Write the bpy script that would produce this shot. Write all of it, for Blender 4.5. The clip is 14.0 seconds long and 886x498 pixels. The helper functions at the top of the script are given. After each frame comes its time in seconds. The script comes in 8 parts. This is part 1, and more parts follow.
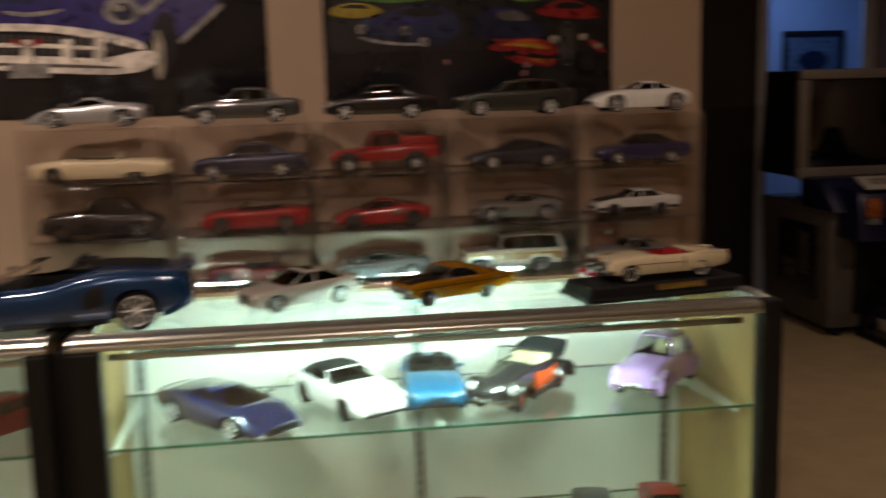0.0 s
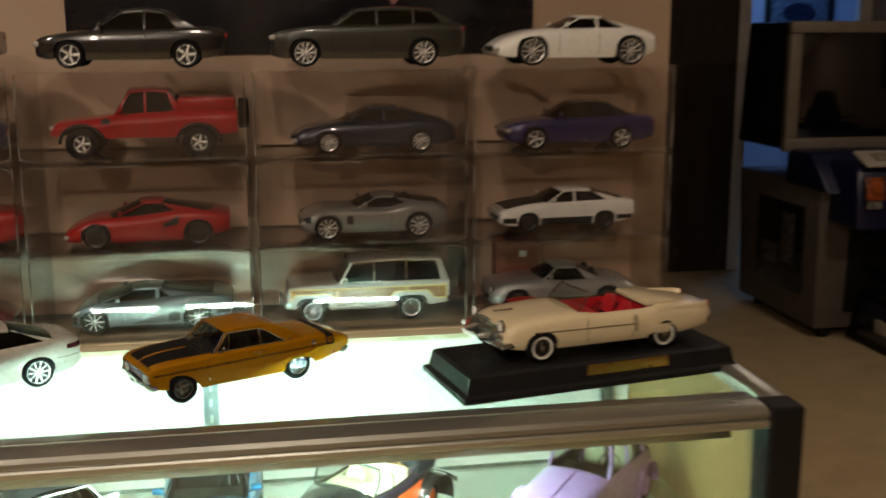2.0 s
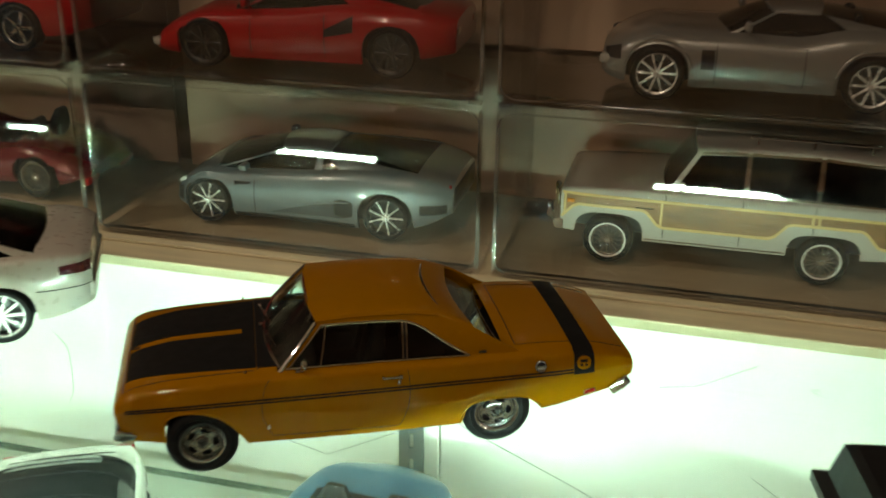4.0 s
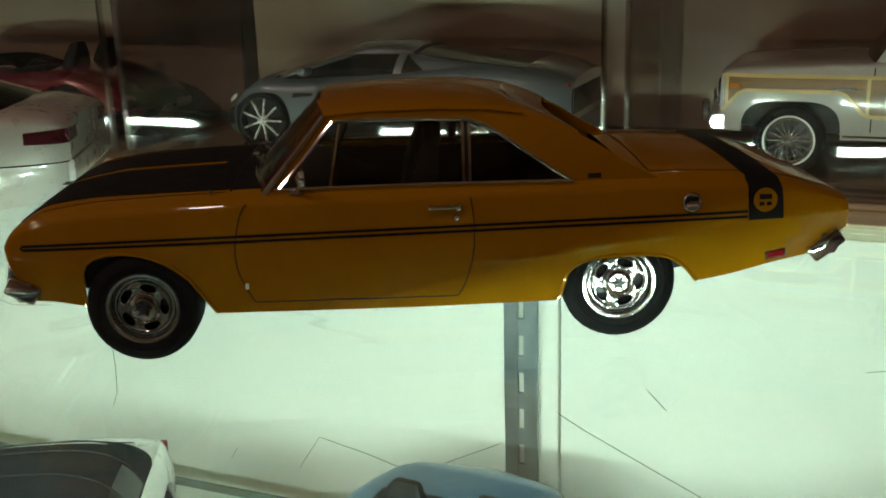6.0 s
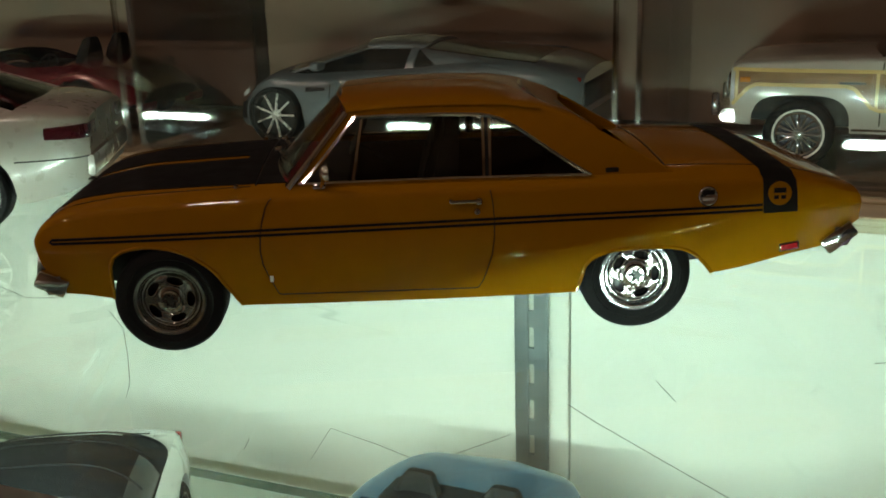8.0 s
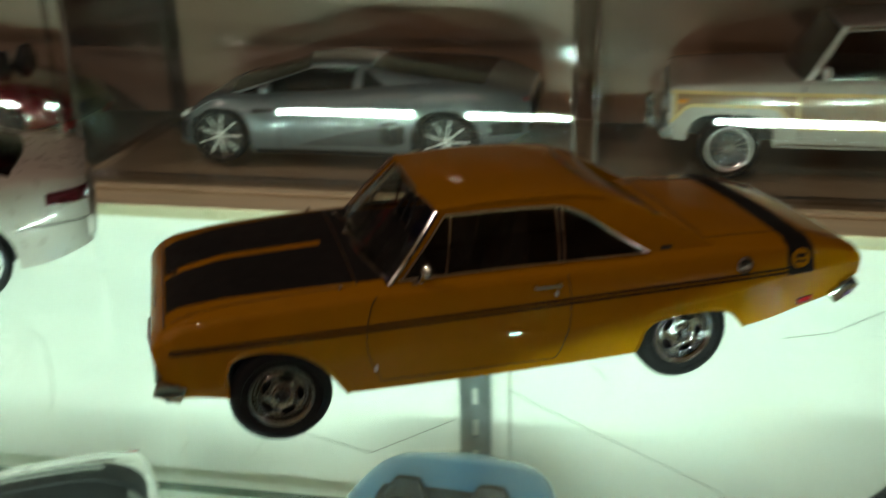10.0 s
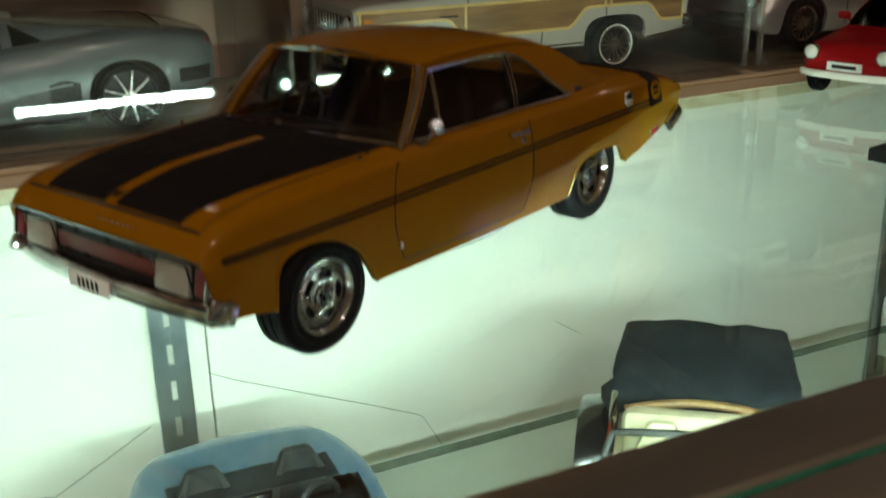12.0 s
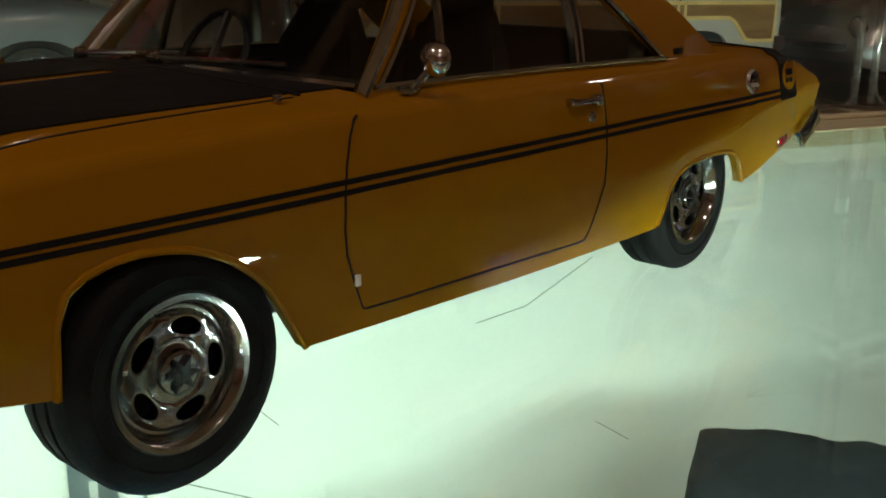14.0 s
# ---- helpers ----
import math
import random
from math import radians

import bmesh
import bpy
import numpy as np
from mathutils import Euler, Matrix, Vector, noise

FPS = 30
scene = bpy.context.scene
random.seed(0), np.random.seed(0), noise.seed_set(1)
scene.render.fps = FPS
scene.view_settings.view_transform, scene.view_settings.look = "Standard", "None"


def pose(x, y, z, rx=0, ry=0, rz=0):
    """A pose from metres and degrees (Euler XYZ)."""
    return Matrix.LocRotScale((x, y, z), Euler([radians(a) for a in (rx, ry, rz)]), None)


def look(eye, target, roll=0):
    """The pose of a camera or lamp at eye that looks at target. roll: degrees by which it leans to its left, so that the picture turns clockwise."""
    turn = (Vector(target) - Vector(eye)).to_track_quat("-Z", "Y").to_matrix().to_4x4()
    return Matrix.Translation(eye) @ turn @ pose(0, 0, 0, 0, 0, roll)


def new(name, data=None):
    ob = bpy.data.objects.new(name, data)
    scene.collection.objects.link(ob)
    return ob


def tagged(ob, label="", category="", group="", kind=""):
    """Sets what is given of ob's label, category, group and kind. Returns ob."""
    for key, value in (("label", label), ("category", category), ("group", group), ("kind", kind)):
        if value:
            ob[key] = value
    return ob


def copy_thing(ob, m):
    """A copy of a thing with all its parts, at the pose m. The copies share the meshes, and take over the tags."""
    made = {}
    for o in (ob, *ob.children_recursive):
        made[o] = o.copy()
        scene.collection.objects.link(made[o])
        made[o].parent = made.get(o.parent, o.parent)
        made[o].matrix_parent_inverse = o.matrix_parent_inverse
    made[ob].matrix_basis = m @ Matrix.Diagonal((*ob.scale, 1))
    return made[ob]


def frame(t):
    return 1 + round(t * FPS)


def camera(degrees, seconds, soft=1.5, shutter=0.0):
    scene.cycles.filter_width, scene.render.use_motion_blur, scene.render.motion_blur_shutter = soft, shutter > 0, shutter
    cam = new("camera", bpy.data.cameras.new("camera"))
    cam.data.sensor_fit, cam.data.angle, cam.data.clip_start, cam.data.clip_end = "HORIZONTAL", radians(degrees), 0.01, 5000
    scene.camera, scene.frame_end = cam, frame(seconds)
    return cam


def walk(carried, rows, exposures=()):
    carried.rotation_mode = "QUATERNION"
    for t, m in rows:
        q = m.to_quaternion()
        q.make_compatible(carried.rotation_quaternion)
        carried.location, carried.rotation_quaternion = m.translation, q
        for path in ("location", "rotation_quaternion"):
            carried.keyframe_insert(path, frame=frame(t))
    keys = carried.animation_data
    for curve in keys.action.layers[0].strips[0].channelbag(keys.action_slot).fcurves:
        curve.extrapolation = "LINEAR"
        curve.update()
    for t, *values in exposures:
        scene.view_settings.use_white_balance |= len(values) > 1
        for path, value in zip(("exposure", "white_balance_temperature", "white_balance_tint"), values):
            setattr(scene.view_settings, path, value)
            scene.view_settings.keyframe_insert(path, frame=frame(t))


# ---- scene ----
cam = camera(46.0, 14.0, 1.7, 0.5)
PATH = [
    (0, (0.066, 0.091, 1.435), (0.354, 2.045, 1.122), -1.4),
    (0.5, (0.15, 0.317, 1.441), (0.745, 2.198, 1.11), -2.7),
    (1, (0.267, 0.505, 1.417), (0.881, 2.37, 1.038), -2.7),
    (1.5, (0.398, 0.724, 1.426), (0.851, 2.637, 1.061), -0.9),
    (2, (0.441, 0.992, 1.402), (0.782, 2.921, 1.0), -0.1),
    (2.5, (0.534, 1.218, 1.399), (0.553, 3.145, 0.866), -0.4),
    (3, (0.607, 1.433, 1.387), (0.274, 3.304, 0.765), 1.7),
    (3.2, (0.6254, 1.486, 1.3678), (0.2188, 3.335, 0.7234), 1.82),
    (3.5, (0.593, 1.621, 1.347), (0.156, 3.43, 0.615), 1.4),
    (3.7, (0.571, 1.709, 1.327), (0.151, 3.492, 0.525), 1.0),
    (5.8, (0.55, 1.946, 1.106), (-0.192, 3.715, 0.539), -1.8),
    (6, (0.55, 1.944, 1.103), (-0.187, 3.716, 0.539), -1.7),
    (6.5, (0.545, 1.944, 1.102), (-0.205, 3.707, 0.529), -1.9),
    (7, (0.544, 1.944, 1.104), (-0.199, 3.708, 0.523), -1.8),
    (7.5, (0.547, 1.94, 1.106), (-0.194, 3.704, 0.523), -1.6),
    (7.7, (0.547, 1.938, 1.105), (-0.195, 3.704, 0.53), -1.7),
    (9.8, (0.481, 1.906, 1.149), (-0.046, 3.7, 0.437), -1.3),
    (10, (0.459, 1.896, 1.172), (0.105, 3.723, 0.438), -1.3),
    (10.2, (0.4366, 1.8924, 1.185), (0.2344, 3.756, 0.4896), -0.72),
    (10.5, (0.402, 1.889, 1.194), (0.339, 3.731, 0.418), -1.1),
    (11, (0.353, 1.912, 1.186), (0.575, 3.683, 0.283), -4.0),
    (11.5, (0.278, 1.923, 1.167), (0.898, 3.623, 0.315), -3.7),
    (11.7, (0.2574, 1.9282, 1.1518), (1.026, 3.6128, 0.3916), -1.94),
    (12, (0.255, 1.928, 1.11), (1.068, 3.623, 0.428), -1.3),
    (12.5, (0.258, 1.968, 1.080), (1.138, 3.663, 0.480), 0.1),
    (13, (0.311, 2.028, 1.052), (1.104, 3.752, 0.421), 1.2),
    (13.3, (0.3208, 2.0552, 1.0434), (1.1044, 3.8158, 0.506), -0.88),
    (13.5, (0.322, 2.055, 1.047), (1.088, 3.825, 0.516), 0.6),
    (14, (0.322, 2.057, 1.05), (1.114, 3.816, 0.525), 0.7),
]
EXPOSURES = [(0.0, 0.64, 6500, 14), (0.5, 0.85, 6500, 11), (1.5, 1.02, 6500, 8), (2.0, 1.08, 6420, 4), (2.4, 1.02, 6500, -22), (3.0, 0.88, 6750, -17), (3.7, 0.72, 6900, -6), (5.8, -0.22, 6800, 14), (7.7, -0.22, 6800, 14), (9.8, 0.0, 6600, 11),
             (10.5, 0.32, 6650, 8), (11.0, 0.38, 6650, 7), (11.5, 0.32, 6650, 5), (12.0, 0.15, 6650, 12), (12.5, 0.0, 6650, 12), (13.0, -0.13, 6650, 12), (13.5, -0.13, 6650, 12), (14.0, 0.02, 6650, 12)]
walk(cam, [(t, look(eye, target, roll)) for t, eye, target, roll in PATH], EXPOSURES)

# ---------------------------------------------------------------- world and light
world = bpy.data.worlds.new("world")
scene.world = world
world.use_nodes = True
world.node_tree.nodes["Background"].inputs["Color"].default_value = (0.30, 0.42, 0.75, 1)
world.node_tree.nodes["Background"].inputs["Strength"].default_value = 0.02


def area_lamp(name, m, size, watts, color, size_y=None):
    data = bpy.data.lights.new(name, "AREA")
    data.energy, data.color, data.size = watts, color, size
    if size_y:
        data.shape, data.size_y = "RECTANGLE", size_y
    else:
        data.shape = "DISK"
    ob = new(name, data)
    ob.matrix_world = m
    return ob


WARM = (1.0, 0.78, 0.64)
# recessed ceiling lamps of the dim room, and an added blue lamp that tints the room past the doorway
for lx, ly, w in ((-0.75, 1.75, 8.0), (0.42, 1.15, 4.2), (-0.25, -0.35, 17.0), (3.0, 2.7, 5.9), (2.6, 4.6, 1.25)):
    area_lamp("ceiling_lamp_light", pose(lx, ly, 2.43), 0.11, w, WARM)
area_lamp("window_light", pose(3.9, 7.55, 2.40), 0.9, 4.2, (0.25, 0.45, 1.0))

# ---------------------------------------------------------------- materials


def mat(name, color, rough=0.5, metal=0.0, vary=0.0, scale=20.0, bump=0.0, bump_scale=None, coat=0.0, emit=0.0, stretch=None, spec=0.5, fine=0.0, rvar=0.12):
    """A principled surface with mottling at a large and a fine scale and a little relief."""
    m = bpy.data.materials.new(name)
    m.use_nodes = True
    nt = m.node_tree
    b = nt.nodes["Principled BSDF"]
    b.inputs["Base Color"].default_value = (*color, 1)
    b.inputs["Roughness"].default_value = rough
    b.inputs["Metallic"].default_value = metal
    b.inputs["Coat Weight"].default_value = coat
    b.inputs["Coat Roughness"].default_value = 0.04
    b.inputs["Specular IOR Level"].default_value = spec
    if emit:
        b.inputs["Emission Color"].default_value = (*color, 1)
        b.inputs["Emission Strength"].default_value = emit
    if vary or bump or fine:
        co = nt.nodes.new("ShaderNodeTexCoord")
        mp = nt.nodes.new("ShaderNodeMapping")
        if stretch:
            mp.inputs["Scale"].default_value = stretch
        nt.links.new(co.outputs["Object"], mp.inputs["Vector"])
    if vary:
        n = nt.nodes.new("ShaderNodeTexNoise")
        n.inputs["Scale"].default_value, n.inputs["Detail"].default_value = scale, 6
        nt.links.new(mp.outputs[0], n.inputs["Vector"])
        r = nt.nodes.new("ShaderNodeMapRange")
        r.inputs["From Min"].default_value, r.inputs["From Max"].default_value = 0.3, 0.7
        r.inputs["To Min"].default_value, r.inputs["To Max"].default_value = 1 - vary, 1 + vary
        nt.links.new(n.outputs["Fac"], r.inputs["Value"])
        mul = nt.nodes.new("ShaderNodeVectorMath")
        mul.operation = "SCALE"
        mul.inputs[0].default_value = color
        nt.links.new(r.outputs[0], mul.inputs["Scale"])
        nt.links.new(mul.outputs[0], b.inputs["Base Color"])
        r2 = nt.nodes.new("ShaderNodeMapRange")
        r2.inputs["To Min"].default_value, r2.inputs["To Max"].default_value = max(0.02, rough - rvar), min(1, rough + rvar)
        nt.links.new(n.outputs["Fac"], r2.inputs["Value"])
        nt.links.new(r2.outputs[0], b.inputs["Roughness"])
    if bump:
        n2 = nt.nodes.new("ShaderNodeTexNoise")
        n2.inputs["Scale"].default_value, n2.inputs["Detail"].default_value = bump_scale or scale * 8, 4
        nt.links.new(mp.outputs[0], n2.inputs["Vector"])
        bp = nt.nodes.new("ShaderNodeBump")
        bp.inputs["Strength"].default_value, bp.inputs["Distance"].default_value = bump, 0.002
        nt.links.new(n2.outputs["Fac"], bp.inputs["Height"])
        nt.links.new(bp.outputs[0], b.inputs["Normal"])
    return m


def clear(name, tint=(1, 1, 1), rough=0.02, ior=1.5, gloss=1.0, smudge=0.0):
    """Clear sheet: see-through with Fresnel gloss, and a little dust where smudge is set."""
    m = bpy.data.materials.new(name)
    m.use_nodes = True
    nt = m.node_tree
    nt.nodes.remove(nt.nodes["Principled BSDF"])
    out = nt.nodes["Material Output"]
    t = nt.nodes.new("ShaderNodeBsdfTransparent")
    t.inputs["Color"].default_value = (*tint, 1)
    g = nt.nodes.new("ShaderNodeBsdfGlossy")
    g.inputs["Roughness"].default_value = rough
    g.inputs["Color"].default_value = (gloss, gloss, gloss, 1)
    lw = nt.nodes.new("ShaderNodeLayerWeight")
    lw.inputs["Blend"].default_value = 0.5
    pw = nt.nodes.new("ShaderNodeMath")
    pw.operation, pw.inputs[1].default_value = "POWER", 5.0
    nt.links.new(lw.outputs["Facing"], pw.inputs[0])
    f = nt.nodes.new("ShaderNodeMath")
    f.operation = "MULTIPLY_ADD"
    f.inputs[1].default_value, f.inputs[2].default_value = 0.9, ((ior - 1) / (ior + 1)) ** 2
    nt.links.new(pw.outputs[0], f.inputs[0])
    mix = nt.nodes.new("ShaderNodeMixShader")
    nt.links.new(f.outputs[0], mix.inputs[0])
    nt.links.new(t.outputs[0], mix.inputs[1])
    nt.links.new(g.outputs[0], mix.inputs[2])
    last = mix
    if smudge:
        d = nt.nodes.new("ShaderNodeBsdfDiffuse")
        d.inputs["Color"].default_value = (0.8, 0.8, 0.78, 1)
        co = nt.nodes.new("ShaderNodeTexCoord")
        n = nt.nodes.new("ShaderNodeTexNoise")
        n.inputs["Scale"].default_value, n.inputs["Detail"].default_value = 14, 8
        nt.links.new(co.outputs["Object"], n.inputs["Vector"])
        r = nt.nodes.new("ShaderNodeMapRange")
        r.inputs["From Min"].default_value, r.inputs["From Max"].default_value = 0.42, 0.8
        r.inputs["To Max"].default_value = smudge
        nt.links.new(n.outputs["Fac"], r.inputs["Value"])
        mix2 = nt.nodes.new("ShaderNodeMixShader")
        nt.links.new(r.outputs[0], mix2.inputs[0])
        nt.links.new(mix.outputs[0], mix2.inputs[1])
        nt.links.new(d.outputs[0], mix2.inputs[2])
        last = mix2
    nt.links.new(last.outputs[0], out.inputs["Surface"])
    return m


def paint(name, color, metal=0.0, rough=0.32, coat=1.0, spec=0.5, coat_rough=0.04):
    m = mat(name, color, rough, metal, vary=0.025, scale=180, bump=0.015, bump_scale=900, coat=coat, rvar=0.03, spec=spec)
    m.node_tree.nodes["Principled BSDF"].inputs["Coat Roughness"].default_value = coat_rough
    return m


CHROME = mat("chrome", (0.58, 0.58, 0.58), 0.05, 1.0, vary=0.06, scale=150)
RUBBER = mat("tyre_rubber", (0.005, 0.005, 0.0055), 0.6, spec=0.12, vary=0.15, scale=120, bump=0.15, bump_scale=2500)
BLACK = mat("black_plastic", (0.008, 0.008, 0.0085), 0.45, spec=0.3, vary=0.12, scale=90, bump=0.05)
INTERIOR = mat("black_cabin_vinyl", (0.007, 0.0065, 0.0065), 0.65, spec=0.2, vary=0.2, scale=80, bump=0.1)
SATIN = mat("satin_black_decal", (0.006, 0.0055, 0.005), 0.6, spec=0.15, vary=0.08, scale=150)
ALLOY = mat("alloy_rim", (0.70, 0.70, 0.68), 0.28, 0.55, vary=0.08, scale=200)
DARK_ALLOY = mat("dark_alloy_rim", (0.05, 0.05, 0.052), 0.3, 0.8, vary=0.1, scale=200)
PANE = clear("car_window", (0.90, 0.92, 0.90), 0.03, 1.45)
DARK_PANE = clear("tinted_car_window", (0.10, 0.10, 0.10), 0.03, 1.45)
LENS = mat("headlight_lens", (0.72, 0.72, 0.70), 0.12, 0.2, coat=1.0, vary=0.1, scale=300)
FROST = mat("frosted_headlamp_plastic", (0.29, 0.275, 0.245), 0.35, vary=0.1, scale=200, coat=0.4)
RED_LENS = mat("red_lamp_lens", (0.30, 0.01, 0.012), 0.15, coat=1.0, vary=0.1, scale=300)
GRILLE_RED = mat("dark_red_grille_plastic", (0.13, 0.016, 0.018), 0.35, vary=0.15, scale=300)
AMBER = mat("amber_lamp_lens", (0.6, 0.2, 0.02), 0.2, coat=1.0)
CREAM_VINYL = mat("cream_vinyl", (0.62, 0.55, 0.38), 0.5, vary=0.08, scale=90, bump=0.06)
RED_VINYL = mat("red_vinyl", (0.42, 0.012, 0.02), 0.42, vary=0.1, scale=90, bump=0.06)
GLASS = clear("showcase_glass", (0.965, 0.985, 0.972), 0.015, 1.5, smudge=0.028)
SHELF_GLASS = clear("shelf_glass", (0.93, 0.97, 0.945), 0.015, 1.5, smudge=0.03)
GLASS_EDGE = mat("green_glass_edge", (0.035, 0.20, 0.125), 0.15, coat=1.0, vary=0.2, scale=40)
ACRYLIC = clear("clear_acrylic", (0.975, 0.97, 0.965), 0.006, 1.49, smudge=0.016)
# opaque brown in place of the dim tan wall behind the clear cases
DIM_WALL_BACK = mat("smoked_brown_acrylic", (0.50, 0.365, 0.262), 0.4, vary=0.2, scale=8, coat=0.2)
ACRYLIC_EDGE = clear("polished_acrylic_edge", (0.90, 0.88, 0.85), 0.05, 1.75, smudge=0.16)
WHITE_BOARD = mat("white_board", (0.74, 0.75, 0.69), 0.55, vary=0.06, scale=5, bump=0.03, bump_scale=60)


def add_scratches(m, turn, scale, width, depth, broken):
    """Fine, nearly straight hairlines in one direction, broken into short lengths."""
    nt = m.node_tree
    b = nt.nodes["Principled BSDF"]
    src = b.inputs["Base Color"].links[0].from_socket
    co = nt.nodes.new("ShaderNodeTexCoord")
    mp = nt.nodes.new("ShaderNodeMapping")
    mp.inputs["Rotation"].default_value = (0, radians(turn), 0)
    mp.inputs["Scale"].default_value = (0.05, 1, 1)
    nt.links.new(co.outputs["Object"], mp.inputs["Vector"])
    n = nt.nodes.new("ShaderNodeTexNoise")
    n.inputs["Scale"].default_value, n.inputs["Detail"].default_value = scale, 1.0
    nt.links.new(mp.outputs[0], n.inputs["Vector"])
    off = nt.nodes.new("ShaderNodeMath")
    off.operation, off.inputs[1].default_value = "SUBTRACT", 0.5
    nt.links.new(n.outputs["Fac"], off.inputs[0])
    mag = nt.nodes.new("ShaderNodeMath")
    mag.operation = "ABSOLUTE"
    nt.links.new(off.outputs[0], mag.inputs[0])
    r = nt.nodes.new("ShaderNodeMapRange")
    r.inputs["From Max"].default_value = width
    r.inputs["To Min"].default_value, r.inputs["To Max"].default_value = 1.0, 0.0
    nt.links.new(mag.outputs[0], r.inputs["Value"])
    n2 = nt.nodes.new("ShaderNodeTexNoise")
    n2.inputs["Scale"].default_value = broken
    nt.links.new(co.outputs["Object"], n2.inputs["Vector"])
    r2 = nt.nodes.new("ShaderNodeMapRange")
    r2.inputs["From Min"].default_value, r2.inputs["From Max"].default_value, r2.inputs["To Max"].default_value = 0.56, 0.63, depth
    nt.links.new(n2.outputs["Fac"], r2.inputs["Value"])
    mu = nt.nodes.new("ShaderNodeMath")
    mu.operation = "MULTIPLY"
    nt.links.new(r.outputs[0], mu.inputs[0])
    nt.links.new(r2.outputs[0], mu.inputs[1])
    mx = nt.nodes.new("ShaderNodeMix")
    mx.data_type = "RGBA"
    mx.inputs["B"].default_value = (0.13, 0.13, 0.11, 1)
    nt.links.new(mu.outputs[0], mx.inputs["Factor"])
    nt.links.new(src, mx.inputs["A"])
    nt.links.new(mx.outputs["Result"], b.inputs["Base Color"])


add_scratches(WHITE_BOARD, 12, 38.0, 0.0034, 0.30, 10.0)
add_scratches(WHITE_BOARD, -38, 30.0, 0.0032, 0.30, 8.0)
add_scratches(WHITE_BOARD, 80, 34.0, 0.0034, 0.30, 9.0)
STEEL = mat("zinc_steel", (0.33, 0.38, 0.40), 0.35, 0.85, vary=0.12, scale=70)
WHITE_STEEL = mat("white_bracket_enamel", (0.72, 0.74, 0.72), 0.4, vary=0.06, scale=60)
RAIL = mat("brushed_bronze_aluminium", (0.50, 0.51, 0.46), 0.30, 0.9, vary=0.03, scale=30, stretch=(0.3, 8, 8), bump=0.02, bump_scale=260, rvar=0.03)
POST = mat("black_case_post", (0.007, 0.007, 0.007), 0.5, spec=0.25, vary=0.15, scale=40, bump=0.04)
LEDGE = mat("tan_wood_ledge", (0.52, 0.455, 0.30), 0.5, vary=0.12, scale=9, stretch=(1, 14, 14), bump=0.08, bump_scale=90)
CASE_WOOD = mat("yellow_wood_panel", (0.38, 0.25, 0.095), 0.55, vary=0.15, scale=10, stretch=(8, 8, 0.6), bump=0.06, bump_scale=80)
WALL = mat("tan_wall_paint", (0.37, 0.27, 0.19), 0.75, vary=0.06, scale=3, bump=0.12, bump_scale=160)
DARK_WALL = mat("dark_brown_panelling", (0.040, 0.024, 0.015), 0.6, vary=0.25, scale=6, stretch=(7, 7, 0.5), bump=0.1, bump_scale=60)
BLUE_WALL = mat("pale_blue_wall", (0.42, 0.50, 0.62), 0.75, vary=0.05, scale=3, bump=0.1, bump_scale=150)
TRIM_WHITE = mat("white_trim_paint", (0.66, 0.63, 0.58), 0.45, vary=0.05, scale=12, bump=0.04)
CARPET = mat("beige_carpet", (0.50, 0.39, 0.22), 0.95, vary=0.09, scale=7, bump=0.9, bump_scale=420)
CEILING = mat("ceiling_paint", (0.62, 0.56, 0.48), 0.85, vary=0.04, scale=4, bump=0.15, bump_scale=120)
LAMP_GLOW = mat("lamp_glow", (1.0, 0.70, 0.42), 0.5, emit=6.0)
TUBE_GLOW = mat("fluorescent_tube_glow", (0.69, 1.0, 0.85), 0.5, emit=375.0)
SHELF_REAR = clear("grey_green_glass_edge", (0.40, 0.50, 0.46), 0.05, 1.5)
BRASS = mat("brass_plate", (0.55, 0.38, 0.12), 0.3, 1.0, vary=0.12, scale=60)


FLAT_SHEETS = (GLASS, SHELF_GLASS, ACRYLIC, DIM_WALL_BACK, WHITE_BOARD, POST, LEDGE, CASE_WOOD, GLASS_EDGE, SHELF_REAR)


def part(name, bm, material, parent, label="", smooth=40):
    """Links a bmesh as one mesh object under a thing or under a part."""
    me = bpy.data.meshes.new(name)
    bm.normal_update()
    bm.to_mesh(me)
    bm.free()
    if material in FLAT_SHEETS:
        smooth = 18
    if smooth:
        for p in me.polygons:
            p.use_smooth = True
        me.set_sharp_from_angle(angle=radians(smooth))
    me.materials.append(material)
    ob = new(name, me)
    ob.parent = parent
    if label:
        ob["label"] = label
    return ob


def again(ob, m, parent):
    """A further part on the same mesh, with the pieces under it."""
    o = new(ob.name.split(".")[0], ob.data)
    o.parent, o.matrix_local = parent, m
    for c in ob.children:
        again(c, c.matrix_local, o)
    return o


def thing(name, m, label, category, group="", kind=""):
    ob = new(name)
    ob.matrix_world = m
    ob.empty_display_size = 0.05
    return tagged(ob, label, category, group, kind)


def box(bm, c, s, bevel=0.0, rot=None):
    """A box of size s about c, its edges rounded by bevel."""
    m = Matrix.Translation(c) @ (rot or Matrix()) @ Matrix.Diagonal((*s, 1))
    r = bmesh.ops.create_cube(bm, size=1, matrix=m)
    if bevel:
        es = list({e for v in r["verts"] for e in v.link_edges})
        bmesh.ops.bevel(bm, geom=es, offset=min(bevel, 0.48 * min(abs(x) for x in s)), segments=2, affect="EDGES", profile=0.5)
    return bm


def boxes(*items):
    bm = bmesh.new()
    for it in items:
        box(bm, *it)
    return bm


def solid(name, c, s, material, bevel=0.0, label="", category="", kind="structure", group=""):
    bm = bmesh.new()
    box(bm, (0, 0, 0), s, bevel)
    ob = part(name, bm, material, None)
    ob.location = c
    return tagged(ob, label, category, group, kind)


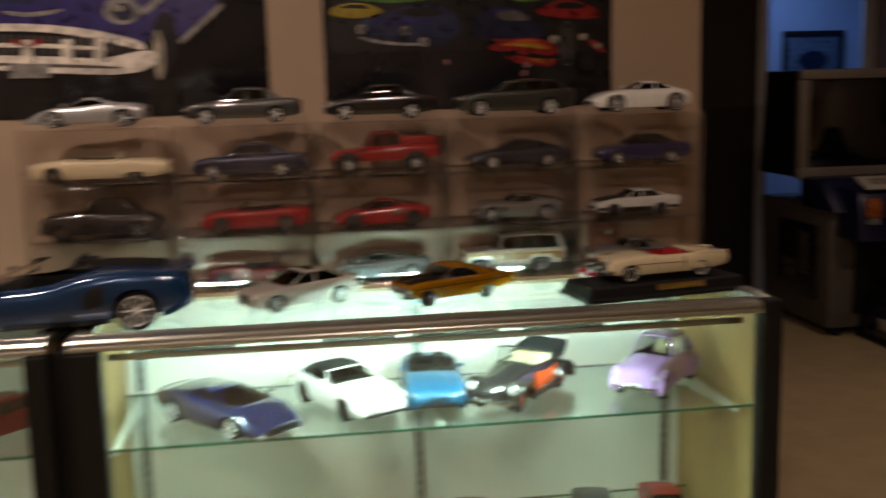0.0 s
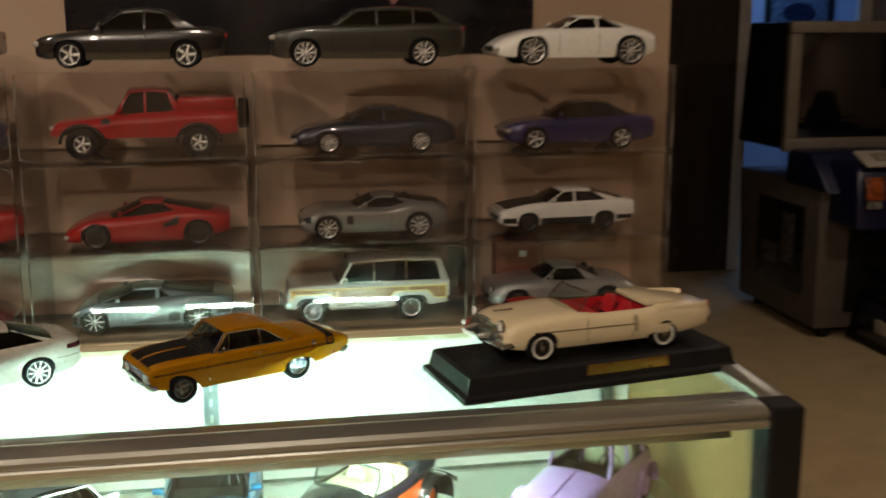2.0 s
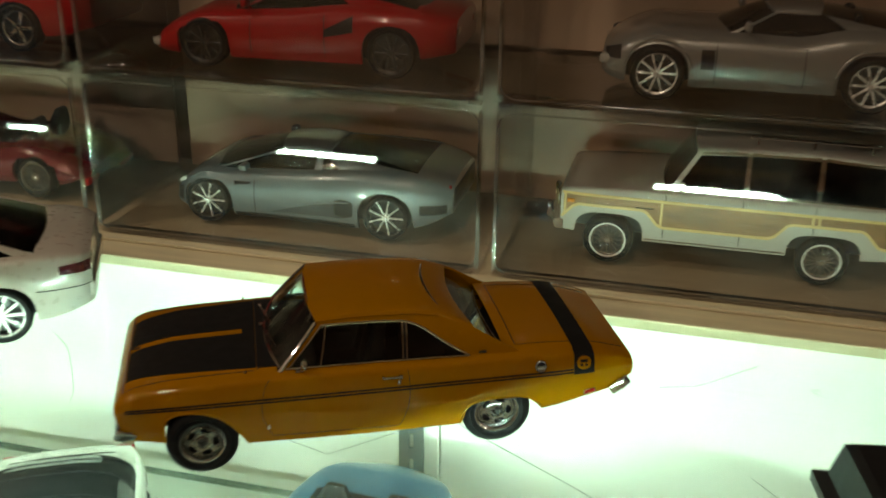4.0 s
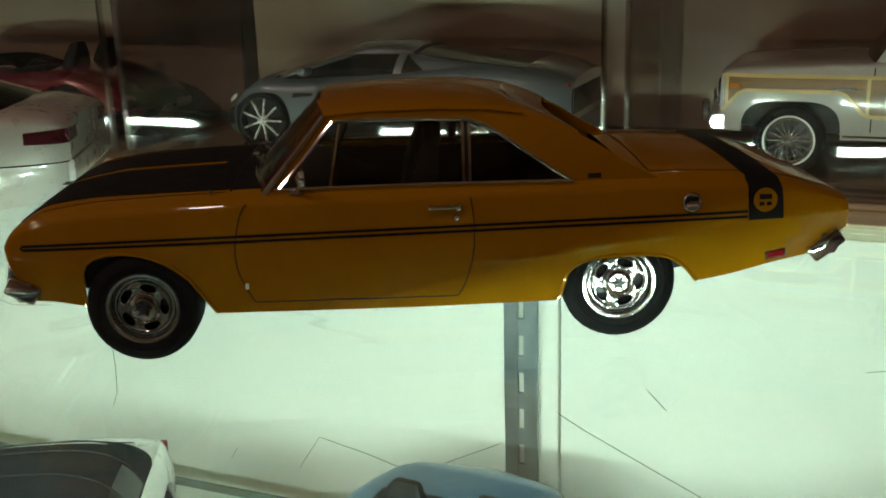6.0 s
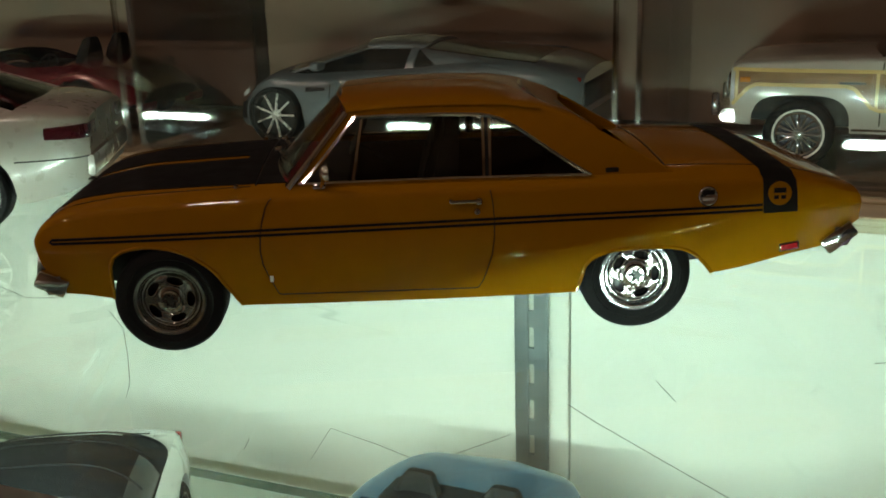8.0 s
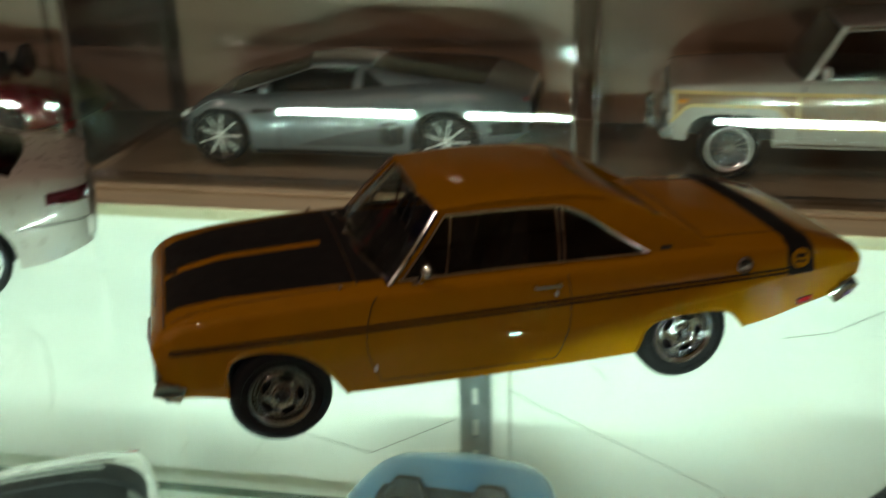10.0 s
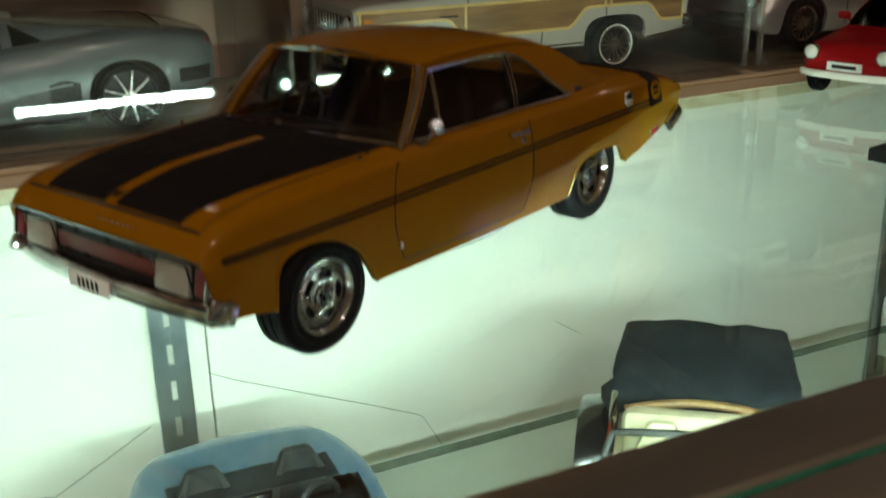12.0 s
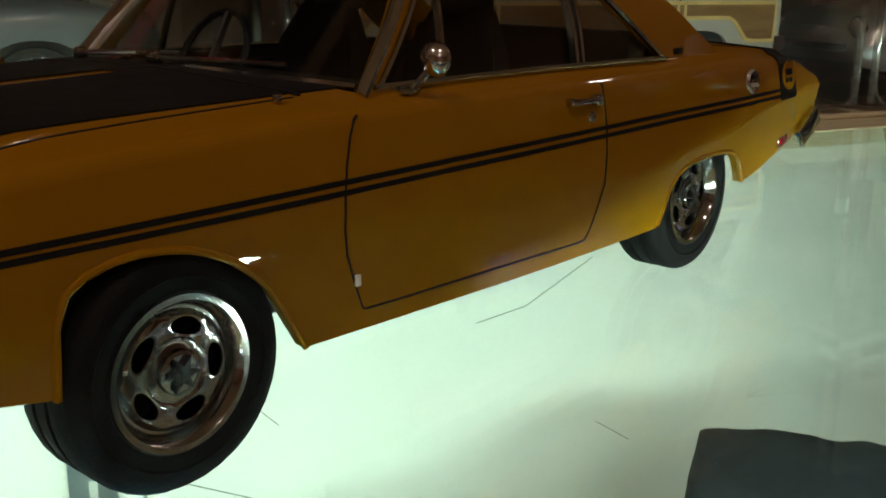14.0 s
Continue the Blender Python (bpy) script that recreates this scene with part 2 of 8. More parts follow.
def sheet(bm, rows, close=False):
    """Faces between rows of points."""
    vs = [[bm.verts.new(p) for p in r] for r in rows]
    for a, b in zip(vs, vs[1:]):
        n = len(a)
        for i in range(n if close else n - 1):
            j = (i + 1) % n
            try:
                bm.faces.new((a[i], a[j], b[j], b[i]))
            except ValueError:
                pass
    return vs


def slab(pts_rows, thick, out):
    """A curved sheet given by rows of points, with a thickness along the direction out."""
    bm = bmesh.new()
    o = Vector(out) * thick
    a = sheet(bm, pts_rows)
    b = sheet(bm, [[Vector(p) - o for p in r] for r in pts_rows])
    rim = lambda g: g[0] + [r[-1] for r in g[1:-1]] + g[-1][::-1] + [r[0] for r in g[1:-1]][::-1]
    ra, rb = rim(a), rim(b)
    for i in range(len(ra)):
        j = (i + 1) % len(ra)
        try:
            bm.faces.new((ra[i], ra[j], rb[j], rb[i]))
        except ValueError:
            pass
    bmesh.ops.recalc_face_normals(bm, faces=bm.faces)
    return bm


def lathe(profile, n=28):
    """Turns (radius, along) points about the local y axis."""
    bm = bmesh.new()
    rows = [[(r * math.cos(2 * math.pi * k / n), a, r * math.sin(2 * math.pi * k / n)) for k in range(n)] for r, a in profile]
    sheet(bm, rows, close=True)
    bmesh.ops.remove_doubles(bm, verts=bm.verts, dist=1e-7)
    bmesh.ops.recalc_face_normals(bm, faces=bm.faces)
    return bm


def rod(bm, a, b, r, n=8):
    a, b = Vector(a), Vector(b)
    q = (b - a).to_track_quat("Z", "Y").to_matrix().to_4x4()
    bmesh.ops.create_cone(bm, cap_ends=True, segments=n, radius1=r, radius2=r, depth=(b - a).length, matrix=Matrix.Translation((a + b) / 2) @ q)
    return bm


def tube(path, r, n=6):
    """One connected round bar along a path."""
    path = [Vector(p) for p in path]
    bm, rows, up = bmesh.new(), [], None
    for i, p in enumerate(path):
        d = (path[min(i + 1, len(path) - 1)] - path[max(0, i - 1)]).normalized()
        up = (up - d * up.dot(d)).normalized() if up else d.orthogonal().normalized()
        w = d.cross(up)
        rows.append([p + (up * math.cos(2 * math.pi * k / n) + w * math.sin(2 * math.pi * k / n)) * r for k in range(n)])
    vs = sheet(bm, rows, close=True)
    bm.faces.new(vs[0][::-1]), bm.faces.new(vs[-1])
    bmesh.ops.recalc_face_normals(bm, faces=bm.faces)
    return bm


def dense(path, n=5):
    """The same line with n steps between its points."""
    out = []
    for a, b in zip(path, path[1:]):
        out += [tuple(p + (q - p) * k / n for p, q in zip(a, b)) for k in range(n)]
    return out + [path[-1]]


def ring(bm, m, big, small, n=24, k=8):
    rows = []
    for i in range(n + 1):
        t = 2 * math.pi * i / n
        rows.append([m @ Vector(((big + small * math.cos(2 * math.pi * j / k)) * math.cos(t), (big + small * math.cos(2 * math.pi * j / k)) * math.sin(t), small * math.sin(2 * math.pi * j / k))) for j in range(k)])
    sheet(bm, rows, close=True)
    bmesh.ops.remove_doubles(bm, verts=bm.verts, dist=1e-7)
    return bm


def curve(pts):
    """A smooth line through (x, value) points."""
    xs, ys = [p[0] for p in pts], [p[1] for p in pts]
    n = len(pts)
    d = [(ys[i + 1] - ys[i]) / max(1e-9, xs[i + 1] - xs[i]) for i in range(n - 1)]
    m = [d[0]] + [0 if d[i - 1] * d[i] <= 0 else 2 * d[i - 1] * d[i] / (d[i - 1] + d[i]) for i in range(1, n - 1)] + [d[-1]]

    def f(x):
        if x <= xs[0]:
            return ys[0]
        if x >= xs[-1]:
            return ys[-1]
        i = max(k for k in range(n - 1) if xs[k] <= x)
        h = xs[i + 1] - xs[i]
        s = (x - xs[i]) / h
        return (2 * s**3 - 3 * s**2 + 1) * ys[i] + (s**3 - 2 * s**2 + s) * h * m[i] + (3 * s**2 - 2 * s**3) * ys[i + 1] + (s**3 - s**2) * h * m[i + 1]

    return f

# ---------------------------------------------------------------- the room
GZ = 0.9780          # top of the showcase glass
solid("floor", (1.2, 2.6, -0.05), (9.0, 11.6, 0.1), CARPET, label="beige cut-pile carpet on the floor", category="floor")
solid("ceiling", (1.2, 2.6, 2.50), (9.0, 11.6, 0.1), CEILING, label="plain painted ceiling of the room", category="ceiling")
solid("wall_behind_cases", (-0.7935, 2.71, 1.225), (3.813, 0.12, 2.45), WALL, label="tan painted wall behind the display", category="wall")
solid("wall_west", (-2.66, 0.0, 1.225), (0.12, 5.2, 2.45), WALL, label="tan painted side wall", category="wall")
solid("wall_south", (0.7, -2.66, 1.225), (6.84, 0.12, 2.45), WALL, label="tan painted wall of the room", category="wall")
solid("wall_east", (4.10, 2.10, 1.225), (0.12, 9.40, 2.45), WALL, label="tan painted wall with a framed poster", category="wall")
solid("wall_alcove", (0.98, 4.78, 1.225), (0.12, 4.02, 2.45), DARK_WALL, label="dark brown panelled side wall", category="wall")
solid("wall_north_panelled", (2.15, 6.85, 1.225), (2.22, 0.12, 2.45), DARK_WALL, label="dark brown wood panelling beside the doorway", category="wall")
solid("wall_north_header", (3.65, 6.85, 2.255), (0.78, 0.12, 0.39), DARK_WALL, label="dark wall above the doorway", category="wall")
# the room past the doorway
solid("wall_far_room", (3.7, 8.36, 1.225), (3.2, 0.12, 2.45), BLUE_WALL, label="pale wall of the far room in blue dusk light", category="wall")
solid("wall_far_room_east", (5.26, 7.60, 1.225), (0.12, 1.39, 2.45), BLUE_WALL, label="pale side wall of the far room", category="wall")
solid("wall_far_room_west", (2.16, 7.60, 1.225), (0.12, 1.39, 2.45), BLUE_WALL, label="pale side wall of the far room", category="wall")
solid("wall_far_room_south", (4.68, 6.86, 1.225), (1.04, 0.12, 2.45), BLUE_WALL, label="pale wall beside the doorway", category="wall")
door = thing("door_1", pose(3.65, 6.85, 0), "white painted doorway casing, open to a blue-lit room", "doorway", kind="structure")
for sx in (-0.38, 0.38):
    part("jamb", boxes(((sx, -0.005, 1.015), (0.02, 0.15, 2.03), 0.003)), TRIM_WHITE, door)
    part("casing", boxes(((sx * (1.08 if sx < 0 else 0.9), -0.070, 1.05), (0.06, 0.018, 2.10), 0.005)), TRIM_WHITE, door)
part("head_jamb", boxes(((0, -0.005, 2.04), (0.74, 0.15, 0.02), 0.003)), TRIM_WHITE, door)
part("head_casing", boxes(((0, -0.070, 2.13), (0.76, 0.018, 0.06), 0.005)), TRIM_WHITE, door)
solid("baseboard", (4.032, 2.05, 0.05), (0.014, 9.2, 0.10), TRIM_WHITE, 0.004, "white painted baseboard along the wall", "baseboard")
for lx, ly in ((-0.75, 1.75), (0.42, 1.15), (-0.25, -0.35), (3.0, 2.7), (2.6, 4.6)):
    lamp = thing("ceiling_lamp", pose(lx, ly, 2.45), "small round recessed ceiling lamp, lit warm", "ceiling lamp", "recessed ceiling lamps")
    part("trim_ring", lathe([(0.062, 0), (0.085, 0.001), (0.088, -0.006), (0.064, -0.010)], 24), TRIM_WHITE, lamp).rotation_euler = (radians(90), 0, 0)
    part("bulb", lathe([(0.0001, 0.003), (0.05, 0.004), (0.0605, 0.001)], 20), LAMP_GLOW, lamp).rotation_euler = (radians(90), 0, 0)


# ---------------------------------------------------------------- the showcases
def slotted_standard(x, z0, z1):
    """An upright steel strip with a row of slots."""
    st = thing("shelf_standard", pose(x, 2.5355, 0), "zinc-plated slotted steel shelf standard on a white board", "shelf standard", "shelf standards of the showcase")
    bm = bmesh.new()
    w, slot, pitch = 0.022, 0.0042, 0.0254
    for s in (-1, 1):
        box(bm, (s * (w + slot) / 4, 0, (z0 + z1) / 2), ((w - slot) / 2, 0.0035, z1 - z0))
    z = z0
    while z < z1 - 0.003:
        h = min(0.011, z1 - z)
        box(bm, (0, 0.0004, z + h / 2), (slot + 0.0004, 0.0027, h))
        z += pitch
    part("strip", bm, STEEL, st)
    for zz in (z1 - 0.032, z0 + 0.3):
        part("screw", lathe([(0.0001, -0.0022), (0.0022, -0.002), (0.0034, 0)], 12), STEEL, st).location = (0, -0.0018, zz)
    return st


def bracket(x, z, parent):
    """A sheet-steel shelf bracket, deep at the back and shallow in front."""
    bm = bmesh.new()
    rows = [[(x + dx, y, z - 0.007 - d) for dx in (-0.004, 0.004)] for y, d in ((2.531, 0.055), (2.50, 0.050), (2.36, 0.030), (2.15, 0.012), (2.108, 0.010))]
    top = [[(x + dx, y, z - 0.0065) for dx in (-0.004, 0.004)] for y in (2.531, 2.50, 2.36, 2.15, 2.108)]
    loops = [[a[0], a[1], b[1], b[0]] for a, b in zip(rows, top)]
    vs = sheet(bm, loops, close=True)
    bm.faces.new(vs[0]), bm.faces.new(vs[-1][::-1])
    bmesh.ops.recalc_face_normals(bm, faces=bm.faces)
    return part("shelf_bracket", bm, WHITE_STEEL, parent, "white enamelled steel bracket")


def rail(name, x0, x1, parent, profile, material):
    bm = bmesh.new()
    vs = sheet(bm, [[(x, y, z) for y, z in profile] for x in (x0, x1)], close=True)
    bm.faces.new(vs[0]), bm.faces.new(vs[1][::-1])
    bmesh.ops.recalc_face_normals(bm, faces=bm.faces)
    return part(name, bm, material, parent, smooth=25)


FRONT_RAIL = [(2.042, 0.9605), (2.036, 0.9615), (2.0345, 0.964), (2.0345, 0.969), (2.036, 0.9712), (2.0395, 0.972), (2.0395, 0.9735), (2.036, 0.975), (2.0365, 0.979), (2.041, 0.983),
              (2.050, 0.9855), (2.060, 0.9862), (2.0685, 0.9862), (2.0695, 0.9845), (2.0725, 0.9845), (2.074, 0.9858), (2.092, 0.9852), (2.099, 0.9838), (2.102, 0.980), (2.102, 0.970), (2.066, 0.970), (2.062, 0.9605)]


TUBES = ((0.130, 0.300), (0.468, 0.612), (0.650, 0.822), (0.872, 1.040))


def showcase(x0, x1, label, low):
    """A glass-topped display counter: rails, posts, panes, white back, wood ends, two glass shelves."""
    case = thing("display_case", pose(0, 0, 0), label, "display case", "glass-topped showcases")
    w, cx = x1 - x0, (x0 + x1) / 2
    rail("front_rail", x0 + (0.001 if low > 0 else 0.058), x1 - (0.001 if low < 0 else 0.043), case, FRONT_RAIL, RAIL)
    part("glass_top", boxes(((cx, 2.2625, GZ - 0.0035), (w - 0.05, 0.320, 0.007), 0.001)), GLASS, case, "clear glass top")
    part("glass_top_edge", boxes(((cx, 2.0710, 0.9847), (w - 0.09, 0.0020, 0.0014))), GLASS_EDGE, case, "green polished glass edge")
    part("front_pane", boxes(((cx + 0.0075, 2.052, 0.528), (w - 0.101, 0.005, 0.864))), GLASS, case)
    part("ledge", boxes(((cx, 2.534, GZ - 0.0035), (w - 0.004, 0.222, 0.008), 0.0012)), LEDGE, case, "tan wood back ledge")
    part("ledge_bead", boxes(((cx, 2.4495, GZ + 0.0017), (w - 0.01, 0.005, 0.0026), 0.0010)), LEDGE, case)
    for sx, px in ((1, x0), (-1, x1)):
        pw = 0.058 if sx > 0 else 0.043
        ph = 0.9585 if sx == low else 0.985
        part("corner_post", boxes(((px + sx * pw / 2, 2.054, ph / 2 + 0.001), (pw, 0.044, ph), 0.004)), POST, case, "black corner post")
        part("end_panel", boxes(((px + sx * 0.012, 2.312, 0.52), (0.018, 0.475, 0.892), 0.001)), CASE_WOOD, case, "yellowish wood end panel")
        part("end_rail", boxes(((px + sx * 0.016, 2.252, 0.9755), (0.030, 0.358, 0.019), 0.003)), RAIL, case)
    seam = x0 + w * 0.523
    part("back_board", boxes((((x0 + 0.023 + seam) / 2, 2.546, 0.52), (seam - x0 - 0.024, 0.014, 0.892), 0.001)), WHITE_BOARD, case, "white back board")
    part("back_board", boxes((((x1 - 0.023 + seam) / 2, 2.547, 0.52), (x1 - seam - 0.024, 0.014, 0.892), 0.001)), WHITE_BOARD, case, "white back board")
    part("bottom_deck", boxes(((cx, 2.300, 0.085), (w - 0.06, 0.475, 0.02), 0.001)), WHITE_BOARD, case)
    part("plinth", boxes(((cx, 2.31, 0.038), (w - 0.06, 0.42, 0.072), 0.001)), POST, case)
    # added strips: one stops upward light, one screens the tubes from the front
    part("lamp_hood", boxes(((cx, 2.0900, 0.9625), (w - 0.12, 0.0445, 0.003), 0.001)), STEEL, case, "zinc strip added to block the tubes' upward light")
    part("lamp_trough", boxes(((cx, 2.0945, 0.9350), (w - 0.12, 0.0014, 0.0135), 0.0004)), RAIL, case, "bronze lower rail band, added to screen the tubes from the front")
    for ta, tb in TUBES[:4 if low > 0 else 2]:
        bm = bmesh.new()
        rod(bm, (x0 + ta + 0.006, 2.102, 0.9335), (x0 + tb - 0.006, 2.102, 0.9335), 0.0036, 12)
        # unseen shield, added so the tube does not light the near flanks above
        part("lamp_reflector", boxes(((x0 + (ta + tb) / 2, 2.1030, 0.9425), (tb - ta, 0.0430, 0.0016), 0.0004)), STEEL, case, "unseen zinc shield added to keep tube light off the cars above")
        lt = part("lamp_tube", bm, TUBE_GLOW, case, "lit fluorescent tube")
        for tx in (ta + 0.003, tb - 0.003):
            part("lamp_holder", boxes(((x0 + tx, 2.1005, 0.9455), (0.006, 0.012, 0.031), 0.001)), WHITE_STEEL, lt)
    return case


case_a = showcase(-0.350, 1.046, "long glass-topped showcase with bronze rails, black posts and lit interior", 1)
solid("joint_strip", (-0.36825, 2.2735, 0.4785), (0.0355, 0.40, 0.957), POST, 0.002, "black filler strip between the two showcases", "trim")
showcase(-1.792, -0.3865, "second glass-topped showcase joined beside the first, lit inside", -1)
for cx0, cx1 in ((-0.350, 1.046), (-1.792, -0.3865)):
    for fx in (0.040, 0.5057, 0.955):
        slotted_standard(cx0 + fx * (cx1 - cx0), 0.10, 0.964)
    for sz in (0.750, 0.425):
        shelf = thing("glass_shelf", pose(0, 0, 0), "clear glass shelf with green edge on white steel brackets", "shelf", "glass shelves of the showcases")
        part("pane", boxes((((cx0 + cx1) / 2, 2.2895, sz - 0.003), (cx1 - cx0 - 0.055, 0.373, 0.006), 0.0008)), SHELF_GLASS, shelf)
        part("front_edge", boxes((((cx0 + cx1) / 2, 2.1018, sz - 0.003), (cx1 - cx0 - 0.055, 0.0024, 0.0055))), GLASS_EDGE, shelf, "green polished edge")
        part("rear_edge", boxes((((cx0 + cx1) / 2, 2.4772, sz - 0.003), (cx1 - cx0 - 0.055, 0.0022, 0.0055))), SHELF_REAR, shelf)
        for fx in (0.040, 0.5057, 0.955):
            bracket(cx0 + fx * (cx1 - cx0), sz, shelf)

# long hairline scuffs across the back board
SCUFF = mat("grey_scuff", (0.20, 0.21, 0.18), 0.7, vary=0.3, scale=60)
for x, z, run in ((0.0130, 0.8338, ((0.0116, -0.0125), (0.0010, -0.0232), (-0.0013, -0.0239), (-0.0057, -0.0129))), (0.1836, 0.7361, ((0.0184, 0.0281), (0.0379, -0.0070), (0.0367, -0.0091), (0.0628, 0.0334))),
                  (0.3700, 0.8140, ((0.0277, -0.0147), (0.0518, -0.0237), (0.0398, -0.0178), (0.0392, -0.0187), (0.0173, -0.0311))), (0.4357, 0.8340, ((0.0126, -0.0126),)), (0.1250, 0.7339, ((0.0060, 0.0100),)),
                  (0.5600, 0.8620, ((0.0300, 0.0060), (0.0420, 0.0240))), (0.6400, 0.7900, ((0.0240, -0.0160),)), (-0.1200, 0.8500, ((0.0500, -0.0140), (0.0400, 0.0040)))):
    here = Vector((x, 2.5388 if x < 0.365 else 2.5398, z))
    way = [here.copy()]
    for dx, dz in run:
        here = here + Vector((dx, 0, dz))
        way.append(here.copy())
    part("scuff", tube(way, 0.00032, 4), SCUFF, case_a)

for bx, by in ((0.349, 2.4685), (0.380, 2.4715)):
    bp = thing("bumper_button", pose(bx, by - 0.013, GZ + 0.0005), "small round white rubber bumper button on the ledge", "bumper button", "rubber buttons on the ledge")
    part("button", lathe([(0.0001, -0.0042), (0.0022, -0.0040), (0.0036, -0.0026), (0.0040, 0.0)], 16), mat("white_rubber_button", (0.66, 0.66, 0.62), 0.5, vary=0.08, scale=200), bp).rotation_euler = (radians(-90), 0, 0)

# ---------------------------------------------------------------- stacked acrylic cases
COLS = (-0.355, -0.035, 0.275, 0.586, 0.897)
ROWS_Z = (0.9787, 1.1055, 1.2320, 1.3585)
AC = thing("acrylic_case", pose(0, 0, 0), "clear acrylic model-car case, its back coloured as the dim wall", "display box", "stacked acrylic cases")
aw, ad, ah = 0.302, 0.158, 0.1248
part("base", boxes(((0, 0.0, 0.0015), (aw, ad, 0.003), 0.001)), ACRYLIC, AC)
part("lid", boxes(((0, 0.0, ah - 0.002), (aw, ad, 0.0035), 0.001)), ACRYLIC, AC)
part("front_pane", boxes(((0, -ad / 2 + 0.0016, ah / 2), (aw - 0.004, 0.003, ah - 0.010), 0.0008)), ACRYLIC, AC)
part("back_pane", boxes(((0, ad / 2 - 0.0016, ah / 2), (aw - 0.004, 0.003, ah - 0.010), 0.0008)), DIM_WALL_BACK, AC, "opaque brown back pane standing in for the dim wall")
for s in (-1, 1):
    part("side_pane", boxes(((s * (aw / 2 - 0.0016), 0, ah / 2), (0.003, ad - 0.008, ah - 0.010), 0.0008)), ACRYLIC, AC)
    part("corner_edge", boxes(((s * (aw / 2 - 0.0015), -ad / 2 + 0.0016, ah / 2), (0.003, 0.0034, ah - 0.008), 0.001)), ACRYLIC_EDGE, AC)
    part("corner_foot", boxes(((s * (aw / 2 - 0.006), -ad / 2 + 0.0045, ah + 0.0007), (0.010, 0.008, 0.0022), 0.001)), ACRYLIC_EDGE, AC)
rim = []
for k in range(33):
    a = 2 * math.pi * k / 32
    sx, sz = (1 if math.cos(a) > 0 else -1), (1 if math.sin(a) > 0 else -1)
    rim.append((sx * (aw / 2 - 0.014) + 0.0125 * math.cos(a), -ad / 2 - 0.0002, ah / 2 + sz * (ah / 2 - 0.016) + 0.0125 * math.sin(a)))
part("front_rim", tube(rim, 0.0008, 5), ACRYLIC_EDGE, AC, "rounded polished edge")
part("front_lip", boxes(((0, -ad / 2 + 0.001, 0.0035), (aw - 0.008, 0.0022, 0.007), 0.0008)), ACRYLIC, AC)
AY = 2.461 + ad / 2
first = True
for r in range(3):
    for c in range(5):
        m = pose(COLS[c], AY, ROWS_Z[r])
        if first:
            AC.matrix_world, first = m, False
        else:
            copy_thing(AC, m)

# ---------------------------------------------------------------- model cars
# Shapes are given in metres of the full-size car: x = 0 at the front axle, rearwards; z = 0 on the ground.
SIDE = ((0.0, 0.93), (0.12, 0.965), (0.35, 0.995), (0.6, 1.0), (0.85, 0.985), (1.0, 0.955))
BASE = dict(s=1 / 18, fo=0.9, wb=2.7, ro=0.95, w=0.90, tr=0.325, tw=0.24, rim=0.235, ahf=0.37, avf=0.36, ahr=0.37, avr=0.36,
            top=((-0.9, 0.60), (-0.6, 0.72), (0.5, 0.93), (1.2, 0.95), (2.6, 0.98), (3.3, 0.98), (3.65, 0.90)),
            sill=((-0.9, 0.30), (-0.6, 0.22), (0.5, 0.20), (2.4, 0.20), (3.2, 0.24), (3.65, 0.36)),
            plan=((-0.9, 0.72), (-0.78, 0.86), (-0.4, 0.97), (0.6, 1.0), (2.6, 1.0), (3.2, 0.97), (3.55, 0.88), (3.65, 0.78)),
            crown=0.10, side=SIDE, wg=0.84, wr=0.62, ws=(0.55, 1.25), rw=(2.05, 2.95), zr=1.36, bow=0.16, rbow=0.12, pillars=(1.62,), qe=(2.55, 2.02),
            spokes=5, rim_mat=ALLOY, glass=DARK_PANE, seats=INTERIOR, roof=None, roofless=False, lights=(), chrome_frames=False, spoke_w=0.06)


